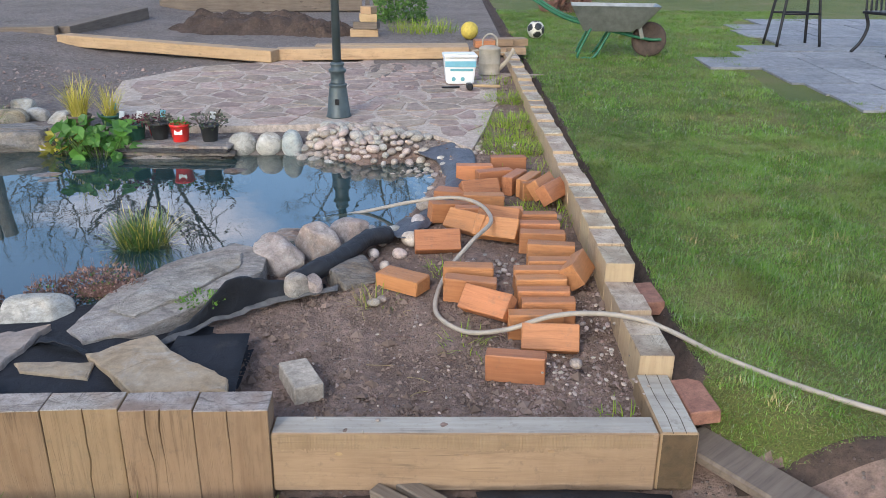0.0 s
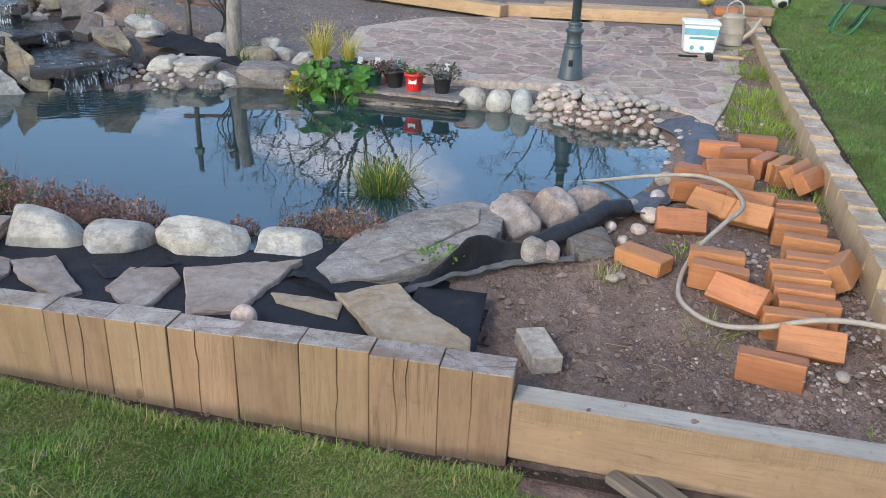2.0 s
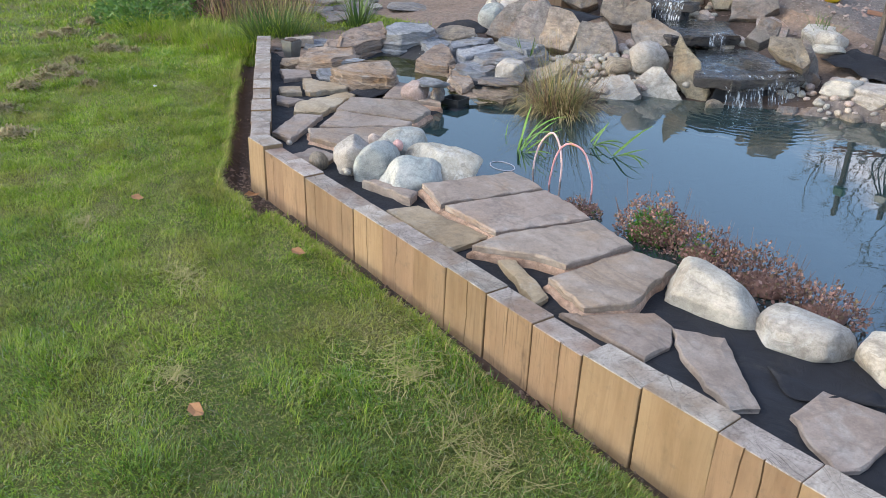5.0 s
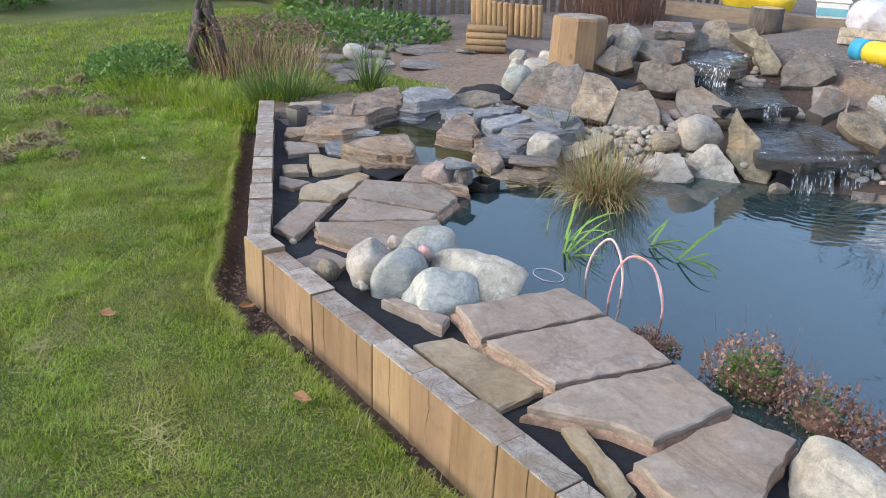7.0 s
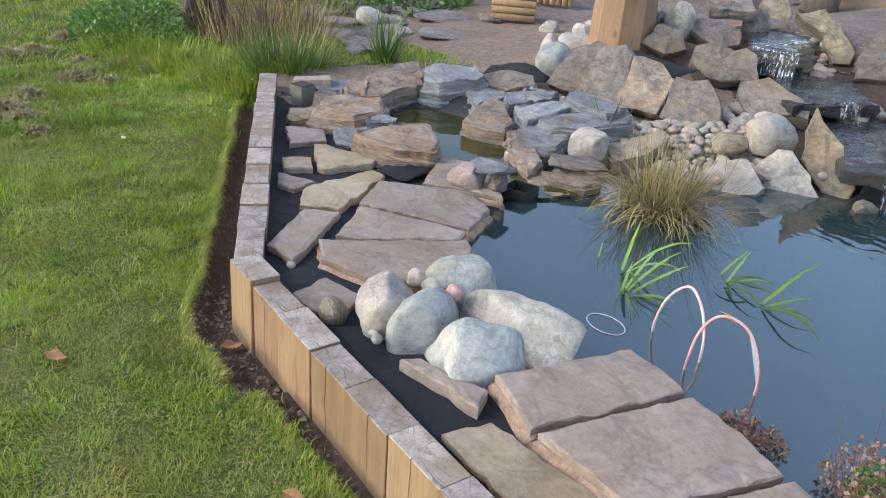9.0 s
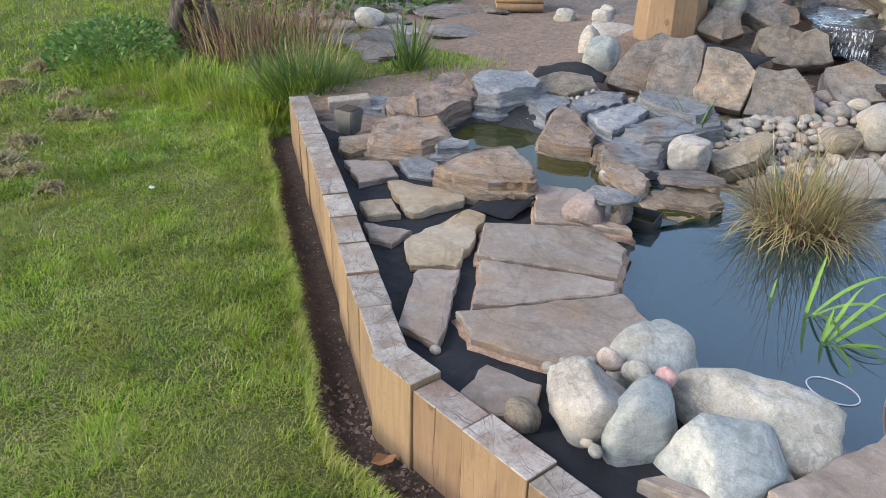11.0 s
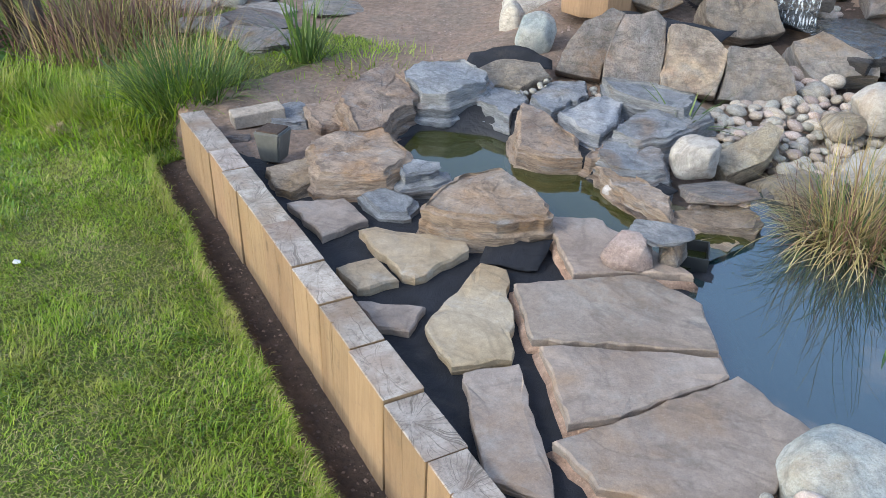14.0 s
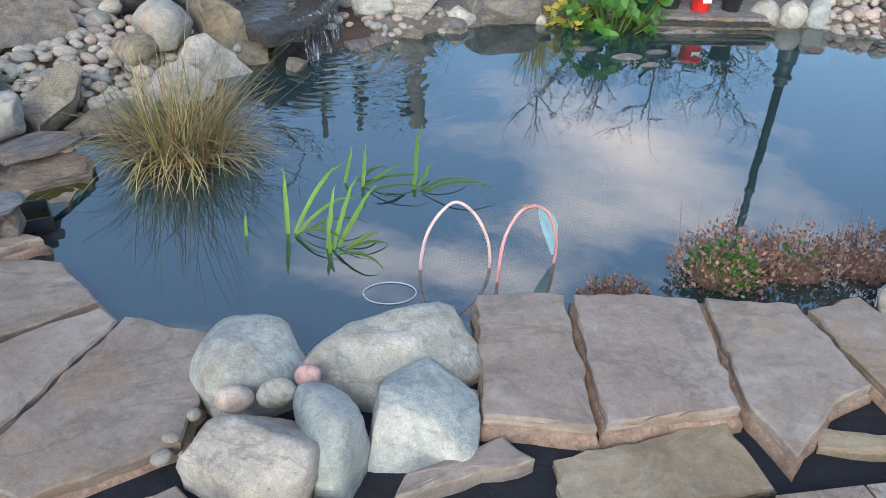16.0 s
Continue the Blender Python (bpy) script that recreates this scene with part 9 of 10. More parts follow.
clump("low_weeds", -7.05, 4.25, 0.10, "low green weeds on trodden soil", "plant", [("foliage", blades(700, 0.36, 0.09, 0.006, 15, 0.7, 0.8, 0.95, 3), M_GRASS)])
clump("low_weeds", -7.0, 3.65, 0.08, "low green weeds beside rocks", "plant", [("foliage", blades(160, 0.24, 0.08, 0.005, 16, 0.8, 0.8, 0.95, 3), M_GRASS)])
clump("nettle_patch", -9.2, 2.85, -0.03, "low mound of fresh green nettles on the lawn", "plant", [("foliage", leaves(1700, 0.5, 0.30, 0.05, 17, 0.5), M_GREENLEAF)])
for k, (x, y) in enumerate(((-8.35, 2.75), (-8.05, 2.95), (-8.55, 3.0), (-7.8, 3.15), (-8.8, 2.65), (-7.55, 3.0))):
    clump("long_grass", x, y, ground_height(x, y), "patch of long bright green grass in the lawn", "grass", [("foliage", blades(420, 0.34, 0.17, 0.006, 400 + k, 0.6, 0.8, 0.95, 3), M_GRASS)])
dead = clump("dead_shrub", -8.72, 3.75, 0.02, "tangle of dead brown stalks round an old stump", "plant", [("stalk_tangle", blades(520, 0.62, 0.46, 0.011, 19, 0.9, 0.5, 0.9), M_RUSSET), ("pale_tangle", blades(260, 0.6, 0.46, 0.006, 20, 0.3, 0.35, 0.95), M_DRYRUSH), ("seed_head_mass", leaves(900, 0.55, 0.16, 0.035, 21, 0.2, 0.0, 0.36), M_RUSSET)])
stump = thing("dead_stump", -9.05, 3.35, -0.02, "twisted grey dead root stump", "stump")
rnd = random.Random(50)
for i in range(9):
    a = rnd.uniform(0, 6.28)
    bm = tube([(0.1 * math.cos(a), 0.1 * math.sin(a), 0), (0.16 * math.cos(a + 0.5), 0.14 * math.sin(a + 0.5), 0.2), (0.1 * math.cos(a + 1), 0.1 * math.sin(a + 1), 0.42), (0.05 * math.cos(a), 0.05 * math.sin(a), rnd.uniform(0.5, 0.75))], 0.05, 8, None, 0.5, 4)
    put(part("root", bm, M_BARK, stump, "", True), stump)
clump("flower_patch", -10.0, 5.4, 0.1, "dark green ground cover with small blue flowers", "plant", [("foliage", leaves(2600, 1.1, 0.28, 0.07, 21, 0.5), M_GREENLEAF), ("flowers", leaves(120, 1.0, 0.32, 0.03, 22, 0.8, 0, 0.02), M_FLOWER)])
clump("shrub", -9.3, 8.9, ground_height(-9.3, 8.9), "leafless shrub with upright red-brown stems", "shrub", [("stem_tangle", blades(320, 0.8, 1.1, 0.010, 23, 0.25, 0.2, 0.8, 3), M_TWIG), ("side_twigs", blades(420, 0.9, 0.75, 0.006, 24, 0.6, 0.3, 0.8, 3), M_TWIG)])
clump("shrub", -0.55, 11.6, ground_height(-0.55, 11.6), "dark green shrub at the end of the beds", "shrub", [("foliage", leaves(1500, 0.35, 0.6, 0.06, 25, 0.5), M_GREENLEAF)])
clump("grass_tuft", -0.2, 10.6, ground_height(-0.2, 10.6), "green grass tufts behind the sleepers", "plant", [("foliage", blades(300, 0.5, 0.18, 0.008, 26, 0.5, 0.6, 0.9), M_GRASS)])
clump("grass_tuft", -4.25, 6.0, ground_height(-4.25, 6.0), "thin grey-green grass tuft behind the rocks", "plant", [("foliage", blades(70, 0.1, 0.26, 0.007, 27, 0.35, 0.6), M_RUSH)])
clump("grass_tuft", -3.22, 5.78, 0.22, "green grass tuft at the foot of a trunk", "plant", [("foliage", blades(110, 0.1, 0.16, 0.006, 28, 0.6, 0.8), M_RUSH)])
for i, (x, y, n) in enumerate(((0.5, 5.2, 700), (0.55, 5.9, 700), (0.60, 6.6, 600), (0.5, 5.55, 500), (0.62, 4.0, 200), (0.45, 4.05, 60), (0.62, 4.7, 160), (0.1, 2.75, 40), (0.02, 3.3, 40), (0.62, 3.35, 50), (0.62, 2.25, 30), (0.55, 7.3, 160), (-0.25, 3.05, 25))):
    clump("grass_tuft", x, y, ground_height(x, y), "patchy weeds and grass on bare soil", "plant", [("foliage", blades(n, 0.26 if n > 100 else 0.1, 0.075, 0.004, 300 + i, 0.6, 0.8, 0.9, 3), M_GRASS)])
clump("moss_patch", -0.93, 2.86, 0.15, "bright green moss in a slab crack", "plant", [("foliage", leaves(120, 0.09, 0.02, 0.02, 29, 0.9), M_IRIS)])
clump("slate_weed", -5.30, 4.20, 0.19, "few long green leaves between slates", "plant", [("foliage", blades(16, 0.05, 0.24, 0.012, 30, 0.9, 0.5, 0.5, 5), M_RUSH)])
clump("weed", -0.30, 3.02, 0.06, "dry weed stalks on bare soil", "plant", [("stalk_tangle", blades(40, 0.08, 0.12, 0.003, 31, 0.8, 0.6), M_DRYRUSH)])
for i in range(26):
    r = random.Random(400 + i)
    x, y = r.uniform(-0.4, 0.55), r.uniform(2.3, 3.2)
    solid("twig", tube([(0, 0, 0.004), (r.uniform(0.02, 0.05), r.uniform(-0.02, 0.02), 0.01), (r.uniform(0.06, 0.1), r.uniform(-0.03, 0.03), 0.006)], 0.0011, 5), M_TWIG if i % 3 else M_DRYRUSH, pose(x, y, ground_height(x, y), 0, 0, r.uniform(0, 360)), "short dry twig on bare soil", "twig", "twigs on soil")
for x, y, rz in ((-3.86, 1.72, 30), (-4.62, 1.84, 80), (-3.09, 1.03, 10), (-4.75, 1.35, 40)):
    bm = bmesh.new()
    vs = [bm.verts.new(v) for v in ((0, 0, 0), (0.025, 0.02, 0.012), (0.06, 0.012, 0.004), (0.075, 0, 0.018), (0.055, -0.018, 0.01), (0.022, -0.02, 0.006))]
    c = bm.verts.new((0.035, 0, 0.0))
    for k in range(6):
        bm.faces.new((c, vs[k], vs[(k + 1) % 6]))
    solid("dead_leaf", bm, M_DEADLEAF, pose(x, y, ground_height(x, y) + 0.03, 10, 12, rz), "dry curled brown leaf on the lawn edge", "leaf")


# ---- lawn grass ----
def lawn_blades(name, region, count, length, width, seed, label, straw=0.0):
    """Short mown blades scattered over a region of the lawn, joined; straw is the share of flat dry bits."""
    r = np.random.RandomState(seed)
    verts, faces, tones = [], [], []
    x0, x1, y0, y1 = region
    made = 0
    while made < count:
        x, y = r.uniform(x0, x1), r.uniform(y0, y1)
        if ground_kind(x, y) != 0 or in_poly(x, y, TERR):
            made += 0.25
            continue
        made += 1
        dens = noise.noise((x * 1.9, y * 1.9, 7)) + 0.6 * noise.noise((x * 6, y * 6, 3))
        z = ground_height(x, y) + 0.012 * noise.noise((x * 1.7, y * 1.7, 0)) - 0.003
        tuft = noise.noise((x * 3.3, y * 3.3, 11)) + 0.7 * noise.noise((x * 9, y * 9, 5))
        # neighbours lean much the same way
        a = 5.0 * noise.noise((x * 5, y * 5, 21)) + r.normal(0, 1.3)
        ca, sa = math.cos(a), math.sin(a)
        b = len(verts)
        if r.rand() < straw * (1.0 - 0.7 * dens):
            ln = length * r.uniform(0.7, 1.9)
            w = width * r.uniform(0.4, 0.8) / 2
            zz = z + r.uniform(0.003, 0.012)
            up = r.uniform(-0.1, 0.45) * ln
            verts += [(x - sa * w, y + ca * w, zz), (x + sa * w, y - ca * w, zz), (x + ca * ln, y + sa * ln, zz + up)]
            faces.append((b, b + 1, b + 2))
            tones.append(1)
            continue
        ln = length * r.uniform(0.6, 1.35) * (1 + 0.35 * max(-0.6, dens)) * (1 + 0.9 * max(-0.3, tuft))
        lean = r.uniform(0.45, 1.35)
        w = width * r.uniform(0.6, 1.2) / 2
        mx, mz = ln * 0.5 * math.sin(lean * 0.6), ln * 0.5 * math.cos(lean * 0.6)
        tx, tz = mx + ln * 0.5 * math.sin(lean * 1.3), mz + ln * 0.5 * math.cos(lean * 1.3)
        verts += [(x - sa * w, y + ca * w, z), (x + sa * w, y - ca * w, z), (x + ca * mx - sa * w * 0.8, y + sa * mx + ca * w * 0.8, z + mz), (x + ca * mx + sa * w * 0.8, y + sa * mx - ca * w * 0.8, z + mz), (x + ca * tx, y + sa * tx, z + tz)]
        faces += [(b, b + 1, b + 3, b + 2), (b + 2, b + 3, b + 4)]
        # shaded grass copy takes over towards +x; elsewhere it tones dense clumps
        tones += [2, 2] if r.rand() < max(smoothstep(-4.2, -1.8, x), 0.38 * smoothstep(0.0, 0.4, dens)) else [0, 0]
    me = bpy.data.meshes.new(name)
    me.from_pydata(verts, [], faces)
    me.materials.append(M_GRASS)
    me.materials.append(M_STRAW)
    me.materials.append(M_SHADETURF)
    me.polygons.foreach_set("material_index", tones)
    return tagged(new(name, me), label, "grass", kind="stuff")


def lawn_tufts(name, rows, label):
    """Coarser tufts in the mown turf: fans of longer arching blades, and a ragged fringe along the cut edge."""
    verts, faces, tones = [], [], []

    def blade(x, y, z, a, lean, ln, w, tone):
        b = len(verts)
        ca, sa = math.cos(a), math.sin(a)
        r1, h1 = ln * 0.5 * math.sin(lean * 0.5), ln * 0.5 * math.cos(lean * 0.5)
        r2, h2 = r1 + ln * 0.5 * math.sin(lean * 1.25), h1 + ln * 0.5 * math.cos(lean * 1.25)
        for rr, hh, ww in ((0, 0, w), (r1, h1, w * 0.85)):
            verts.extend([(x + ca * rr - sa * ww, y + sa * rr + ca * ww, z + hh), (x + ca * rr + sa * ww, y + sa * rr - ca * ww, z + hh)])
        verts.append((x + ca * r2, y + sa * r2, z + h2))
        faces.extend([(b, b + 1, b + 3, b + 2), (b + 2, b + 3, b + 4)])
        tones.extend([tone, tone])

    for (x0, x1, y0, y1), count, ln, w, seed in rows:
        r = random.Random(seed)
        for i in range(count):
            cx, cy = r.uniform(x0, x1), r.uniform(y0, y1)
            if ground_kind(cx, cy) != 0 or in_poly(cx, cy, TERR) or noise.noise((cx * 1.6, cy * 1.6, 30)) < -0.05:
                continue
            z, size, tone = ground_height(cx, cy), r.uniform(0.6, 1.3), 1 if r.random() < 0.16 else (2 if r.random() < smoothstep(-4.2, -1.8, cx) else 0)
            spread = r.uniform(0.012, 0.035)
            for k in range(r.randint(10, 26)):
                a = r.uniform(0, 6.283)
                blade(cx + r.gauss(0, spread), cy + r.gauss(0, spread), z - 0.002, a, r.uniform(0.5, 1.45), ln * size * r.uniform(0.6, 1.2), w * r.uniform(0.35, 0.6), tone)
    r = random.Random(77)
    for i in range(17000):
        x = r.uniform(-7.1, -0.45)
        if x > -4.4 and r.random() < 0.6:
            continue
        n = 0.03 * noise.noise((x * 3.1, 6.2, 0.3))
        gap = (0.15 if x < -4.3 else 0.06) - n
        y = wall_line(x) - gap - abs(r.gauss(0, 0.018))
        if ground_kind(x, y) != 0:
            y -= 0.03
        toward = math.atan2(0.9, 0.4 if x < -4.72 else 0.0) + r.gauss(0, 0.9 if x < -4.4 else 1.8)
        y -= 0.0 if x < -4.4 else 0.035 + 0.03 * noise.noise((x * 4, 1, 1))
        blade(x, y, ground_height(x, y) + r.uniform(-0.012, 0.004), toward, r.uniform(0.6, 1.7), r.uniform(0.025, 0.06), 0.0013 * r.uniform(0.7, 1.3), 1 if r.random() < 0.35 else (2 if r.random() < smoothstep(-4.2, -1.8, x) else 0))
    me = bpy.data.meshes.new(name)
    me.from_pydata(verts, [], faces)
    me.materials.append(M_GRASS)
    me.materials.append(M_STRAW)
    me.materials.append(M_SHADETURF)
    me.polygons.foreach_set("material_index", tones)
    return tagged(new(name, me), label, "grass", kind="stuff")


bm = bmesh.new()
rnd = random.Random(5)
bmesh.ops.create_icosphere(bm, subdivisions=2, radius=0.011)
for v in bm.verts:
    v.co = Vector((v.co.x * 1.3, v.co.y * 0.8, 0.006 + v.co.z * 0.5)) * rnd.uniform(0.75, 1.25)
solid("litter", bm, M_WHITEPLASTIC, pose(-6.725, 2.088, ground_height(-6.725, 2.088) + 0.006, 8, 0, 20), "crumpled scrap of white foil on mown grass", "litter")
lawn_tufts("grass_tufts", (((-5.3, 0.6, 0.3, 2.0), 900, 0.043, 0.003, 61), ((-8.5, -5.0, 0.6, 3.4), 900, 0.048, 0.0038, 62), ((0.9, 3.4, 1.6, 6.0), 800, 0.05, 0.0036, 63), ((0.9, 5.0, 6.0, 12.0), 600, 0.055, 0.006, 64), ((-12.0, -8.0, 0.9, 4.5), 500, 0.06, 0.007, 65)), "coarse tufts and ragged edge of the lawn")
lawn_blades("lawn_grass", (-5.2, -0.2, 0.25, 2.0), 270000, 0.023, 0.0029, 1, "short mown lawn grass with bare patches", 0.17)
lawn_blades("lawn_grass", (-8.5, -5.0, 0.6, 3.6), 200000, 0.026, 0.0040, 2, "short mown lawn grass with bare patches", 0.19)
lawn_blades("lawn_grass", (-13.0, -7.0, 0.8, 6.0), 60000, 0.04, 0.008, 3, "short mown lawn grass with bare patches", 0.15)
lawn_blades("lawn_grass", (0.85, 3.2, 1.5, 5.5), 210000, 0.026, 0.0030, 4, "short mown lawn grass with worn patches", 0.15)
lawn_blades("lawn_grass", (0.85, 5.5, 5.5, 13.5), 130000, 0.028, 0.0058, 5, "short mown lawn grass with worn patches", 0.1)


def crumbs(name, regions, mat, label, category, seed):
    """Loose crumbs of soil or grit lying on the ground, far too many to count."""
    rn = random.Random(seed)
    verts, faces = [], []
    for x0, x1, y0, y1, count, size in regions:
        for i in range(count):
            px, py = rn.uniform(x0, x1), rn.uniform(y0, y1)
            if ground_kind(px, py) not in (1, 2, 3, 5) or in_poly(px, py, POND):
                continue
            sz = size * min(3.0, rn.lognormvariate(0, 0.55))
            o = Vector((px, py, ground_height(px, py) + sz * 0.2))
            a = rn.uniform(0, 6.283)
            e1 = Vector((math.cos(a), math.sin(a), rn.uniform(-0.3, 0.3))) * sz * rn.uniform(0.7, 1.3)
            e2 = Vector((-math.sin(a), math.cos(a), rn.uniform(-0.3, 0.3))) * sz * rn.uniform(0.6, 1.1)
            e3 = Vector((rn.uniform(-0.3, 0.3), rn.uniform(-0.3, 0.3), 1)) * sz * rn.uniform(0.5, 0.9)
            b = len(verts)
            verts += [o + e1, o + e2, o - e1, o - e2, o + e3, o + e3 * 0.7 + e1 * 0.5]
            faces += [(b, b + 1, b + 4), (b + 1, b + 2, b + 4), (b + 2, b + 3, b + 4), (b + 3, b, b + 5), (b, b + 4, b + 5), (b + 3, b + 5, b + 4)]
    me = bpy.data.meshes.new(name)
    me.from_pydata(verts, [], faces)
    me.materials.append(mat)
    return tagged(new(name, me), label, category, kind="stuff")


crumbs("soil_crumbs", ((-0.75, 0.72, 2.18, 3.1, 9000, 0.0036), (-0.75, 0.72, 2.18, 3.3, 900, 0.009), (-0.6, 0.72, 3.1, 5.4, 3000, 0.006), (-5.0, -4.3, 1.75, 2.0, 500, 0.005), (-7.2, -4.4, 1.7, 3.0, 6000, 0.003), (-4.4, -0.4, 1.8, 2.1, 1600, 0.006)), M_CRUMB, "loose crumbs of brown soil on bare ground", "soil", 5)
crumbs("grit", ((0.2, 0.72, 2.2, 3.2, 1500, 0.005), (0.3, 0.6, 2.25, 2.6, 700, 0.004), (-0.7, 0.7, 2.2, 3.4, 700, 0.004), (-5.5, 1.0, 6.0, 8.0, 2500, 0.010), (-7.5, -5.6, 3.7, 6.2, 1500, 0.0045)), M_GRIT, "pale grit and small stones on soil", "gravel", 6)


def clod(x, y, z, r, seed):
    bm = rock_mesh(seed, "boulder", 2)
    bmesh.ops.scale(bm, vec=(r * 2, r * 1.5, r * 0.35), verts=bm.verts)
    solid("soil_clod", bm, M_SOIL, pose(x, y, z, 0, 0, seed * 40), "flat clod of dark soil stuck on timber", "soil")


clod(0.02, 2.12, 0.071, 0.016, 1)
clod(-0.28, 2.085, 0.071, 0.014, 2)
clod(0.05, 2.105, 0.071, 0.009, 3)
clod(-0.43, 2.15, 0.071, 0.007, 4)


def thatch_heap(x, y, r, seed):
    """A raked-up lump of dry moss: short matted fibres."""
    rn = random.Random(seed)
    verts, faces = [], []
    for i in range(int(260 * r / 0.1)):
        a, q = rn.uniform(0, 6.283), abs(rn.gauss(0, 0.5)) * r
        px, py = x + q * math.cos(a), y + q * math.sin(a)
        pz = ground_height(px, py) + 0.012 + rn.random() * 0.28 * r * max(0, 1 - q / r)
        d = Vector((rn.gauss(0, 1), rn.gauss(0, 1), rn.gauss(0, 0.5))).normalized() * rn.uniform(0.015, 0.04)
        w = d.cross(Vector((0, 0, 1))).normalized() * 0.0035
        b = len(verts)
        c = Vector((px, py, pz))
        verts += [c - d - w, c - d + w, c + d + w, c + d - w]
        faces.append((b, b + 1, b + 2, b + 3))
    me = bpy.data.meshes.new("thatch_heap")
    me.from_pydata(verts, [], faces)
    me.materials.append(M_THATCH)
    return tagged(new("thatch_heap", me), "raked lump of dry brown moss on the lawn", "moss", "moss lumps on the lawn", kind="stuff")


for k, (x, y, r) in enumerate(((-7.13, 1.35, 0.13), (-6.06, 1.08, 0.12), (-8.91, 2.02, 0.14), (-7.28, 1.69, 0.11), (-8.8, 1.84, 0.16), (-6.99, 1.73, 0.08), (-8.07, 2.14, 0.16), (-8.46, 2.25, 0.13), (-9.62, 2.78, 0.15), (-8.35, 2.52, 0.12), (-8.2, 2.62, 0.09), (-7.74, 1.8, 0.11), (-7.5, 1.62, 0.16), (-7.3, 1.5, 0.12), (-7.68, 2.8, 0.07), (-7.91, 2.3, 0.06), (-6.6, 1.12, 0.12), (-9.3, 2.3, 0.14))):
    thatch_heap(x, y, r, 70 + k)


def straw_patch(x, y, r, seed):
    """A thin scatter of dry cut stalks lying flat on worn turf."""
    rn = random.Random(seed)
    verts, faces = [], []
    for i in range(int(1700 * r)):
        a, q = rn.uniform(0, 6.283), abs(rn.gauss(0, 0.9)) * r
        px, py = x + q * math.cos(a) * 1.4, y + q * math.sin(a) * 0.8
        pz = ground_height(px, py) + rn.uniform(0.010, 0.024)
        d = Vector((rn.gauss(0, 1), rn.gauss(0, 1), rn.gauss(0, 0.15))).normalized() * rn.uniform(0.012, 0.045)
        w = d.cross(Vector((0, 0, 1))).normalized() * 0.0011
        b = len(verts)
        c = Vector((px, py, pz))
        verts += [c - d - w, c - d + w, c + d + w, c + d - w]
        faces.append((b, b + 1, b + 2, b + 3))
    me = bpy.data.meshes.new("straw_patch")
    me.from_pydata(verts, [], faces)
    me.materials.append(M_STRAW)
    return tagged(new("straw_patch", me), "thin scatter of dry cut stalks on worn turf", "straw", "straw on the lawn", kind="stuff")


for k, (x, y, r) in enumerate(((-2.9, 1.66, 0.17), (-2.46, 1.6, 0.13), (-3.27, 1.05, 0.06), (-2.41, 1.17, 0.08), (-1.9, 1.5, 0.10), (-3.9, 1.3, 0.09), (-4.6, 1.1, 0.08))):
    straw_patch(x, y, r, 900 + k)


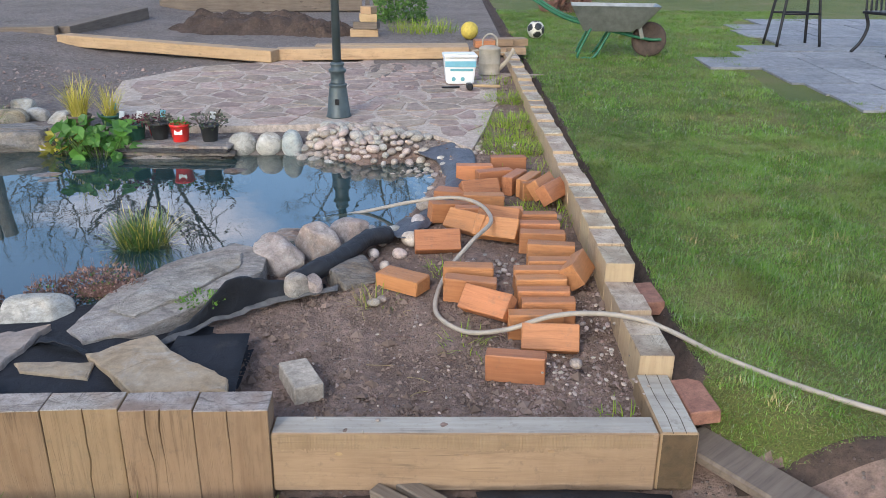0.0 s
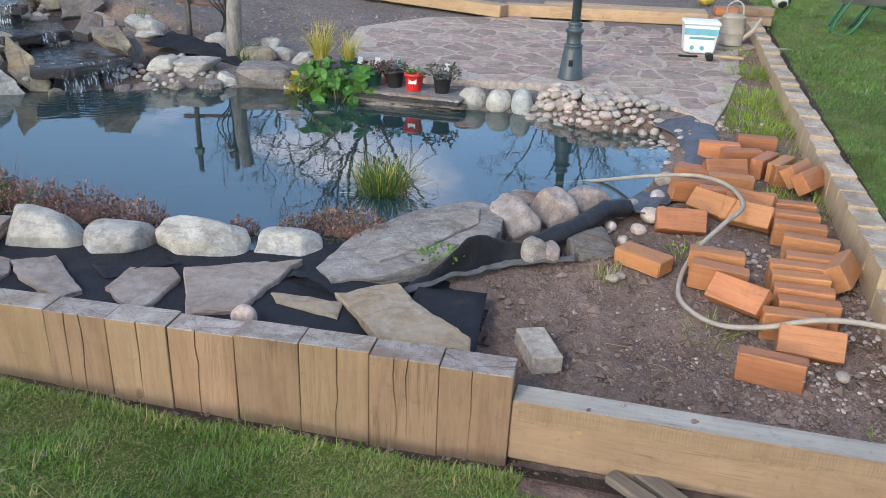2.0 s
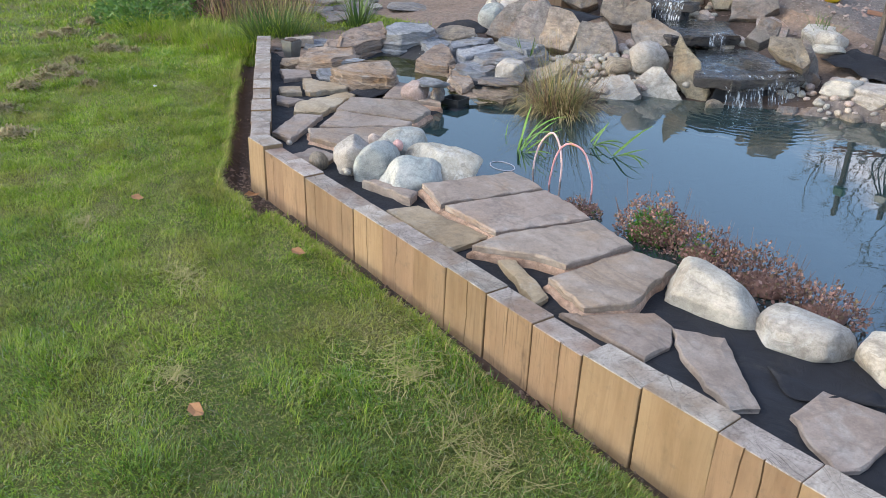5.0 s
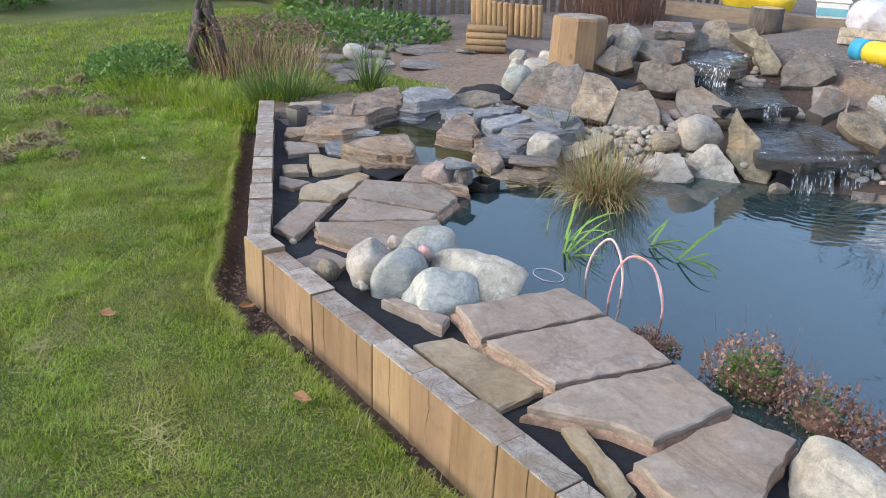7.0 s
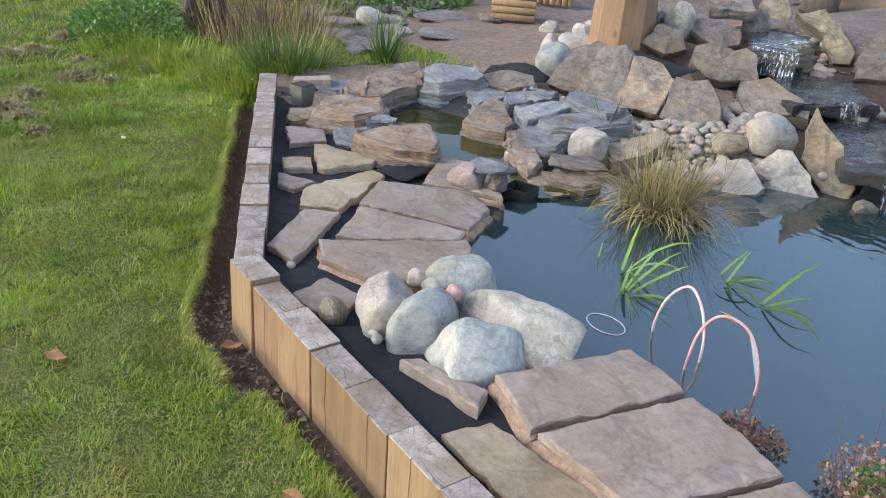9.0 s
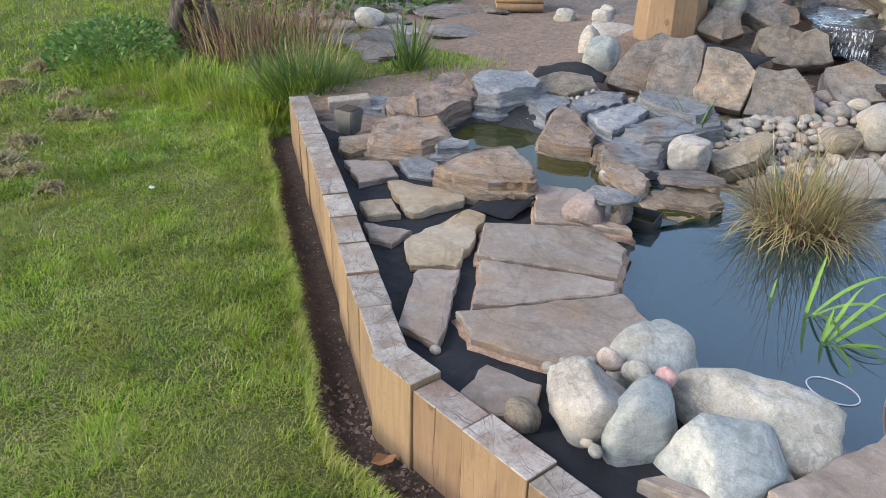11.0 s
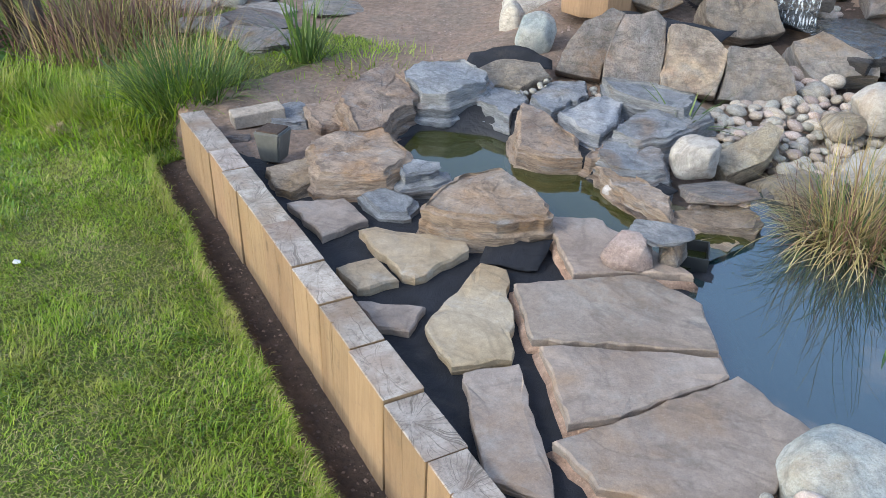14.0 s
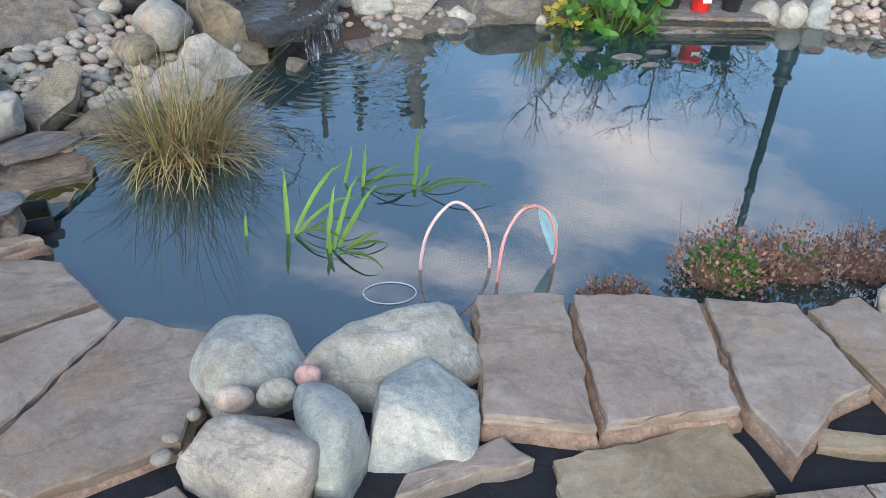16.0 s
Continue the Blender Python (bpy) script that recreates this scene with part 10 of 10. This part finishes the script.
# ---- bare trees beyond the garden, mirrored in the pond ----
def bare_tree(x, y, height, seed, label):
    r = random.Random(seed)
    t = thing("bare_tree", x, y, ground_height(x, y), label, "tree")
    trunk_bm = tube([(0, 0, 0), (r.gauss(0, 0.1), r.gauss(0, 0.1), height * 0.18), (r.gauss(0, 0.2), r.gauss(0, 0.2), height * 0.36)], 0.022 * height, 9, None, 0.65, 4)
    put(part("trunk", trunk_bm, M_BARK, t, "", True), t)
    verts, faces = [], []

    def limb(p, d, ln, rad, depth):
        n = 3
        q = p
        pts = [q]
        for k in range(n):
            d = (d + Vector((r.gauss(0, 0.18), r.gauss(0, 0.18), r.gauss(0, 0.12) + 0.03))).normalized()
            q = q + d * (ln / n)
            pts.append(q)
        for k in range(n):
            a, b = pts[k], pts[k + 1]
            s = d.cross(Vector((0.3, 0.1, 1))).normalized()
            u = s.cross(d)
            r1, r2 = rad * (1 - 0.25 * k / n), rad * (1 - 0.25 * (k + 1) / n)
            i0 = len(verts)
            for c, rr in ((a, r1), (b, r2)):
                for m in range(3):
                    th = m * 2.0944
                    verts.append(c + s * rr * math.cos(th) + u * rr * math.sin(th))
            for m in range(3):
                faces.append((i0 + m, i0 + (m + 1) % 3, i0 + 3 + (m + 1) % 3, i0 + 3 + m))
        if depth > 0:
            for k in range(r.choice((3, 3, 4)) if depth > 1 else 3):
                base = pts[r.choice((1, 2, 3))]
                nd = (d + Vector((r.gauss(0, 0.75), r.gauss(0, 0.75), r.gauss(0.1, 0.45)))).normalized()
                limb(base, nd, ln * r.uniform(0.5, 0.75), rad * 0.55, depth - 1)

    for k in range(6):
        a = 2 * math.pi * k / 6 + r.uniform(-0.4, 0.4)
        limb(Vector((0, 0, height * r.uniform(0.22, 0.36))), Vector((math.cos(a) * 0.8, math.sin(a) * 0.8, r.uniform(0.5, 1.1))).normalized(), height * 0.30, 0.0065 * height, 4)
    me = bpy.data.meshes.new("limbs")
    me.from_pydata(verts, [], faces)
    me.materials.append(M_BARK)
    ob = new("limbs", me)
    ob.parent = t
    ob.matrix_world = t.matrix_world
    return t


BT = "bare leafless tree beyond the garden"
bare_tree(-5.8, 16.0, 7.0, 1, BT)
bare_tree(-1.7, 22.0, 7.4, 2, BT)
bare_tree(4.0, 19.0, 7.6, 3, BT)
bare_tree(8.0, 24.0, 9.5, 4, BT)
bare_tree(-9.0, 19.0, 7.0, 5, BT)
# dark evergreens at the far side of the lawn
for x, y, h, s in ((-15.0, 2.3, 2.2, 1), (-12.0, 6.4, 2.6, 2), (-14.5, 5.6, 2.4, 3)):
    clump("evergreen_shrub", x, y, ground_height(x, y), "dark evergreen shrub at the far side of the lawn", "shrub", [("foliage", leaves(3200, 0.8, h, 0.11, 500 + s, 0.2), M_GREENLEAF), ("stem", tube([(0, 0, 0), (0.03, 0, h * 0.5)], 0.09, 8), M_BARK)])
